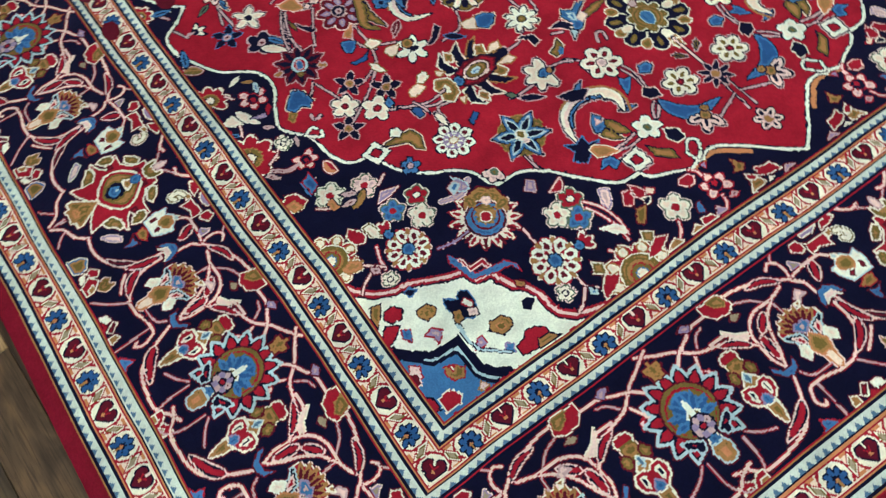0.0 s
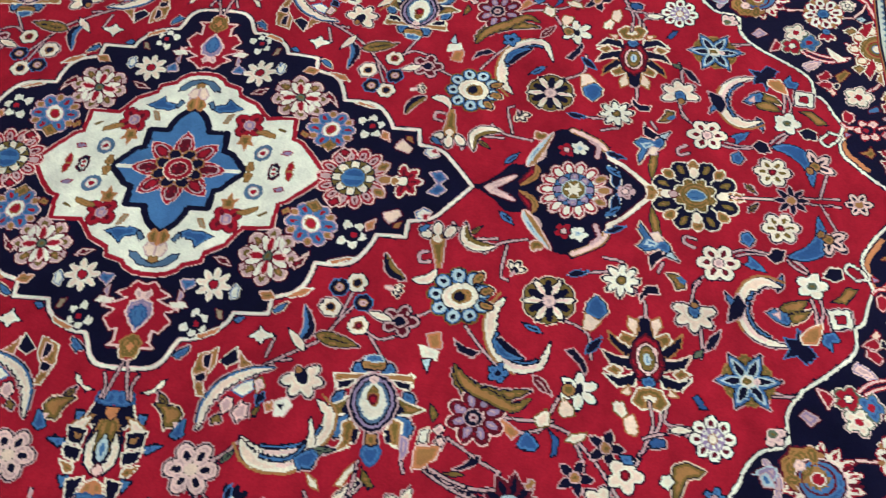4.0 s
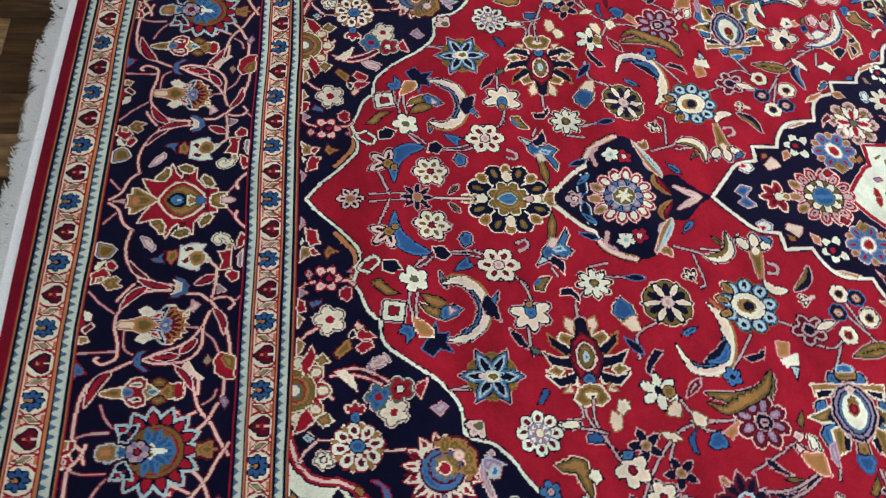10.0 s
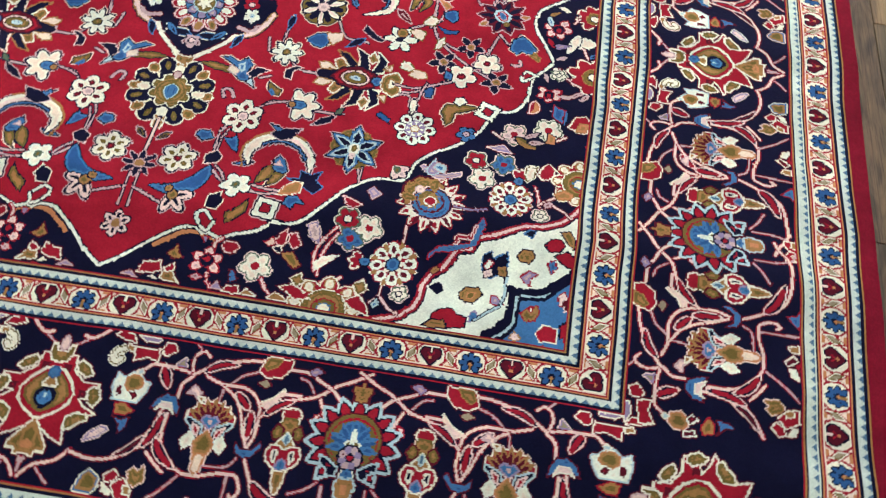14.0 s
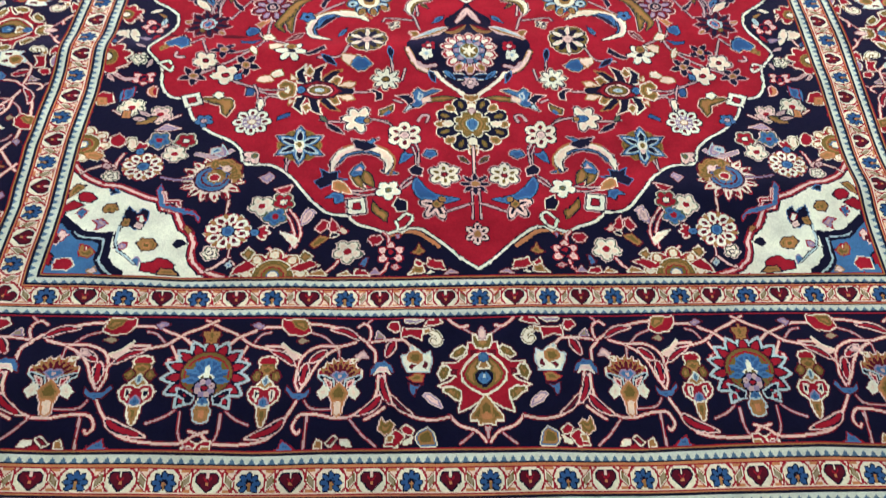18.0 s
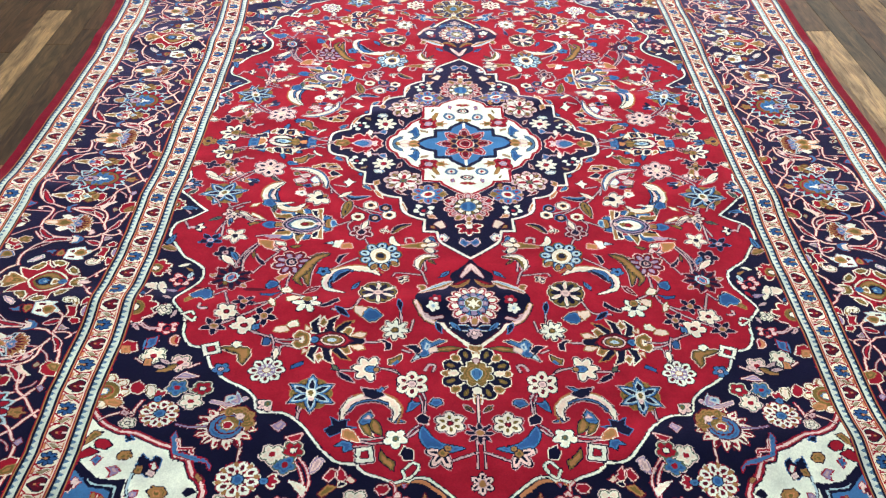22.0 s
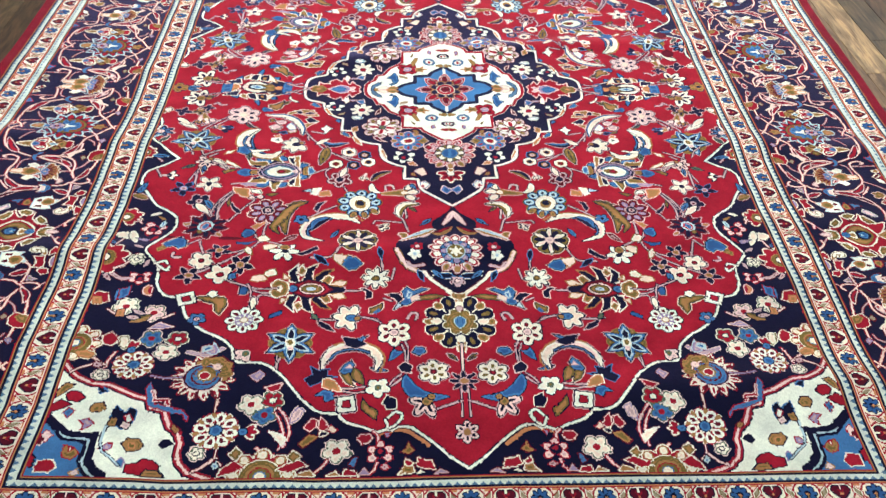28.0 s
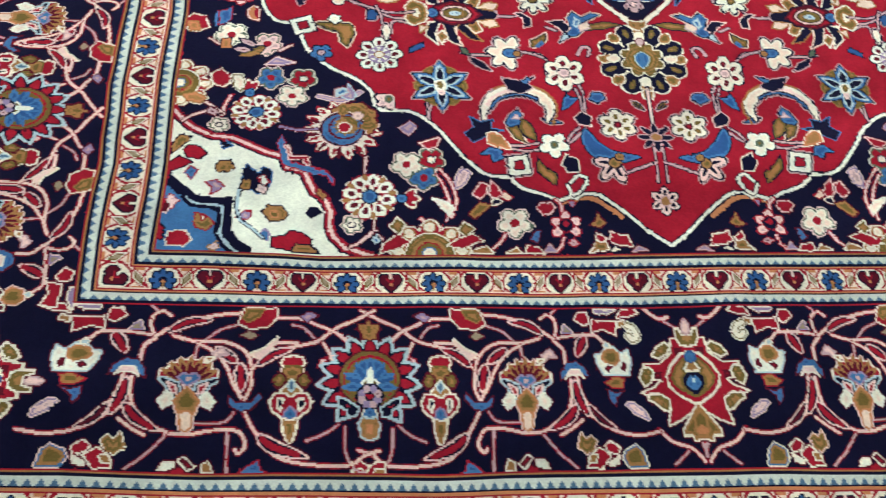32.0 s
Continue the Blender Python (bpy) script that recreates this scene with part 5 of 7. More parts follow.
def patch(name, pts, dye, edge="", place=None):
    """A small closed patch of one dye with an edge one knot wide."""
    q = np.array(pts)
    who = owner(name, place or PLACE, "u" if q[:, 0].min() < 0.003 else "")
    w = CELL * 2
    sl = window(*(q.min(0) - w), *(q.max(0) + w))
    free = allowed(who, sl)
    rim, _ = away(np.vstack([q, q[:1]]), UU[sl], VV[sl])
    core_ = inside(q, UU[sl], VV[sl])
    for m, dye_ in ((core_ | (rim < CELL * 0.55), edge), (core_ & (rim > CELL * 0.45) if edge else core_, dye)):
        if dye_:
            m = m & free
            ink[sl][m], own[sl][m] = INK[dye_], who


# field, from the tip of the field towards the middle
PLACE = FIELD
vine([(0.121, 0.948), (0.108, 0.978), (0.110, 1.016)])
vine([(0.113, 1.051), (0.138, 1.075), (0.155, 1.083)])
vine([(0.182, 1.090), (0.220, 1.093), (0.254, 1.081)])
vine([(0.160, 0.916), (0.183, 0.895), (0.226, 0.896)])
vine([(0.256, 0.901), (0.287, 0.902), (0.308, 0.898)])
vine([(0.354, 0.997), (0.365, 1.029)])
vine([(0.183, 0.786), (0.212, 0.813), (0.243, 0.816)])
vine([(0.138, 0.750), (0.146, 0.781)])
vine([(0.380, 0.828), (0.418, 0.825), (0.457, 0.805), (0.476, 0.790)])
vine([(0.381, 0.840), (0.416, 0.834), (0.424, 0.874)])
vine([(0.258, 0.687), (0.278, 0.721), (0.321, 0.725)])
vine([(0.388, 0.677), (0.426, 0.652), (0.428, 0.601), (0.416, 0.578)])
vine([(0.432, 0.654), (0.446, 0.690), (0.484, 0.727), (0.527, 0.756), (0.551, 0.769)])
vine([(0.446, 0.690), (0.473, 0.706), (0.498, 0.713)])
vine([(0.518, 0.481), (0.537, 0.515), (0.542, 0.572)])
vine([(0.517, 0.490), (0.544, 0.528), (0.553, 0.580)])
vine([(0.555, 0.665), (0.541, 0.713)])
vine([(0.557, 0.657), (0.576, 0.678), (0.595, 0.690)])
vine([(0.361, 0.256), (0.369, 0.220), (0.392, 0.204)])
vine([(0.369, 0.224), (0.327, 0.288), (0.287, 0.320), (0.206, 0.350)])
vine([(0.287, 0.320), (0.243, 0.352)])
vine([(0.358, 0.216), (0.323, 0.227)])
vine([(0.290, 0.370), (0.329, 0.392), (0.344, 0.401)])
vine([(0.270, 0.438), (0.249, 0.482)])
vine([(0.141, 0.553), (0.120, 0.578), (0.107, 0.625)])
vine([(0.111, 0.574), (0.112, 0.526), (0.081, 0.498)])
vine([(0.564, 0.372), (0.533, 0.397)])
vine([(0.570, 0.328), (0.586, 0.340)])
vine([(0.573, 0.153), (0.614, 0.199), (0.621, 0.220)])
vine([(0.570, 0.167), (0.604, 0.204)])
vine([(0.612, 0.309), (0.598, 0.341)])
vine([(0.603, 0.388), (0.619, 0.436)])
vine([(0.605, 0.398), (0.605, 0.452)])
vine([(0.698, 0.394), (0.684, 0.424)])
vine([(0.446, 0.644), (0.432, 0.654)])
vine([(0.168, 0.938), (0.160, 0.916)])
vine([(0.145, 0.847), (0.162, 0.839)])
vine([(0.124, 0.590), (0.178, 0.582), (0.188, 0.593)])
vine([(0.295, 0.435), (0.309, 0.396), (0.296, 0.372)])
vine([(0.579, 0.679), (0.595, 0.649)])
vine([(0.511, 0.589), (0.488, 0.545), (0.465, 0.509)])
vine([(0.487, 0.204), (0.509, 0.184), (0.521, 0.165)])
vine([(0.277, 0.527), (0.314, 0.554), (0.343, 0.580)])
vine([(0.169, 0.716), (0.165, 0.755)])
vine([(0.436, 0.880), (0.430, 0.849)])
axis_palmette(0.006, 0.907, 88, 0.0728)
stem([(0.005, 0.969), (0.004, 0.994), (0.007, 1.050)])
star_flower(0.007, 1.070, 93, 0.0315, 'navy', 'rose', 'tan', 8)
vine([(0.007, 1.091), (0.008, 1.152)])
vine([(0.007, 1.119), (0.041, 1.131), (0.070, 1.143)])
end_flower(0.010, 1.185, -89, 0.0234)
leaf_tip(0.020, 1.004, 136, 0.0099, 'olive')
leaf([(0.115, 1.051), (0.104, 1.086), (0.078, 1.107), (0.032, 1.110)], 0.012, 0.016, 'blue', 'blue', 'navy')
fan_flower(0.079, 1.124, 50, 0.0314, 'pink', 'navy', 'tan', 3)
curl([(0.110, 0.899), (0.100, 0.883), (0.088, 0.886), (0.092, 0.902)], 'rose')
leaf_tip(0.170, 0.706, 98, 0.0141, 'navy')
leaf([(0.214, 1.030), (0.209, 1.051), (0.197, 1.072)], 0.010, 0.010, 'olive', 'olive', 'navy')
leaf_tip(0.167, 1.034, 164, 0.0123, 'blue')
half_flower(0.423, 0.996, 41, 0.0224, 'pink', 'green')
leaf_tip(0.427, 0.857, 91, 0.0155, 'cream')
five_flower(0.527, 0.902, 93, 0.0165, 'blue', 'rose')
brown_rosette(0.221, 0.660, 92, 0.0407)
crescent([(0.218, 0.591), (0.252, 0.569), (0.303, 0.571), (0.340, 0.598), (0.341, 0.642), (0.296, 0.663)])
leaf([(0.291, 0.573), (0.317, 0.592), (0.329, 0.619)], 0.01,0.012,'navy','blue','navy')
five_flower(0.354, 0.580, 91, 0.0158, 'blue', 'navy')
leaf_tip(0.373, 0.649, 42, 0.0185, 'maroon')
leaf_tip(0.274, 0.634, -118, 0.0148, 'blue')
lotus_rosette(0.223, 0.516, 106, 0.0529)
five_flower(0.273, 0.424, 87, 0.0299, 'rose', 'navy')
leaf_tip(0.266, 0.393, -109, 0.0177, 'cream')
ring_flower(0.206, 0.350, 98, 0.0176, 'cream','navy')
ring_flower(0.255, 0.310, 98, 0.0175, 'cream','navy')
ring_flower(0.286, 0.358, 98, 0.0173, 'cream','maroon')
ring_flower(0.242, 0.363, 98, 0.0155, 'navy','rose')
ring_flower(0.216, 0.321, 98, 0.0157, 'navy','rose')
leaf([(0.324, 0.268), (0.299, 0.279), (0.257, 0.270)], 0.008,0.010,'blue','navy','rose')
leaf_tip(0.325, 0.263, -141, 0.0199, 'cream')
leaf_tip(0.316, 0.324, 78, 0.0326, 'olive')
leaf([(0.198, 0.428), (0.178, 0.403), (0.149, 0.390)], 0.010,0.008,'navy','olive','rose')
cornet(0.214, 0.408, 75, 0.0147, 'pink','cream')
leaf([(0.196, 0.438), (0.193, 0.462), (0.174, 0.477)], 0.007,0.009,'cream','cream','navy')
cornet(0.129, 0.476, -176, 0.0499, 'tan','cream')
curl([(0.161, 0.464), (0.162, 0.449), (0.147, 0.446), (0.142, 0.459)], 'rose')
leaf([(0.127, 0.570), (0.126, 0.540), (0.110, 0.522), (0.080, 0.520)], 0.012,0.008,'cream','olive','navy')
leaf_tip(0.095, 0.539, 132, 0.0110, 'olive')
tulip(0.169, 0.604, 153, 0.0145, 'cream','navy')
leaf_tip(0.064, 0.588, 44, 0.0155, 'blue')
eye_palmette(0.410, 0.392, 4, 0.0665)
crescent([(0.421, 0.306), (0.444, 0.329), (0.477, 0.321), (0.501, 0.288), (0.505, 0.239), (0.482, 0.202)])
leaf([(0.344, 0.513), (0.374, 0.535), (0.389, 0.580), (0.383, 0.632)], 0.009,0.018,'olive','olive','navy',0,0.3)
leaf_tip(0.299, 0.730, 138, 0.0168, 'navy')
curl([(0.601, 0.714), (0.601, 0.726), (0.587, 0.727)], 'rose')
star_flower(0.627, 0.468, 91, 0.0300, 'navy','blue','rose',5)
five_flower(0.586, 0.518, 83, 0.0260, 'navy','rose')
leaf_tip(0.574, 0.546, 134, 0.0243, 'cream')
leaf_tip(0.562, 0.530, 121, 0.0178, 'blue')
fan_flower(0.591, 0.363, 53, 0.0261, 'pink','maroon','cream',5)
leaf_tip(0.592, 0.393, 91, 0.0135, 'blue')
leaf_tip(0.628, 0.381, 26, 0.0143, 'green')
lotus(0.628, 0.269, -108, 0.0507, 'blue','olive')
cornet(0.579, 0.208, 162, 0.0276, 'tan','navy')
leaf_tip(0.661, 0.191, 146, 0.0258, 'cream')
tulip(0.667, 0.418, 180, 0.0181, 'cream','navy')
leaf_tip(0.704, 0.268, -121, 0.0138, 'green')
fan_flower(0.715, 0.231, 167, 0.0293, 'navy','rose','pink',5)
cornet(0.625, 0.153, 107, 0.0350, 'tan','pink')

# field, beside the middle
side_palmette(0.513, 0.0, 0, 0.0790)
leaf_tip(0.435, 0.074, 40, 0.0126, 'olive')
fan_flower(0.656, 0.051, 1, 0.0408, 'cream','navy','tan',5)
leaf_tip(0.679, 0.007, -10, 0.0158, 'blue')
five_flower(0.716, 0.001, 14, 0.0237, 'tan','navy')
PLACE = FIELD
vine([(0.659, 0.040), (0.621, 0.027), (0.588, 0.023)])
vine([(0.436, 0.019), (0.401, 0.009), (0.366, 0.002)])
vine([(0.628, 0.194), (0.576, 0.158), (0.547, 0.144)])
vine([(0.655, 0.289), (0.636, 0.306), (0.627, 0.331)])
vine([(0.606, 0.337), (0.577, 0.320), (0.557, 0.310)])
fan_flower(0.643, 0.119, 98, 0.0249, 'olive','rose','tan',3)
star_flower(0.683, 0.123, 169, 0.0246, 'navy','rose','navy',4)
star_flower(0.626, 0.102, 173, 0.0193, 'navy','rose','navy',4)
cornet(0.637, 0.162, 98, 0.0216, 'pink','tan')
curl([(0.614, 0.082), (0.604, 0.076), (0.599, 0.087), (0.583, 0.089)], 'rose')
half_flower(0.734, 0.129, -80, 0.0280, 'cream','olive')
leaf_tip(0.723, 0.253, -139, 0.0120, 'sky')
leaf_tip(0.627, 0.042, -163, 0.0112, 'olive')
cornet(0.587, 0.198, 14, 0.0121, 'tan','pink')
leaf_tip(0.565, 0.203, 168, 0.0112, 'navy')
leaf_tip(0.673, 0.174, 136, 0.0225, 'cream')
leaf_tip(0.558, 0.367, 139, 0.0214, 'cream')
leaf_tip(0.513, 0.189, 137, 0.0115, 'green')
leaf_tip(0.496, 0.327, 96, 0.0146, 'green')

six_flower(0.137, 0.937, 92, 0.0350, 'cream', 'maroon', 'pink')
six_flower(0.058, 1.045, 94, 0.0300, 'cream', 'olive', 'maroon')
five_flower(0.169, 1.082, 92, 0.0240, 'white', 'green')
daisy(0.179, 0.778, 85, 0.0275)
brown_palmette(0.314, 0.813, 0, 0.0700)
lotus(0.342, 0.968, -88, 0.0440, 'blue', 'olive')
rosette(0.438, 0.905, 92, 0.0370, 'white', 'maroon', 'lilac', 'red')
crescent([(0.175, 1.037), (0.166, 1.007), (0.182, 0.982), (0.217, 0.970), (0.254, 0.982), (0.274, 1.008), (0.279, 1.037)])
patch("leaf", [(0.026, 0.833), (0.053, 0.827), (0.091, 0.834), (0.090, 0.847), (0.058, 0.844)], 'olive', 'navy')
patch("blue_fleur", [(0.064, 0.813), (0.080, 0.809), (0.098, 0.818), (0.113, 0.805), (0.124, 0.819), (0.119, 0.839), (0.127, 0.857), (0.111, 0.861), (0.095, 0.847), (0.099, 0.831)], 'blue', 'navy')
patch("blue_fleur", [(0.098, 0.825), (0.110, 0.817), (0.115, 0.835), (0.107, 0.843)], 'sky', '')
patch("blue_fleur", [(0.083, 0.841), (0.087, 0.828), (0.103, 0.836), (0.102, 0.850)], 'peach', 'rose')
patch("blue_fleur", [(0.119, 0.842), (0.132, 0.823), (0.161, 0.826), (0.144, 0.837), (0.132, 0.851)], 'navy', 'pink')
patch("leaf", [(0.121, 0.861), (0.130, 0.849), (0.140, 0.873)], 'sky', 'navy')
patch("leaf", [(0.186, 0.836), (0.187, 0.819), (0.203, 0.807), (0.218, 0.808), (0.203, 0.819), (0.201, 0.840)], 'navy', 'pink')
patch("cup_flower", [(0.207, 0.737), (0.223, 0.722), (0.244, 0.717), (0.252, 0.742), (0.238, 0.755), (0.223, 0.752)], 'blue', 'navy')
patch("cup_flower", [(0.241, 0.718), (0.271, 0.713), (0.273, 0.729), (0.256, 0.744)], 'peach', 'tan')
patch("leaf", [(0.071, 0.991), (0.075, 0.979), (0.092, 0.976), (0.101, 0.991), (0.085, 1.000)], 'blue', 'navy')
patch("blue_bud", [(0.115, 0.987), (0.130, 0.987), (0.137, 0.977), (0.144, 0.990), (0.149, 1.015), (0.137, 1.008)], 'blue', 'navy')
patch("bud", [(0.101, 1.048), (0.100, 1.027), (0.116, 1.015), (0.130, 1.030), (0.122, 1.043)], 'navy', 'pink')
vine([(0.123, 1.049), (0.137, 1.061), (0.146, 1.076)])
vine([(0.114, 1.012), (0.115, 0.987), (0.121, 0.968)])
vine([(0.170, 0.905), (0.190, 0.896), (0.212, 0.891)])
vine([(0.193, 1.078), (0.220, 1.083), (0.244, 1.083)])
patch("leaf", [(0.170, 1.156), (0.168, 1.135), (0.186, 1.122), (0.198, 1.105), (0.200, 1.130), (0.182, 1.148)], 'olive', 'navy')
patch("blue_bud", [(0.219, 1.039), (0.215, 1.018), (0.222, 1.008), (0.235, 1.021), (0.243, 1.039), (0.232, 1.051)], 'blue', 'navy')
patch("blue_bud", [(0.219, 1.028), (0.223, 1.019), (0.231, 1.029)], 'pink', 'rose')
patch("leaf", [(0.213, 1.077), (0.218, 1.057), (0.224, 1.042), (0.240, 1.047), (0.230, 1.067)], 'olive', 'navy')
patch("navy_bud", [(0.192, 0.967), (0.203, 0.954), (0.222, 0.950), (0.245, 0.946), (0.234, 0.971), (0.213, 0.978)], 'navy', 'rose')
patch("leaf", [(0.190, 0.946), (0.203, 0.948), (0.215, 0.955), (0.204, 0.960)], 'blue', 'navy')
patch("star_flower", [(0.246, 1.053), (0.267, 1.049), (0.264, 1.031), (0.283, 1.037), (0.300, 1.026), (0.294, 1.047), (0.309, 1.060), (0.296, 1.078), (0.279, 1.068)], 'navy', 'blue')
patch("star_flower", [(0.237, 1.090), (0.245, 1.071), (0.260, 1.057), (0.275, 1.058), (0.274, 1.079), (0.257, 1.089)], 'orange', 'cream')
patch("blue_bud", [(0.251, 1.107), (0.255, 1.090), (0.271, 1.086), (0.288, 1.100), (0.271, 1.102), (0.268, 1.115)], 'blue', 'navy')
patch("leaf", [(0.165, 0.870), (0.163, 0.851), (0.183, 0.865), (0.192, 0.866), (0.188, 0.881), (0.178, 0.881)], 'olive', 'navy')
patch("leaf", [(0.167, 0.875), (0.171, 0.866), (0.182, 0.879), (0.176, 0.885)], 'blue', '')
patch("leaf", [(0.257, 0.935), (0.271, 0.916), (0.299, 0.902), (0.291, 0.920), (0.273, 0.931)], 'navy', 'rose')
patch("leaf", [(0.293, 0.902), (0.299, 0.887), (0.310, 0.886), (0.305, 0.901)], 'green', 'navy')
patch("cup_flower", [(0.133, 1.132), (0.134, 1.111), (0.152, 1.100), (0.160, 1.118), (0.152, 1.134)], 'navy', 'cream')
vine([(0.362, 1.035), (0.364, 1.018), (0.364, 1.003)])
star_flower(0.464, 0.744, 90, 0.0300, 'navy','rose','tan',5)
star_flower(0.509, 0.700, 85, 0.0285, 'navy','rose','tan',5)
star_flower(0.565, 0.776, 90, 0.0285, 'navy','rose','tan',5)
five_flower(0.502, 0.772, 83, 0.0270, 'cream','maroon')
five_flower(0.543, 0.735, 87, 0.0235, 'cream','maroon')
patch("leaf", [(0.471, 0.782), (0.472, 0.763), (0.485, 0.770), (0.486, 0.785)], 'blue', 'navy')
patch("blue_bird_leaf", [(0.579, 0.689), (0.583, 0.664), (0.599, 0.650), (0.616, 0.663), (0.629, 0.678), (0.620, 0.693), (0.603, 0.688), (0.593, 0.699)], 'blue', 'navy')
patch("leaf", [(0.618, 0.697), (0.627, 0.686), (0.637, 0.697), (0.634, 0.709)], 'olive', 'tan')
purple_rosette(0.556, 0.608, 66, 0.0440)
cluster(0.378, 0.705, 115, 0.0300)
patch("leaf", [(0.391, 0.680), (0.409, 0.674), (0.422, 0.680), (0.418, 0.700), (0.404, 0.696)], 'peach', 'olive')
patch("leaf", [(0.368, 0.889), (0.371, 0.878), (0.391, 0.890), (0.393, 0.903)], 'azure', 'navy')
patch("leaf", [(0.488, 0.890), (0.477, 0.862), (0.484, 0.842), (0.503, 0.839), (0.523, 0.838), (0.545, 0.841), (0.523, 0.852), (0.501, 0.861), (0.498, 0.880)], 'olive', 'navy')
patch("half_flower", [(0.497, 0.836), (0.500, 0.825), (0.513, 0.820), (0.522, 0.832), (0.509, 0.843)], 'white', 'navy')
patch("tulip_bud", [(0.388, 0.772), (0.392, 0.756), (0.405, 0.758), (0.416, 0.771), (0.407, 0.779)], 'cream', 'olive')
patch("tulip_bud", [(0.406, 0.787), (0.416, 0.771), (0.437, 0.776), (0.442, 0.789), (0.425, 0.793)], 'peach', 'tan')
patch("leaf", [(0.445, 0.833), (0.441, 0.818), (0.449, 0.806), (0.459, 0.812), (0.456, 0.832)], 'azure', 'navy')
vine([(0.384, 0.811), (0.421, 0.815), (0.452, 0.804), (0.486, 0.789)])
vine([(0.434, 0.838), (0.437, 0.819), (0.444, 0.800)])
vine([(0.428, 0.665), (0.443, 0.645), (0.450, 0.617)])
patch("leaf", [(0.412, 0.656), (0.424, 0.637), (0.440, 0.644), (0.436, 0.660), (0.423, 0.662)], 'cream', 'olive')
patch("leaf", [(0.439, 0.658), (0.458, 0.666), (0.482, 0.664), (0.478, 0.674), (0.455, 0.676)], 'azure', 'navy')
patch("leaf", [(0.442, 0.717), (0.446, 0.694), (0.457, 0.684), (0.460, 0.699), (0.452, 0.714)], 'cream', 'olive')
patch("blue_bud", [(0.445, 0.627), (0.456, 0.616), (0.471, 0.613), (0.476, 0.638), (0.467, 0.647), (0.454, 0.639)], 'blue', 'navy')
patch("cornet_flower", [(0.429, 0.591), (0.436, 0.580), (0.460, 0.606), (0.448, 0.618)], 'orange', 'rose')
patch("navy_leaf", [(0.305, 0.698), (0.310, 0.684), (0.335, 0.706), (0.352, 0.715), (0.340, 0.720), (0.324, 0.713)], 'navy', 'rose')
cup_flower(0.238, 0.894, -5, 0.0350, 'cream', 'blue', 'tan')

patch("fan_spray", [(0.387, 0.106), (0.356, 0.110), (0.343, 0.140), (0.374, 0.139), (0.398, 0.125), (0.423, 0.133), (0.423, 0.121)], 'tan', 'cream')
patch("fan_spray", [(0.357, 0.119), (0.353, 0.132), (0.381, 0.131), (0.375, 0.120)], 'navy', 'pink')
patch("fan_spray", [(0.365, 0.144), (0.340, 0.169), (0.366, 0.174), (0.376, 0.157)], 'navy', 'cream')
patch("fan_spray", [(0.391, 0.110), (0.384, 0.127), (0.398, 0.130), (0.402, 0.116)], 'navy', 'pink')
patch("fan_spray", [(0.346, 0.173), (0.363, 0.185), (0.373, 0.198), (0.378, 0.177)], 'tan', 'pink')
leaf([(0.477, 0.133), (0.432, 0.135), (0.398, 0.157), (0.380, 0.194), (0.377, 0.233)], 0.004, 0.016, 'blue', 'cream', 'navy', 0, 0.25)
patch("cluster_blossom", [(0.435, 0.157), (0.422, 0.166), (0.425, 0.179), (0.442, 0.180), (0.452, 0.167)], 'pink', 'navy')
patch("cluster_blossom", [(0.448, 0.180), (0.431, 0.191), (0.438, 0.205), (0.456, 0.203), (0.463, 0.190)], 'pink', 'navy')
patch("cluster_blossom", [(0.413, 0.172), (0.401, 0.187), (0.396, 0.202), (0.412, 0.206), (0.423, 0.191)], 'white', 'blue')
patch("cluster_blossom", [(0.398, 0.204), (0.393, 0.215), (0.408, 0.224), (0.418, 0.212)], 'pink', 'olive')
patch("cluster_blossom", [(0.421, 0.210), (0.415, 0.225), (0.427, 0.227), (0.437, 0.215)], 'navy', 'blue')
patch("leaf", [(0.458, 0.151), (0.450, 0.162), (0.463, 0.168), (0.467, 0.154)], 'olive', 'navy')
patch("leaf", [(0.442, 0.212), (0.434, 0.222), (0.453, 0.219), (0.458, 0.208)], 'olive', 'navy')
cup_flower(0.395, 0.281, 29, 0.0330, 'cream', 'navy', 'tan')
patch("bud", [(0.434, 0.226), (0.428, 0.240), (0.441, 0.245), (0.447, 0.234)], 'orange', 'pink')
patch("bud", [(0.430, 0.242), (0.422, 0.261), (0.434, 0.271), (0.452, 0.260), (0.452, 0.246)], 'white', 'pink')
patch("bud", [(0.435, 0.247), (0.432, 0.258), (0.444, 0.256)], 'navy', '')
six_flower(0.534, 0.140, 91, 0.0390, 'pink', 'navy', 'peach')
crescent([(0.487, 0.203), (0.509, 0.220), (0.522, 0.248), (0.521, 0.283), (0.493, 0.308), (0.448, 0.301)])
patch("blue_bud", [(0.510, 0.287), (0.493, 0.310), (0.503, 0.324), (0.524, 0.316), (0.526, 0.296)], 'blue', 'navy')
patch("leaf", [(0.529, 0.309), (0.539, 0.325), (0.554, 0.330), (0.548, 0.317)], 'cream', 'tan')
patch("leaf", [(0.440, 0.061), (0.440, 0.081), (0.444, 0.099), (0.454, 0.108), (0.473, 0.104), (0.477, 0.084), (0.459, 0.080)], 'olive', 'navy')
patch("leaf", [(0.468, 0.104), (0.462, 0.115), (0.487, 0.118), (0.495, 0.107), (0.489, 0.094)], 'blue', 'navy')
patch("leaf", [(0.468, 0.095), (0.468, 0.104), (0.479, 0.103)], 'pink', '')
patch("leaf", [(0.425, 0.035), (0.418, 0.053), (0.403, 0.063), (0.399, 0.071), (0.414, 0.067), (0.428, 0.049)], 'cream', 'navy')
vine([(0.438, 0.024), (0.416, 0.020), (0.396, 0.027)])
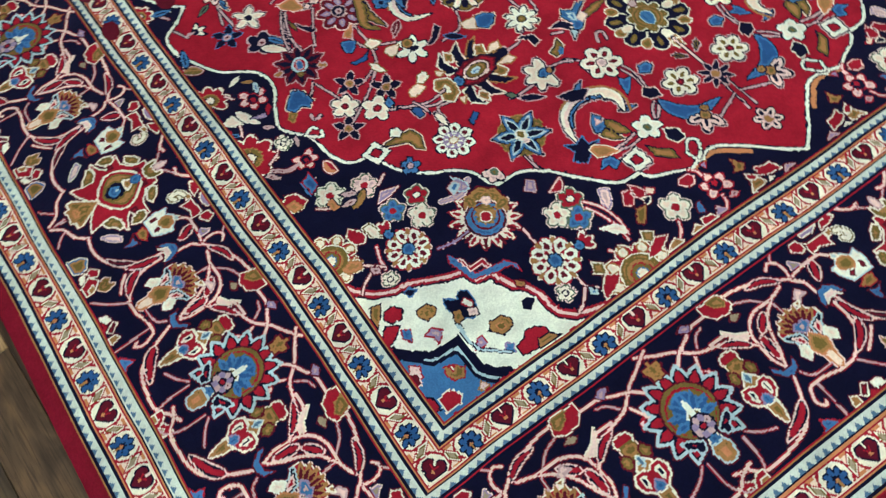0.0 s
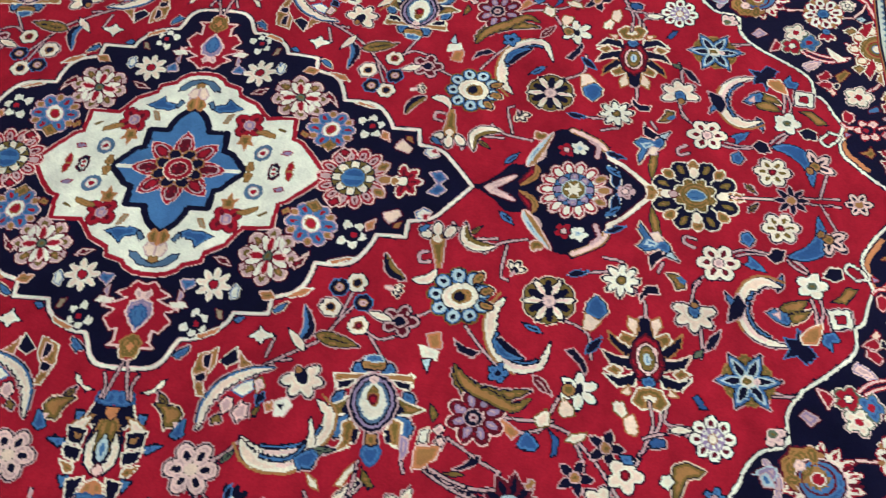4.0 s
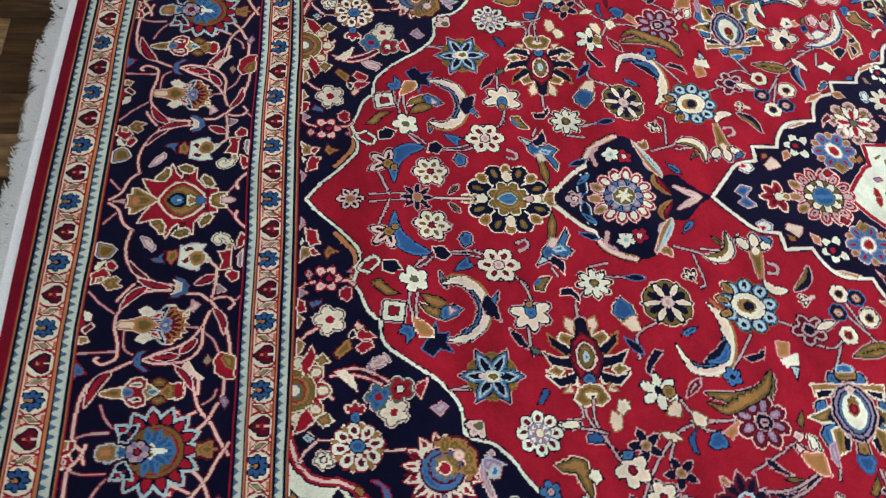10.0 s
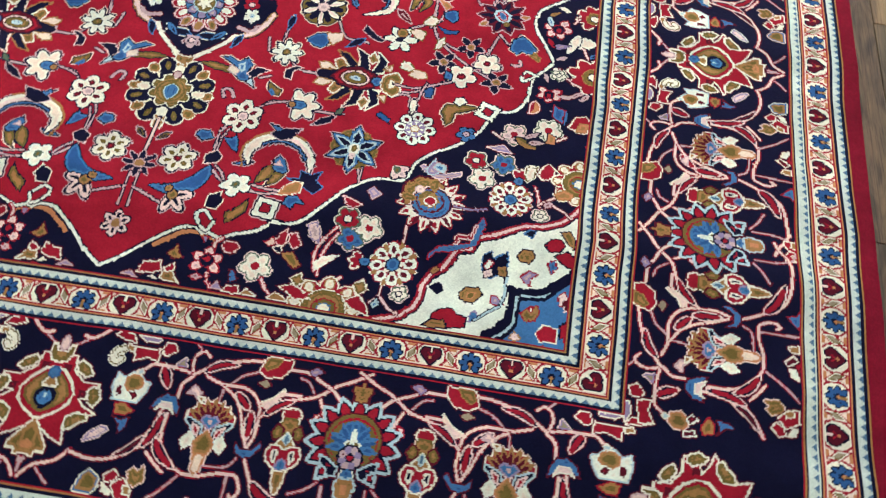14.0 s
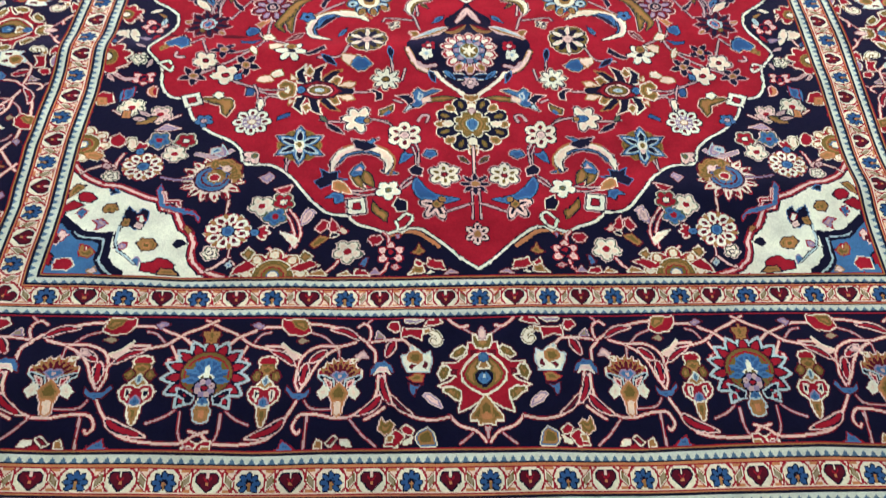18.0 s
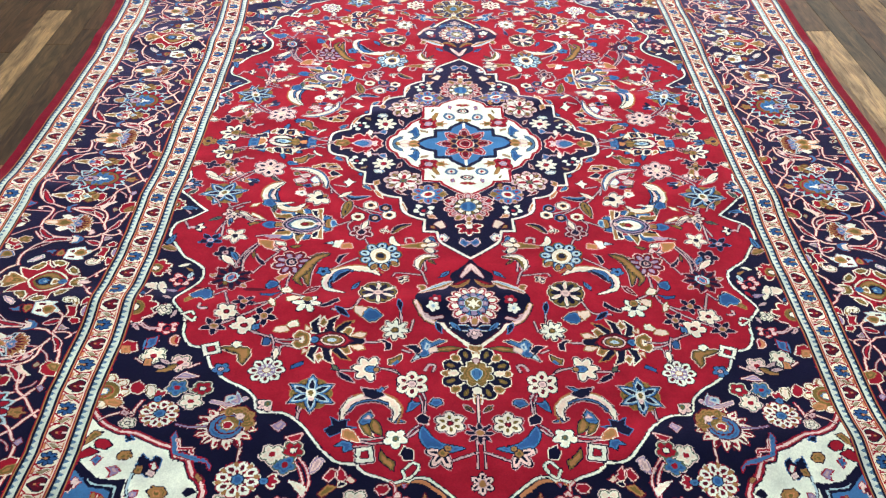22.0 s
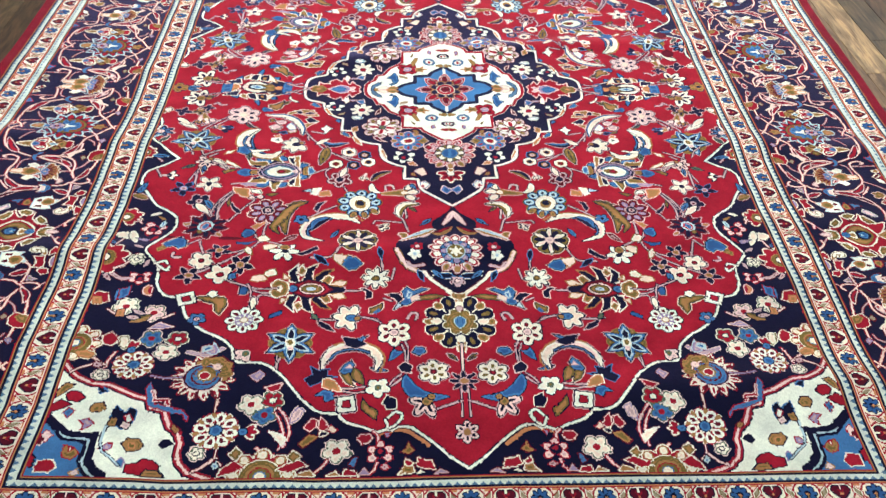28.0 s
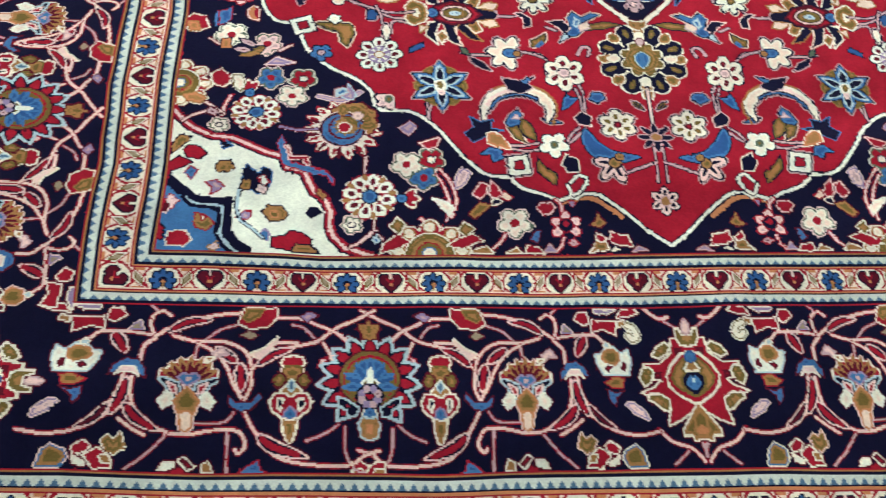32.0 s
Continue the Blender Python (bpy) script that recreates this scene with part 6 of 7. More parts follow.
patch("cornet_flower", [(0.517, 0.459), (0.481, 0.462), (0.477, 0.501), (0.498, 0.494), (0.516, 0.474)], 'orange', 'pink')
patch("cornet_flower", [(0.477, 0.465), (0.456, 0.470), (0.451, 0.481), (0.473, 0.480)], 'white', 'navy')
patch("cornet_flower", [(0.453, 0.485), (0.442, 0.498), (0.451, 0.505), (0.464, 0.496)], 'pink', 'navy')
patch("cornet_flower", [(0.473, 0.490), (0.463, 0.500), (0.470, 0.505), (0.480, 0.500)], 'pink', 'navy')
patch("leaf", [(0.411, 0.479), (0.416, 0.485), (0.429, 0.494), (0.442, 0.486), (0.431, 0.481)], 'olive', 'navy')
fan_rosette(0.428, 0.550, -72, 0.0440)
leaf([(0.342, 0.512), (0.377, 0.532), (0.398, 0.569), (0.414, 0.606), (0.397, 0.633)], 0.016, 0.006, 'olive', 'olive', 'navy', 0.3, 0)
patch("leaf", [(0.513, 0.518), (0.503, 0.535), (0.492, 0.544), (0.487, 0.558), (0.497, 0.559), (0.509, 0.543), (0.515, 0.527)], 'navy', 'rose')
patch("leaf", [(0.520, 0.502), (0.515, 0.524), (0.520, 0.537), (0.525, 0.521)], 'olive', 'navy')
vine([(0.518, 0.478), (0.538, 0.508), (0.550, 0.540), (0.555, 0.570)])
vine([(0.513, 0.484), (0.531, 0.518), (0.539, 0.552), (0.536, 0.581)])
patch("leaf", [(0.465, 0.440), (0.470, 0.450), (0.490, 0.453), (0.508, 0.442), (0.490, 0.440)], 'lilac', 'rose')
vine([(0.508, 0.444), (0.522, 0.448)])
patch("leaf", [(0.546, 0.352), (0.523, 0.365), (0.509, 0.378), (0.523, 0.376), (0.547, 0.362)], 'cream', 'tan')
patch("leaf", [(0.514, 0.387), (0.528, 0.397), (0.544, 0.408), (0.550, 0.399), (0.533, 0.387)], 'olive', 'navy')
vine([(0.509, 0.381), (0.544, 0.376), (0.577, 0.363)])
patch("orange_cornet", [(0.294, 0.466), (0.289, 0.489), (0.318, 0.493), (0.320, 0.473)], 'orange', 'rose')
patch("orange_cornet", [(0.314, 0.459), (0.319, 0.472), (0.324, 0.488), (0.338, 0.483), (0.333, 0.460)], 'white', 'cream')
patch("orange_cornet", [(0.339, 0.461), (0.336, 0.477), (0.362, 0.472)], 'sky', 'navy')
patch("navy_leaf", [(0.299, 0.509), (0.312, 0.528), (0.319, 0.552), (0.329, 0.540), (0.320, 0.517)], 'navy', 'rose')
patch("white_tulip", [(0.322, 0.182), (0.309, 0.197), (0.299, 0.201), (0.309, 0.208), (0.321, 0.230), (0.326, 0.211), (0.336, 0.203), (0.324, 0.194)], 'white', 'navy')
star_flower(0.573, 0.451, 91, 0.0314, 'cream','navy','navy',5)

# corner grounds
PLACE = SPAN
five_flower(0.664, 0.867, 84, 0.0220, 'cream','red')
five_flower(0.609, 0.886, 87, 0.0204, 'pink','red')
leaf([(0.612, 0.891), (0.633, 0.904), (0.649, 0.910)], 0.008,0.006,'tan','olive','navy')
leaf_tip(0.647, 0.898, -8, 0.0131, 'rose')
curl_flower(0.657, 0.782, 92, 0.0202)
vine([(0.675, 0.785), (0.693, 0.785), (0.717, 0.766)], 'rose','rose')
leaf_tip(0.668, 0.732, 77, 0.0178, 'cream')
leaf_tip(0.672, 0.830, 70, 0.0136, 'blue')
leaf_tip(0.687, 0.833, 85, 0.0163, 'blue')
leaf([(0.635, 0.806), (0.635, 0.823), (0.628, 0.834)], 0.008,0.008,'red','orange','pink')
half_rosette(0.718, 0.723, -167, 0.0374)
leaf([(0.732, 0.641), (0.708, 0.647), (0.687, 0.658)], 0.016,0.014,'cream','cream','navy',0.3,0.3)
leaf_tip(0.693, 0.651, 113, 0.0246, 'cream')
curl_flower(0.661, 0.618, 69, 0.0253)
leaf_tip(0.645, 0.600, -106, 0.0145, 'sky')
leaf_tip(0.669, 0.566, 26, 0.0135, 'cream')
half_rosette(0.716, 0.576, -155, 0.0263)
leaf_tip(0.671, 0.662, -20, 0.0146, 'lilac')
leaf_tip(0.674, 0.690, 148, 0.0114, 'rose')
leaf_tip(0.728, 0.672, -39, 0.0100, 'blue')
leaf_tip(0.717, 0.782, 126, 0.0129, 'rose')
leaf([(0.699, 0.512), (0.718, 0.500), (0.731, 0.496)], 0.008,0.010,'olive','tan','rose')
leaf_tip(0.715, 0.469, -106, 0.0198, 'blue')
curl([(0.692, 0.360), (0.709, 0.339), (0.726, 0.327)], 'rose')
leaf_tip(0.697, 0.339, 173, 0.0185, 'blue')
half_rosette(0.726, 0.327, 173, 0.0182)
vine([(0.676, 0.890), (0.695, 0.876)], 'pink','maroon')
vine([(0.590, 0.900), (0.572, 0.888)], 'pink','maroon')
vine([(0.710, 0.757), (0.689, 0.744), (0.672, 0.717)], 'pink','maroon')
vine([(0.719, 0.681), (0.711, 0.660)], 'pink','maroon')
vine([(0.690, 0.601), (0.699, 0.587)], 'pink','maroon')
leaf_tip(0.638, 0.883, -29, 0.0128, 'rose')
leaf_tip(0.650, 0.744, 72, 0.0112, 'rose')
leaf_tip(0.652, 0.656, 55, 0.0124, 'red')
leaf_tip(0.652, 0.581, -31, 0.0114, 'tan')
# corner grounds, along the short end
PLACE = SPAN
palmette(0.492, 1.059, 50, 0.0614)
vine([(0.330, 1.209), (0.325, 1.179), (0.333, 1.150), (0.348, 1.128)], 'pink','red')
vine([(0.337, 1.216), (0.335, 1.186), (0.343, 1.157), (0.353, 1.138)], 'pink','red')
vine([(0.346, 1.227), (0.360, 1.227), (0.374, 1.213)], 'pink','red')
vine([(0.167, 1.215), (0.167, 1.191), (0.176, 1.180)], 'pink','red')
vine([(0.167, 1.244), (0.172, 1.258), (0.180, 1.267)], 'pink','red')
vine([(0.255, 1.238), (0.263, 1.252), (0.273, 1.261)], 'pink','red')
vine([(0.457, 1.109), (0.458, 1.131), (0.456, 1.153)], 'pink','maroon')
vine([(0.527, 1.058), (0.558, 1.059), (0.581, 1.053)], 'lilac','maroon')
vine([(0.655, 0.990), (0.663, 1.011), (0.666, 1.030)], 'pink','red')
vine([(0.664, 1.027), (0.686, 1.009), (0.705, 1.000)], 'pink','maroon')
vine([(0.678, 1.019), (0.705, 1.032), (0.719, 1.045)], 'pink','maroon')
vine([(0.441, 1.218), (0.440, 1.235), (0.428, 1.248)], 'pink','maroon')
vine([(0.444, 1.237), (0.461, 1.253), (0.475, 1.260)], 'pink','maroon')
vine([(0.466, 0.982), (0.481, 0.993), (0.497, 0.998), (0.526, 0.990)], 'rose','lilac')
five_flower(0.240, 1.219, 90, 0.0233, 'cream','red')
five_flower(0.362, 1.111, 90, 0.0186, 'red','cream')
five_flower(0.373, 1.143, 90, 0.0195, 'blue','red')
five_flower(0.398, 1.121, 90, 0.0205, 'cream','red')
five_flower(0.551, 0.955, 90, 0.0177, 'red','cream')
five_flower(0.599, 0.954, 90, 0.0195, 'blue','red')
five_flower(0.566, 0.990, 90, 0.0205, 'cream','red')
rosette(0.450, 1.177, 170, 0.0391, 'white', 'maroon', 'blue', 'red')
rosette(0.618, 1.024, 170, 0.0363, 'white', 'maroon', 'blue', 'red')
bud(0.399, 1.179, 180, 0.0158, 'red','cream')
bud(0.629, 0.979, -79, 0.0158, 'red','cream')
curl_flower(0.162, 1.226, -90, 0.0251)
patch("half_flower", [(0.177, 1.194), (0.182, 1.185), (0.200, 1.185), (0.207, 1.192), (0.196, 1.205), (0.186, 1.204)], 'red', 'pink')
patch("half_flower", [(0.256, 1.169), (0.263, 1.155), (0.272, 1.147), (0.276, 1.169), (0.269, 1.181)], 'red', 'pink')
patch("half_flower", [(0.277, 1.154), (0.288, 1.150), (0.301, 1.169), (0.290, 1.178), (0.280, 1.169)], 'red', 'pink')
patch("half_flower", [(0.257, 1.181), (0.269, 1.176), (0.274, 1.190), (0.262, 1.187)], 'navy', 'cream')
patch("leaf", [(0.272, 1.188), (0.291, 1.183), (0.307, 1.204), (0.298, 1.213), (0.283, 1.200)], 'tan', 'maroon')
patch("leaf", [(0.241, 1.174), (0.254, 1.164), (0.259, 1.175), (0.248, 1.181)], 'peach', 'red')
patch("leaf", [(0.097, 1.221), (0.105, 1.212), (0.110, 1.201), (0.115, 1.217), (0.125, 1.224), (0.108, 1.230)], 'tan', 'maroon')
patch("leaf", [(0.143, 1.184), (0.156, 1.182), (0.151, 1.194)], 'lilac', 'red')
patch("leaf", [(0.202, 1.231), (0.211, 1.233), (0.220, 1.248), (0.208, 1.253)], 'blue', 'maroon')
patch("leaf", [(0.143, 1.255), (0.151, 1.246), (0.162, 1.253), (0.152, 1.260)], 'rose', 'red')
patch("leaf", [(0.180, 1.267), (0.190, 1.255), (0.200, 1.267)], 'lilac', 'rose')
patch("leaf", [(0.302, 1.133), (0.315, 1.125), (0.324, 1.142), (0.326, 1.160), (0.314, 1.154)], 'pink', 'lilac')
patch("leaf", [(0.327, 1.195), (0.338, 1.183), (0.360, 1.177), (0.346, 1.193), (0.332, 1.207)], 'cream', 'white')
patch("leaf", [(0.347, 1.069), (0.359, 1.073), (0.379, 1.081), (0.365, 1.091), (0.353, 1.086)], 'red', 'pink')
patch("leaf", [(0.383, 1.048), (0.392, 1.040), (0.407, 1.053), (0.394, 1.066)], 'lilac', 'rose')
patch("guard_bloom", [(0.059, 1.261), (0.066, 1.243), (0.082, 1.241), (0.092, 1.235), (0.095, 1.253), (0.079, 1.259)], 'red', 'cream')
patch("guard_bloom", [(0.097, 1.266), (0.101, 1.253), (0.115, 1.251), (0.122, 1.262), (0.130, 1.270)], 'tan', 'cream')
patch("guard_bloom", [(0.099, 1.248), (0.114, 1.237), (0.117, 1.248), (0.107, 1.254)], 'red', 'cream')
patch("guard_bloom", [(0.075, 1.268), (0.087, 1.259), (0.098, 1.270)], 'cream', 'navy')
patch("guard_bloom", [(0.200, 1.271), (0.207, 1.260), (0.225, 1.257), (0.229, 1.271)], 'red', 'cream')
patch("guard_bloom", [(0.229, 1.271), (0.239, 1.260), (0.256, 1.269)], 'tan', 'cream')
patch("leaf", [(0.038, 1.267), (0.050, 1.261), (0.061, 1.270)], 'lilac', 'rose')
guard_palmette(0.361, 1.272, -90, 0.0577)
patch("guard_bloom", [(0.298, 1.229), (0.313, 1.217), (0.321, 1.232), (0.310, 1.243)], 'olive', 'cream')
patch("guard_bloom", [(0.286, 1.247), (0.303, 1.238), (0.323, 1.247), (0.336, 1.259), (0.315, 1.263)], 'red', 'cream')
patch("guard_bloom", [(0.273, 1.269), (0.282, 1.258), (0.295, 1.262), (0.307, 1.271)], 'tan', 'cream')
patch("guard_bloom", [(0.396, 1.223), (0.410, 1.211), (0.419, 1.228), (0.406, 1.239)], 'olive', 'cream')
patch("guard_bloom", [(0.388, 1.252), (0.408, 1.239), (0.426, 1.255), (0.432, 1.271), (0.410, 1.265)], 'red', 'cream')
patch("leaf", [(0.430, 1.250), (0.439, 1.237), (0.445, 1.250), (0.437, 1.257)], 'sky', 'navy')
five_flower(0.472, 1.225, 80, 0.0121, 'cream','cream')
five_flower(0.669, 1.050, 80, 0.0121, 'cream','cream')
patch("bud", [(0.636, 0.968), (0.642, 0.949), (0.655, 0.949), (0.652, 0.971), (0.642, 0.982)], 'cream', 'olive')
patch("guard_bloom", [(0.661, 0.951), (0.674, 0.937), (0.686, 0.948), (0.684, 0.968), (0.667, 0.973), (0.658, 0.965)], 'red', 'cream')
guard_palmette(0.728, 0.968, 180, 0.0465)
patch("guard_bloom", [(0.689, 0.998), (0.705, 0.986), (0.722, 0.992), (0.716, 1.003), (0.697, 1.009)], 'orange', 'tan')
patch("leaf", [(0.671, 1.022), (0.685, 1.013), (0.688, 1.027), (0.675, 1.033)], 'rose', 'maroon')
patch("leaf", [(0.472, 0.985), (0.484, 0.963), (0.487, 0.985), (0.499, 0.987), (0.485, 0.996), (0.475, 0.996)], 'lilac', 'sky')
patch("zigzag_leaf", [(0.569, 1.089), (0.578, 1.071), (0.584, 1.084), (0.574, 1.126), (0.534, 1.141), (0.511, 1.144), (0.502, 1.160), (0.500, 1.150), (0.514, 1.134), (0.563, 1.122)], 'blue', 'red')
patch("zigzag_leaf", [(0.538, 1.126), (0.541, 1.109), (0.563, 1.109), (0.567, 1.089), (0.571, 1.089), (0.566, 1.117), (0.546, 1.116), (0.544, 1.126)], 'red', 'pink')
patch("leaf", [(0.507, 1.177), (0.521, 1.165), (0.525, 1.174), (0.516, 1.184)], 'tan', 'maroon')

patch("star_leaf", [(0.667, 0.834), (0.668, 0.818), (0.667, 0.807), (0.677, 0.815), (0.688, 0.817), (0.685, 0.834), (0.687, 0.848), (0.676, 0.842)], 'blue', 'red')
patch("leaf", [(0.564, 0.923), (0.577, 0.919), (0.594, 0.913), (0.609, 0.928), (0.590, 0.929)], 'lilac', 'pink')
patch("half_flower", [(0.698, 0.853), (0.706, 0.830), (0.724, 0.824), (0.737, 0.840), (0.717, 0.862)], 'red', 'cream')
patch("half_flower", [(0.709, 0.859), (0.716, 0.840), (0.733, 0.840), (0.726, 0.859)], 'orange', 'tan')
patch("leaf", [(0.481, 0.982), (0.487, 0.970), (0.504, 0.976), (0.503, 0.994)], 'sky', 'rose')
patch("leaf", [(0.662, 0.896), (0.664, 0.872), (0.678, 0.877), (0.678, 0.896)], 'orange', 'navy')
five_flower(0.671, 0.733, 80, 0.0120, 'cream','cream')

# cream corners: flowers and the blue piece
patch("navy_flower", [(0.588, 1.138), (0.602, 1.129), (0.609, 1.141), (0.626, 1.126), (0.631, 1.143), (0.623, 1.163), (0.606, 1.177), (0.594, 1.170), (0.589, 1.156)], 'navy', 'blue', CORNER)
patch("navy_flower", [(0.599, 1.144), (0.608, 1.148), (0.600, 1.163), (0.592, 1.156)], 'white', 'red', CORNER)
patch("navy_flower", [(0.613, 1.153), (0.628, 1.151), (0.633, 1.170), (0.618, 1.170)], 'tan', 'navy', CORNER)
patch("navy_flower", [(0.592, 1.165), (0.606, 1.158), (0.610, 1.170), (0.596, 1.177)], 'pink', 'navy', CORNER)
patch("tan_flower", [(0.641, 1.132), (0.649, 1.119), (0.664, 1.118), (0.671, 1.128), (0.663, 1.141), (0.648, 1.139)], 'tan', 'navy', CORNER)
patch("tan_flower", [(0.654, 1.129), (0.661, 1.129), (0.658, 1.136)], 'olive', '', CORNER)
patch("tan_flower", [(0.562, 1.208), (0.571, 1.196), (0.591, 1.194), (0.599, 1.205), (0.586, 1.222), (0.567, 1.219)], 'tan', 'navy', CORNER)
patch("tan_flower", [(0.575, 1.206), (0.588, 1.203), (0.584, 1.215), (0.575, 1.215)], 'olive', 'orange', CORNER)
patch("leaf", [(0.652, 1.165), (0.664, 1.153), (0.680, 1.156), (0.669, 1.167), (0.671, 1.179), (0.660, 1.172)], 'lilac', 'red', CORNER)
patch("leaf", [(0.613, 1.203), (0.622, 1.205), (0.634, 1.217), (0.622, 1.219), (0.612, 1.217)], 'lilac', 'red', CORNER)
patch("leaf", [(0.692, 1.136), (0.703, 1.129), (0.708, 1.141), (0.699, 1.153)], 'blue', 'red', CORNER)
patch("leaf", [(0.584, 1.240), (0.593, 1.233), (0.599, 1.246), (0.587, 1.253)], 'blue', 'lilac', CORNER)
patch("navy_bud", [(0.512, 1.205), (0.522, 1.196), (0.534, 1.196), (0.540, 1.208), (0.530, 1.217), (0.521, 1.212)], 'navy', 'white', CORNER)
patch("navy_bud", [(0.647, 1.091), (0.657, 1.081), (0.666, 1.084), (0.662, 1.097)], 'navy', 'blue', CORNER)
patch("guard_bloom", [(0.682, 1.106), (0.693, 1.092), (0.709, 1.091), (0.715, 1.101), (0.708, 1.114), (0.692, 1.116)], 'red', 'navy', CORNER)
patch("guard_bloom", [(0.700, 1.122), (0.719, 1.111), (0.735, 1.126), (0.734, 1.141), (0.714, 1.133)], 'red', 'navy', CORNER)
patch("guard_bloom", [(0.705, 1.076), (0.720, 1.071), (0.730, 1.088), (0.729, 1.107), (0.718, 1.096)], 'tan', 'navy', CORNER)
patch("guard_bloom", [(0.528, 1.249), (0.541, 1.239), (0.558, 1.235), (0.566, 1.245), (0.582, 1.246), (0.581, 1.264), (0.550, 1.269), (0.531, 1.262)], 'red', 'navy', CORNER)
patch("guard_bloom", [(0.516, 1.271), (0.529, 1.258), (0.549, 1.256), (0.556, 1.269)], 'tan', 'navy', CORNER)
line(smooth([(0.737, 1.141), (0.708, 1.170), (0.687, 1.186), (0.655, 1.189), (0.644, 1.187)], 5), [(0.0062, "navy")], CORNER)
line(np.array([(0.644, 1.187), (0.644, 1.215), (0.642, 1.240), (0.629, 1.258), (0.613, 1.269)]), [(0.0062, "navy")], CORNER)
line(np.array([(0.632, 1.170), (0.633, 1.201), (0.627, 1.220), (0.607, 1.235), (0.593, 1.249)]), [(0.0032, "navy"), (0.0018, "sky")], CORNER)
patch("diamond_flower", [(0.660, 1.228), (0.671, 1.215), (0.686, 1.210), (0.690, 1.222), (0.684, 1.235), (0.669, 1.240)], 'tan', 'red', CORNER)
patch("diamond_flower", [(0.672, 1.217), (0.680, 1.214), (0.677, 1.224)], 'cream', 'red', CORNER)
patch("corner_blossom", [(0.713, 1.189), (0.724, 1.177), (0.732, 1.194), (0.734, 1.210), (0.718, 1.203)], 'pink', 'red', CORNER)
patch("corner_blossom", [(0.720, 1.194), (0.735, 1.186), (0.736, 1.206), (0.725, 1.212)], 'maroon', 'pink', CORNER)
patch("corner_blossom", [(0.687, 1.256), (0.696, 1.240), (0.719, 1.242), (0.719, 1.265), (0.696, 1.267)], 'red', 'cream', CORNER)
patch("corner_blossom", [(0.723, 1.237), (0.736, 1.224), (0.738, 1.249), (0.724, 1.258)], 'red', 'navy', CORNER)
patch("corner_blossom", [(0.648, 1.269), (0.655, 1.258), (0.666, 1.267), (0.659, 1.273)], 'pink', 'tan', CORNER)

# medallion: the navy ring
PLACE = MED
lotus_rosette(0.0, 0.312, 90, 0.0614)
fan_flower(0.0, 0.405, 90, 0.0320, 'red','cream','cream',5)
patch("leaf", [(0.020, 0.448), (0.000, 0.464), (0.012, 0.478), (0.025, 0.466)], 'blue', 'lilac')
medal_rosette(0.174, 0.194, 84, 0.0484)
daisy(0.231, 0.108, 83, 0.0316)
p = Pen("six_petal_flower", 0.107, 0.258, 30, 0.0421)
p.petals(6, 0.62, 0.36, 0.27, "blue", "lilac")
p.petals(6, 0.86, 0.16, 0.14, "tan", "rose", math.pi / 6)
p.petals(6, 0.72, 0.16, 0.08, "red")
p.disc(0, 0, 0.40, "white", "rose", 0.34)
p.disc(0, 0, 0.22, "red", "tan", 0.18)
curl_flower(0.303, 0.090, 60, 0.0253)
curl_flower(0.117, 0.326, 78, 0.0295)
patch("leaf", [(0.137, 0.214), (0.153, 0.209), (0.167, 0.216), (0.154, 0.224)], 'white', 'rose')
patch("leaf", [(0.184, 0.236), (0.173, 0.254), (0.162, 0.263), (0.186, 0.254), (0.195, 0.242)], 'maroon', 'pink')
patch("leaf", [(0.239, 0.192), (0.237, 0.209), (0.249, 0.217), (0.251, 0.198)], 'tan', 'orange')
patch("leaf", [(0.093, 0.349), (0.082, 0.366), (0.102, 0.364), (0.108, 0.352)], 'orange', 'pink')
patch("half_flower", [(0.069, 0.377), (0.060, 0.403), (0.072, 0.409), (0.090, 0.390), (0.081, 0.381)], 'peach', 'rose')
patch("leaf", [(0.090, 0.396), (0.083, 0.411), (0.099, 0.407), (0.100, 0.397)], 'tan', 'maroon')
patch("half_flower", [(0.064, 0.433), (0.054, 0.444), (0.061, 0.459), (0.076, 0.451), (0.076, 0.437)], 'white', 'blue')
patch("half_flower", [(0.068, 0.442), (0.063, 0.458), (0.078, 0.451)], 'red', 'pink')
patch("leaf", [(0.087, 0.203), (0.079, 0.216), (0.091, 0.221), (0.097, 0.208)], 'tan', 'maroon')
patch("leaf", [(0.067, 0.243), (0.057, 0.258), (0.072, 0.271), (0.083, 0.258)], 'tan', 'olive')
patch("leaf", [(0.055, 0.273), (0.040, 0.293), (0.057, 0.301), (0.067, 0.286)], 'maroon', 'pink')
patch("leaf", [(0.229, 0.054), (0.226, 0.074), (0.235, 0.077), (0.246, 0.063)], 'blue', 'lilac')
patch("leaf", [(0.247, 0.057), (0.258, 0.064), (0.268, 0.056)], 'lilac', 'rose')
patch("leaf", [(0.240, 0.140), (0.227, 0.146), (0.233, 0.154), (0.250, 0.152), (0.253, 0.143)], 'white', 'blue')
patch("leaf", [(0.274, 0.120), (0.277, 0.132), (0.295, 0.137), (0.292, 0.127)], 'grey', 'maroon')
patch("leaf", [(0.180, 0.100), (0.180, 0.120), (0.193, 0.131), (0.191, 0.114)], 'maroon', 'pink')
patch("leaf", [(0.190, 0.145), (0.184, 0.154), (0.197, 0.157), (0.203, 0.148)], 'rose', 'maroon')
patch("leaf", [(0.271, 0.046), (0.268, 0.066), (0.276, 0.073), (0.283, 0.052)], 'white', 'cream')
patch("serrated_leaf", [(0.160, 0.346), (0.165, 0.333), (0.178, 0.304), (0.172, 0.297), (0.162, 0.325)], 'orange', 'white')
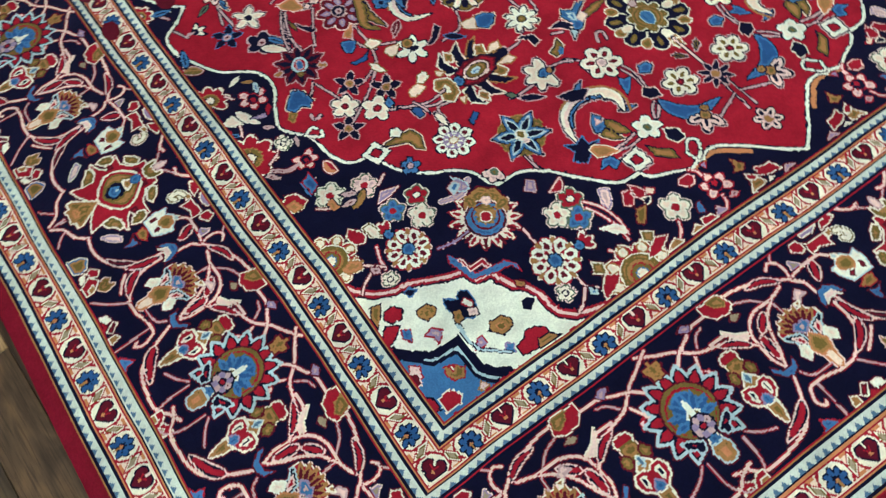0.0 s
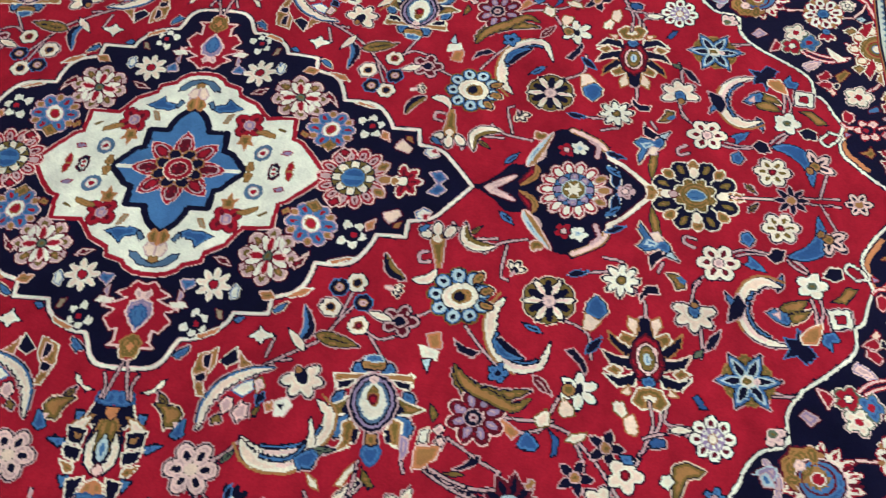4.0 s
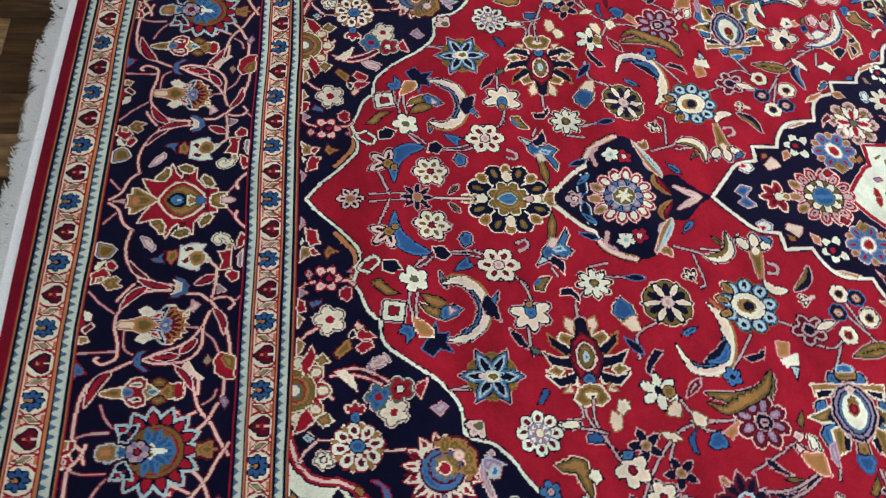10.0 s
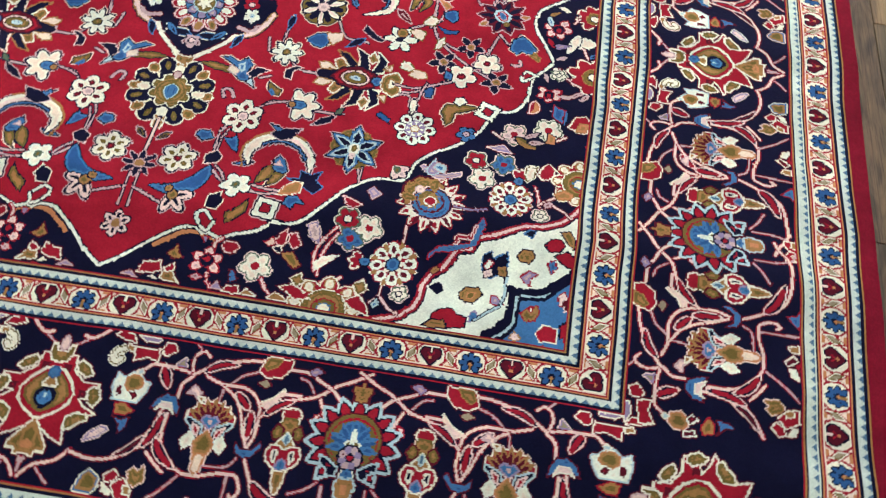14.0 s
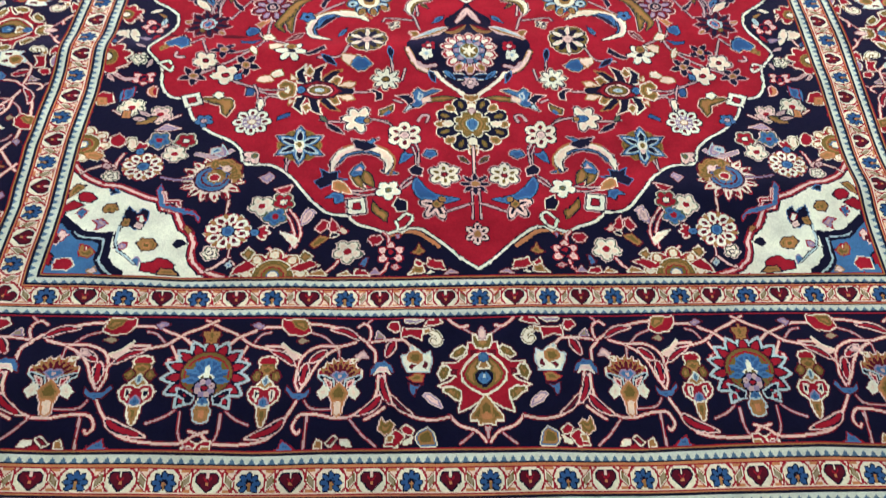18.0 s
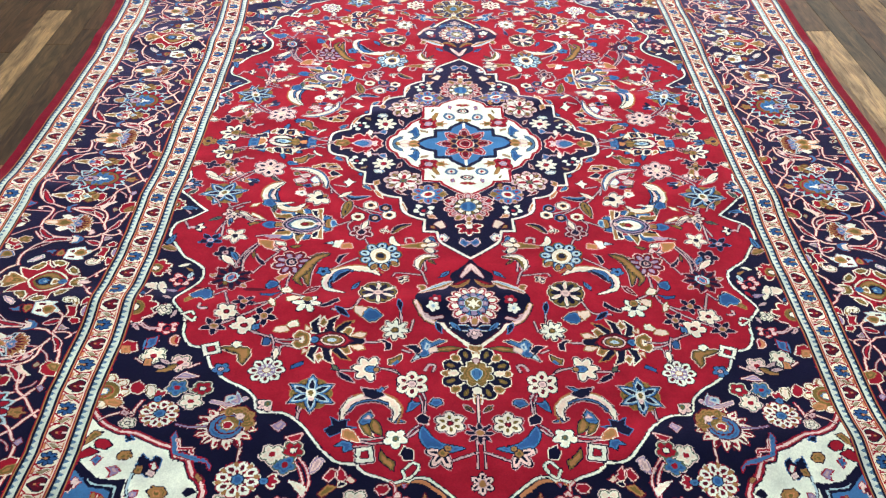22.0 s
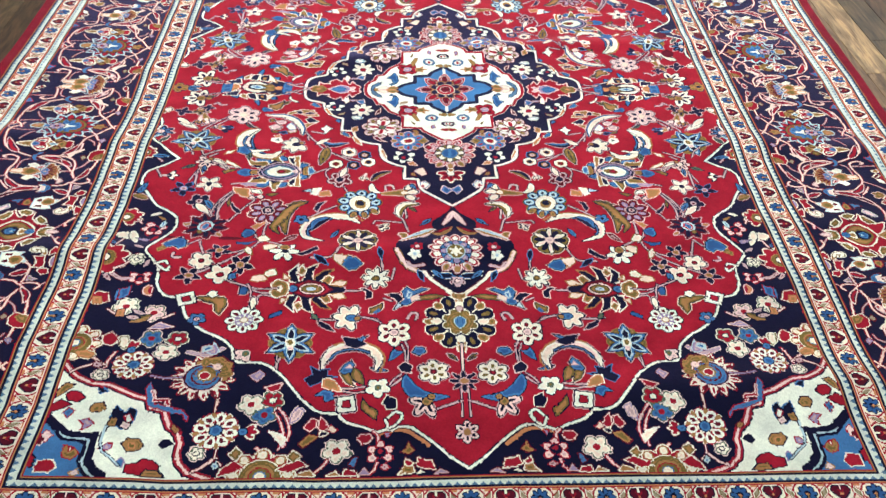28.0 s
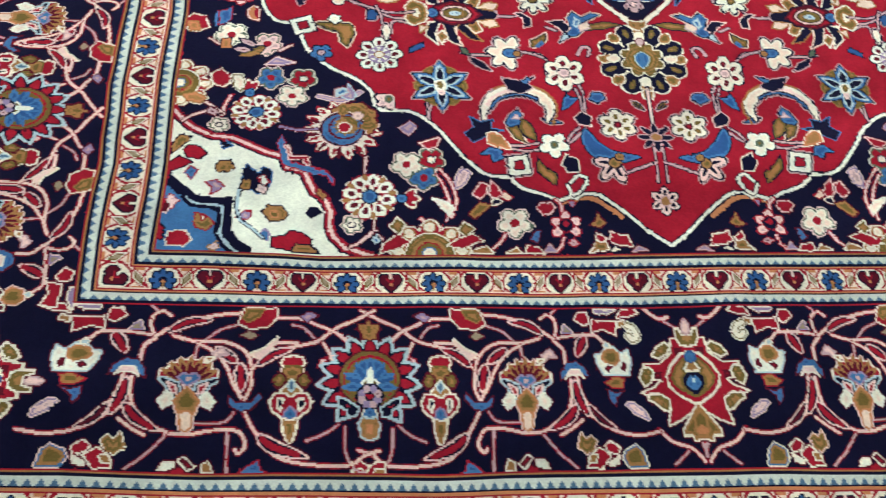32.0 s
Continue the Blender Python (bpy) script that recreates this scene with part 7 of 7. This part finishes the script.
patch("serrated_leaf", [(0.224, 0.279), (0.227, 0.261), (0.245, 0.237), (0.247, 0.246), (0.238, 0.268)], 'orange', 'white')
patch("serrated_leaf", [(0.303, 0.141), (0.312, 0.125), (0.324, 0.098), (0.331, 0.104), (0.318, 0.130)], 'orange', 'white')
PLACE = FIELD
for pts in ([(0.097, 0.442), (0.087, 0.451), (0.085, 0.463), (0.102, 0.453), (0.103, 0.443)], [(0.272, 0.217), (0.264, 0.225), (0.256, 0.241), (0.272, 0.234), (0.278, 0.222)], [(0.292, 0.153), (0.285, 0.161), (0.287, 0.174), (0.299, 0.162)], [(0.360, 0.069), (0.351, 0.077), (0.342, 0.094), (0.356, 0.091), (0.366, 0.079)]):
    patch("leaf", pts, 'blue', 'navy')
PLACE = MED
p = Pen("palmette", 0.297, 0.001, 0, 0.056, 1.5)
p.poly([(-0.98, 0.00), (-1.09, 0.26), (-0.87, 0.45), (-0.68, 0.75), (-0.53, 0.42), (-0.34, 0.83), (-0.23, 1.06), (-0.15, 0.68), (0.15, 0.94), (0.49, 0.68), (0.42, 0.49), (0.83, 0.49), (0.98, 0.64), (0.98, 0.23), (1.32, 0.15), (1.36, 0.00)], "red", "pink")
p.poly([(-0.75, 0.00), (-0.91, 0.19), (-0.68, 0.30), (-0.42, 0.08), (-0.38, 0.00)], "pink", "red")
p.poly([(-0.53, 0.00), (-0.42, 0.30), (-0.08, 0.38), (0.26, 0.19), (0.49, 0.00)], "lilac", "pink")
p.poly([(-0.34, 0.00), (-0.23, 0.15), (-0.04, 0.23), (0.23, 0.11), (0.34, 0.00)], "blue", "azure")
p.poly([(0.60, 0.00), (0.68, 0.15), (0.83, 0.30), (1.25, 0.19), (1.28, 0.00)], "olive", "tan")
p.poly([(0.83, 0.00), (0.98, 0.11), (1.17, 0.00)], "orange")

# medallion: the cream heart
PLACE = MED
four_flower(0.106, 0.107, 83, 0.0274)
patch("star_bud", [(0.063, 0.090), (0.063, 0.100), (0.049, 0.106), (0.063, 0.110), (0.061, 0.120), (0.072, 0.113), (0.082, 0.115), (0.082, 0.097), (0.073, 0.095)], 'tan', 'orange')
patch("leaf", [(0.089, 0.123), (0.079, 0.148), (0.076, 0.159), (0.085, 0.159), (0.095, 0.140), (0.096, 0.126)], 'tan', 'olive')
patch("leaf", [(0.095, 0.161), (0.087, 0.175), (0.092, 0.180), (0.100, 0.164)], 'olive', '')
p = Pen("ring_flower", 0.043, 0.143, 30, 0.0200)
p.disc(0, 0, 0.95, "steel", "", 0.85)
p.disc(0.0, 0, 0.5, "white", "rose", 0.4)
p.disc(0.0, 0, 0.28, "red", "")
patch("tan_leaf", [(0.007, 0.118), (0.000, 0.124), (0.005, 0.134), (0.022, 0.129), (0.022, 0.121)], 'tan', 'olive')
patch("heart_flower", [(0.000, 0.161), (0.000, 0.168), (0.000, 0.180), (0.008, 0.183), (0.018, 0.174), (0.016, 0.164)], 'navy', 'maroon')
patch("heart_flower", [(0.001, 0.165), (0.000, 0.174), (0.006, 0.177), (0.011, 0.168)], 'red', 'white')
patch("heart_flower", [(0.001, 0.194), (0.000, 0.203), (0.007, 0.208), (0.023, 0.202), (0.015, 0.195)], 'red', 'tan')
patch("leaf", [(0.038, 0.178), (0.035, 0.194), (0.044, 0.198), (0.047, 0.184)], 'lilac', 'red')
patch("blue_leaf", [(0.139, 0.031), (0.132, 0.046), (0.134, 0.073), (0.142, 0.092), (0.152, 0.076), (0.166, 0.063), (0.152, 0.058), (0.148, 0.039)], 'blue', 'navy')
patch("blue_leaf", [(0.153, 0.022), (0.139, 0.031), (0.141, 0.038), (0.159, 0.031)], 'steel', 'navy')
patch("leaf", [(0.109, 0.058), (0.107, 0.066), (0.129, 0.076), (0.127, 0.066)], 'grey', 'tan')
patch("cup_flower", [(0.140, 0.001), (0.133, 0.009), (0.146, 0.019), (0.162, 0.012), (0.165, 0.001)], 'tan', 'orange')
patch("cup_flower", [(0.167, 0.001), (0.160, 0.014), (0.171, 0.020), (0.186, 0.012), (0.189, 0.000)], 'peach', 'rose')
patch("cup_flower", [(0.189, 0.000), (0.186, 0.006), (0.197, 0.009), (0.200, 0.000)], 'tan', 'olive')
patch("blue_curl", [(0.193, 0.016), (0.182, 0.027), (0.179, 0.041), (0.190, 0.039), (0.204, 0.025), (0.208, 0.006), (0.207, 0.000), (0.202, 0.000)], 'steel', 'navy')

# pendant
PLACE = PEND
lotus_rosette(0.003, 0.699, 92, 0.0569)
five_flower(0.003, 0.788, 94, 0.0182, 'rose','pink')
five_flower(0.087, 0.686, 76, 0.0161, 'red','pink')
five_flower(0.093, 0.710, 80, 0.0155, 'white','sky')
leaf([(0.000, 0.547), (0.010, 0.570), (0.026, 0.598)], 0.005,0.005,'pink','pink','rose')
leaf([(0.005, 0.604), (0.033, 0.630), (0.059, 0.626)], 0.01,0.012,'tan','maroon','navy')
leaf_tip(0.028, 0.771, -4, 0.0192, 'navy')
vine([(0.075, 0.739), (0.098, 0.743), (0.112, 0.730)], 'rose','rose')
leaf_tip(0.070, 0.642, 33, 0.0138, 'rose')
leaf_tip(0.043, 0.767, 133, 0.0168, 'blue')
PLACE = FIELD
leaf([(0.048, 0.616), (0.078, 0.634), (0.125, 0.663)], 0.008,0.009,'tan','sky','pink')
leaf([(0.120, 0.652), (0.117, 0.638), (0.129, 0.633)], 0.008,0.008,'tan','tan','pink')
leaf_tip(0.081, 0.771, 112, 0.0147, 'navy')

# fine outlines: every motif on a dark ground is edged in pale or red knots
dark = np.isin(own, [SPAN, MAIN, MED, PEND]) & (ink == INK["navy"])
light = np.isin(ink, [INK[d] for d in ("cream", "white", "pink", "sky", "rose")])
grown_ink, grown_own = ink.copy(), own.copy()
pale = np.array([INK["cream"], INK["pink"], INK["pink"]], np.int16)
for dr, dc in ((1, 0), (-1, 0), (0, 1), (0, -1)):
    near_ink, near_own, near_light = np.roll(ink, (dr, dc), (0, 1)), np.roll(own, (dr, dc), (0, 1)), np.roll(light, (dr, dc), (0, 1))
    hit_on = dark & ~np.isin(near_own, [0, SPAN, MAIN, MED, PEND, FIELD, INNER, OUTER, CORNER, TRIM, STAR]) & (near_ink != INK["navy"])
    hit_on &= ~np.isin(near_ink, [INK["red"], INK["maroon"]])
    grown_ink[hit_on] = np.where(near_light, INK["maroon"], pale[near_own % 3])[hit_on]
    grown_own[hit_on] = near_own[hit_on]
# on the red field every second dark motif has a pale edge
thin = [i for i, o in enumerate(OWNERS, 1) if o[0] in ("vine", "stem", "curl")]
red_ground = (own == FIELD) & (ink == INK["red"])
for dr, dc in ((1, 0), (-1, 0), (0, 1), (0, -1)):
    near_ink, near_own = np.roll(ink, (dr, dc), (0, 1)), np.roll(own, (dr, dc), (0, 1))
    hit_on = red_ground & ~np.isin(near_own, [0, SPAN, MAIN, MED, PEND, FIELD, INNER, OUTER, CORNER, TRIM, STAR]) & np.isin(near_ink, [INK["navy"], INK["maroon"]]) & (near_own % 2 == 0) & ~np.isin(near_own, thin)
    grown_ink[hit_on], grown_own[hit_on] = np.where(near_own % 3 == 0, INK["peach"], INK["rose"])[hit_on], near_own[hit_on]
ink, own = grown_ink, grown_own

# broad petals and leaves carry a core in a second dye
core = {"cream": "peach", "white": "cream", "blue": "azure", "olive": "tan", "tan": "olive", "pink": "rose", "rose": "maroon", "sky": "blue", "maroon": "red", "lilac": "rose", "green": "olive", "orange": "tan"}
grounds = [0, EDGE, OUTER, MAIN, INNER, SPAN, FIELD, MED, PEND, CORNER, TRIM, STAR] + [i for i, o in enumerate(OWNERS, 1) if o[0] == "flower_head"]
both = own.astype(np.int64) * 64 + ink
deep = np.ones(ink.shape, bool)
for _ in range(2):
    inner = deep.copy()
    for dr, dc in ((1, 0), (-1, 0), (0, 1), (0, -1)):
        inner &= np.roll(deep, (dr, dc), (0, 1)) & (np.roll(both, (dr, dc), (0, 1)) == both)
    deep = inner
deep &= ~np.isin(own, grounds)
swap = np.arange(len(DYE_NAMES) + 1)
for a, b in core.items():
    swap[INK[a]] = INK[b]
ink = np.where(deep, swap[ink], ink)

# ---- knots into meshes ----
full_ink = np.block([[ink[::-1, ::-1], ink[::-1]], [ink[:, ::-1], ink]])
quarter = np.zeros((NV, NU), np.int32)
ids = [np.zeros(len(OWNERS) + 1, np.int32) for _ in range(4)]
PIECES = [None]
for k, (name, parent, axis, label) in enumerate(OWNERS, 1):
    seen = {}
    for q, (su, sv) in enumerate(((-1, -1), (1, -1), (-1, 1), (1, 1))):
        key = (su if "u" not in axis else 0, sv if "v" not in axis else 0)
        if key not in seen:
            PIECES.append((name, parent, label, q, k))
            seen[key] = len(PIECES) - 1
        ids[q][k] = seen[key]
full_own = np.block([[ids[0][own][::-1, ::-1], ids[1][own][::-1]], [ids[2][own][:, ::-1], ids[3][own]]])


def slow_noise(shape, step, rng):
    """Smooth noise from -1 to 1 over a grid, with the given wave length in knots."""
    n0, n1 = shape[0] // step + 3, shape[1] // step + 3
    coarse = rng.random((n0, n1)) * 2 - 1
    y, x = np.arange(shape[0]) / step, np.arange(shape[1]) / step
    y0, x0 = y.astype(int), x.astype(int)
    fy, fx = (y - y0)[:, None], (x - x0)[None]
    a, b = coarse[y0][:, x0], coarse[y0][:, x0 + 1]
    c, d = coarse[y0 + 1][:, x0], coarse[y0 + 1][:, x0 + 1]
    return (a * (1 - fx) + b * fx) * (1 - fy) + (c * (1 - fx) + d * fx) * fy


# the weaver's hand: no two repeats come out alike, edges step unevenly
hand = np.random.default_rng(11)
rr, cc = np.indices(full_ink.shape)
calm = np.where(((UU < U_OUT) & (VV < V_OUT) & ~((UU < U_IN) & (VV < V_IN))) | (UU > U_O1) | (VV > V_O1), 0.0, np.where(own == MED, 0.4, np.where((UU > U_OUT) | (VV > V_OUT), 0.6, 0.85)))
calm = np.block([[calm[::-1, ::-1], calm[::-1]], [calm[:, ::-1], calm]])
shift_c = calm * (0.55 * slow_noise(full_ink.shape, 2, hand) + 0.7 * slow_noise(full_ink.shape, 8, hand))
shift_r = calm * (0.45 * slow_noise(full_ink.shape, 2, hand) + 0.6 * slow_noise(full_ink.shape, 8, hand))
rr = np.clip(np.rint(rr + shift_r).astype(int), 0, full_ink.shape[0] - 1)
cc = np.clip(np.rint(cc + shift_c).astype(int), 0, full_ink.shape[1] - 1)
full_ink, full_own = full_ink[rr, cc], full_own[rr, cc]


def rise(x, y):
    """Low swells, and the ridges left by the folds in which the rug was stored."""
    z = 0.003 * np.sin(2.1 * y + 0.4 * x) * np.sin(1.3 * x + 0.5) + 0.001 * np.sin(9.0 * y + 1.5 * np.sin(2 * x)) + 0.0008 * np.sin(11 * x + 2 * np.sin(3 * y))
    for at, lean, wide, high in ((-1.62, 0.02, 0.05, 0.005), (-1.18, -0.05, 0.06, 0.005), (-0.72, 0.04, 0.05, 0.006), (-0.30, -0.03, 0.06, 0.004), (0.22, 0.05, 0.05, 0.005), (0.74, -0.04, 0.06, 0.004), (1.25, 0.03, 0.06, 0.005)):
        z = z + 2.3 * high * np.exp(-(((y - at - lean * x - 0.03 * np.sin(3.1 * x + at)) / wide) ** 2)) * (0.55 + 0.45 * np.sin(2.3 * x + 5 * at))
    for at, wide, high in ((-0.62, 0.05, 0.004), (0.12, 0.06, 0.003), (0.80, 0.05, 0.005)):
        z = z + 2.0 * high * np.exp(-(((x - at - 0.04 * np.sin(2.2 * y)) / wide) ** 2)) * (0.5 + 0.5 * np.sin(1.9 * y + 9 * at))
    return z


rows_, cols_ = full_ink.shape
# slow wander of rows and columns, less towards the edges
wander = [slow_noise((rows_ + 1, cols_ + 1), 70, hand) * 2.0 * CELL + slow_noise((rows_ + 1, cols_ + 1), 23, hand) * 0.5 * CELL for _ in range(2)]
ease = np.clip(np.minimum(np.minimum(np.arange(rows_ + 1), rows_ - np.arange(rows_ + 1))[:, None] - 12, np.minimum(np.arange(cols_ + 1), cols_ - np.arange(cols_ + 1))[None] - 12) / 60, 0, 1)
wander = [w * ease for w in wander]
code = full_own.astype(np.int64) * 32 + full_ink
start = np.ones(code.shape, bool)
start[:, 1:] = code[:, 1:] != code[:, :-1]
start[:, ::6] = True
r0, c0 = np.nonzero(start)
flat = r0 * cols_ + c0
stop = np.append(flat[1:], rows_ * cols_)
c1 = c0 + (stop - flat)
value = code[r0, c0]
keep = value % 32 > 0
r0, c0, c1, value = r0[keep], c0[keep], c1[keep], value[keep]
order = np.argsort(value // 32, kind="stable")
r0, c0, c1, value = r0[order], c0[order], c1[order], value[order]
wob = np.random.default_rng(5)


def placed(c, r):
    u, v = (c - NU) * CELL + wander[0][r, c], (r - NV) * CELL + wander[1][r, c]
    x, y = spread(u, v)
    return x, y, rise(x, y)


rug = tagged(new("persian_rug"), "red and navy floral wool rug on a wood floor", "rug")
made = {}
piece_of, first = np.unique(value // 32, return_index=True)
bounds = dict(zip(piece_of.tolist(), zip(first, np.append(first[1:], len(value)))))


def knotted(i):
    name, parent, label, q, k = PIECES[i]
    mesh = bpy.data.meshes.new(name)
    if i in bounds:
        a, b = bounds[i]
        n = b - a
        co = np.empty((n, 4, 3), np.float32)
        for j, (c, r) in enumerate(((c0, r0), (c1, r0), (c1, r0 + 1), (c0, r0 + 1))):
            co[:, j, 0], co[:, j, 1], co[:, j, 2] = placed(c[a:b], r[a:b])
        mesh.vertices.add(4 * n)
        mesh.vertices.foreach_set("co", co.ravel())
        mesh.loops.add(4 * n)
        mesh.loops.foreach_set("vertex_index", np.arange(4 * n, dtype=np.int32))
        mesh.polygons.add(n)
        mesh.polygons.foreach_set("loop_start", np.arange(0, 4 * n, 4, dtype=np.int32))
        dyes, which = np.unique(value[a:b] % 32, return_inverse=True)
        for d in dyes:
            mesh.materials.append(WOOL[d - 1])
        mesh.polygons.foreach_set("material_index", which.astype(np.int32))
        mesh.update()
    ob = new(name, mesh)
    ob.parent = made[ids[q][parent]] if parent else rug
    made[i] = ob
    if label:
        tagged(ob, label)


for i in range(1, len(PIECES)):
    if i in bounds:
        knotted(i)

# the woven back under the pile
bm = bmesh.new()
GX, GY = 40, 60
grid = [[bm.verts.new((*(float(w) for w in spread(np.float64((2 * i / GX - 1) * U_END), np.float64((2 * j / GY - 1) * V_END))), 0)) for i in range(GX + 1)] for j in range(GY + 1)]
for row in grid:
    for vert in row:
        vert.co.z = float(rise(vert.co.x, vert.co.y)) - 0.002
for j in range(GY):
    for i in range(GX):
        bm.faces.new((grid[j][i], grid[j][i + 1], grid[j + 1][i + 1], grid[j + 1][i]))
skin = bmesh.ops.extrude_face_region(bm, geom=list(bm.faces))
for el in skin["geom"]:
    if isinstance(el, bmesh.types.BMVert):
        el.co.z = FLOOR_Z
bmesh.ops.recalc_face_normals(bm, faces=list(bm.faces))
part("backing", bm, WOOL[INK["maroon"] - 1], rug, "dark red woven back and edge")


# cotton fringe along both ends
frand = random.Random(8)


def fringe(sign, length):
    """Thousands of fine cotton ends, with the woven web that they come out of."""
    bm = bmesh.new()
    count = 7000
    tuft = [(frand.gauss(0, 0.6), frand.gauss(0, 0.8), frand.uniform(0.75, 1.2)) for _ in range(400)]
    edge = []
    for i in range(121):
        u = (i / 60 - 1) * (U_END - 0.004)
        for k, out in enumerate((-0.0005, 0.019)):
            x, y = spread(np.float64(u), np.float64(sign * (V_END + out)))
            edge.append(bm.verts.new((float(x), float(y), float(rise(x, y)) - 0.0015 - 0.003 * k)))
    for i in range(120):
        bm.faces.new((edge[2 * i], edge[2 * i + 2], edge[2 * i + 3], edge[2 * i + 1]))
    for i in range(count):
        u = (2 * (i + frand.random()) / count - 1) * (U_END - 0.006)
        x, y = spread(np.float64(u), np.float64(sign * (V_END + 0.014)))
        w, ln = frand.uniform(0.0009, 0.0016), length * frand.uniform(0.72, 1.15) * (1 + 0.12 * math.sin(u * 23) * math.sin(u * 7 + 1))
        clump = tuft[int((u + 2) * 90)]
        lean, bend = 0.3 * clump[0] + frand.gauss(0, 0.14), 0.5 * clump[1] + frand.gauss(0, 0.25)
        ln *= clump[2]
        z0 = frand.uniform(0.0, 0.006)
        ring0 = None
        for k in range(5):
            t = k / 4
            cx, cy = float(x) + ln * (lean * t + bend * t * t), float(y) + sign * ln * t
            z = max(float(rise(x, y)) - 0.001 - 0.009 * t ** 0.8 + z0, FLOOR_Z + 0.0015 + z0)
            ww = w * (1 - 0.4 * t * t)
            ring1 = [bm.verts.new((cx - ww, cy, z)), bm.verts.new((cx, cy, z + ww * 0.25)), bm.verts.new((cx + ww, cy, z))]
            if ring0:
                for q in range(2):
                    bm.faces.new((ring0[q], ring0[q + 1], ring1[q + 1], ring1[q]))
            ring0 = ring1
    bmesh.ops.recalc_face_normals(bm, faces=list(bm.faces))
    tagged(part("fringe", bm, COTTON, rug, "off-white cotton fringe, slightly ragged"), kind="stuff")


FRINGE = 0.034
fringe(-1, FRINGE)
fringe(1, FRINGE)
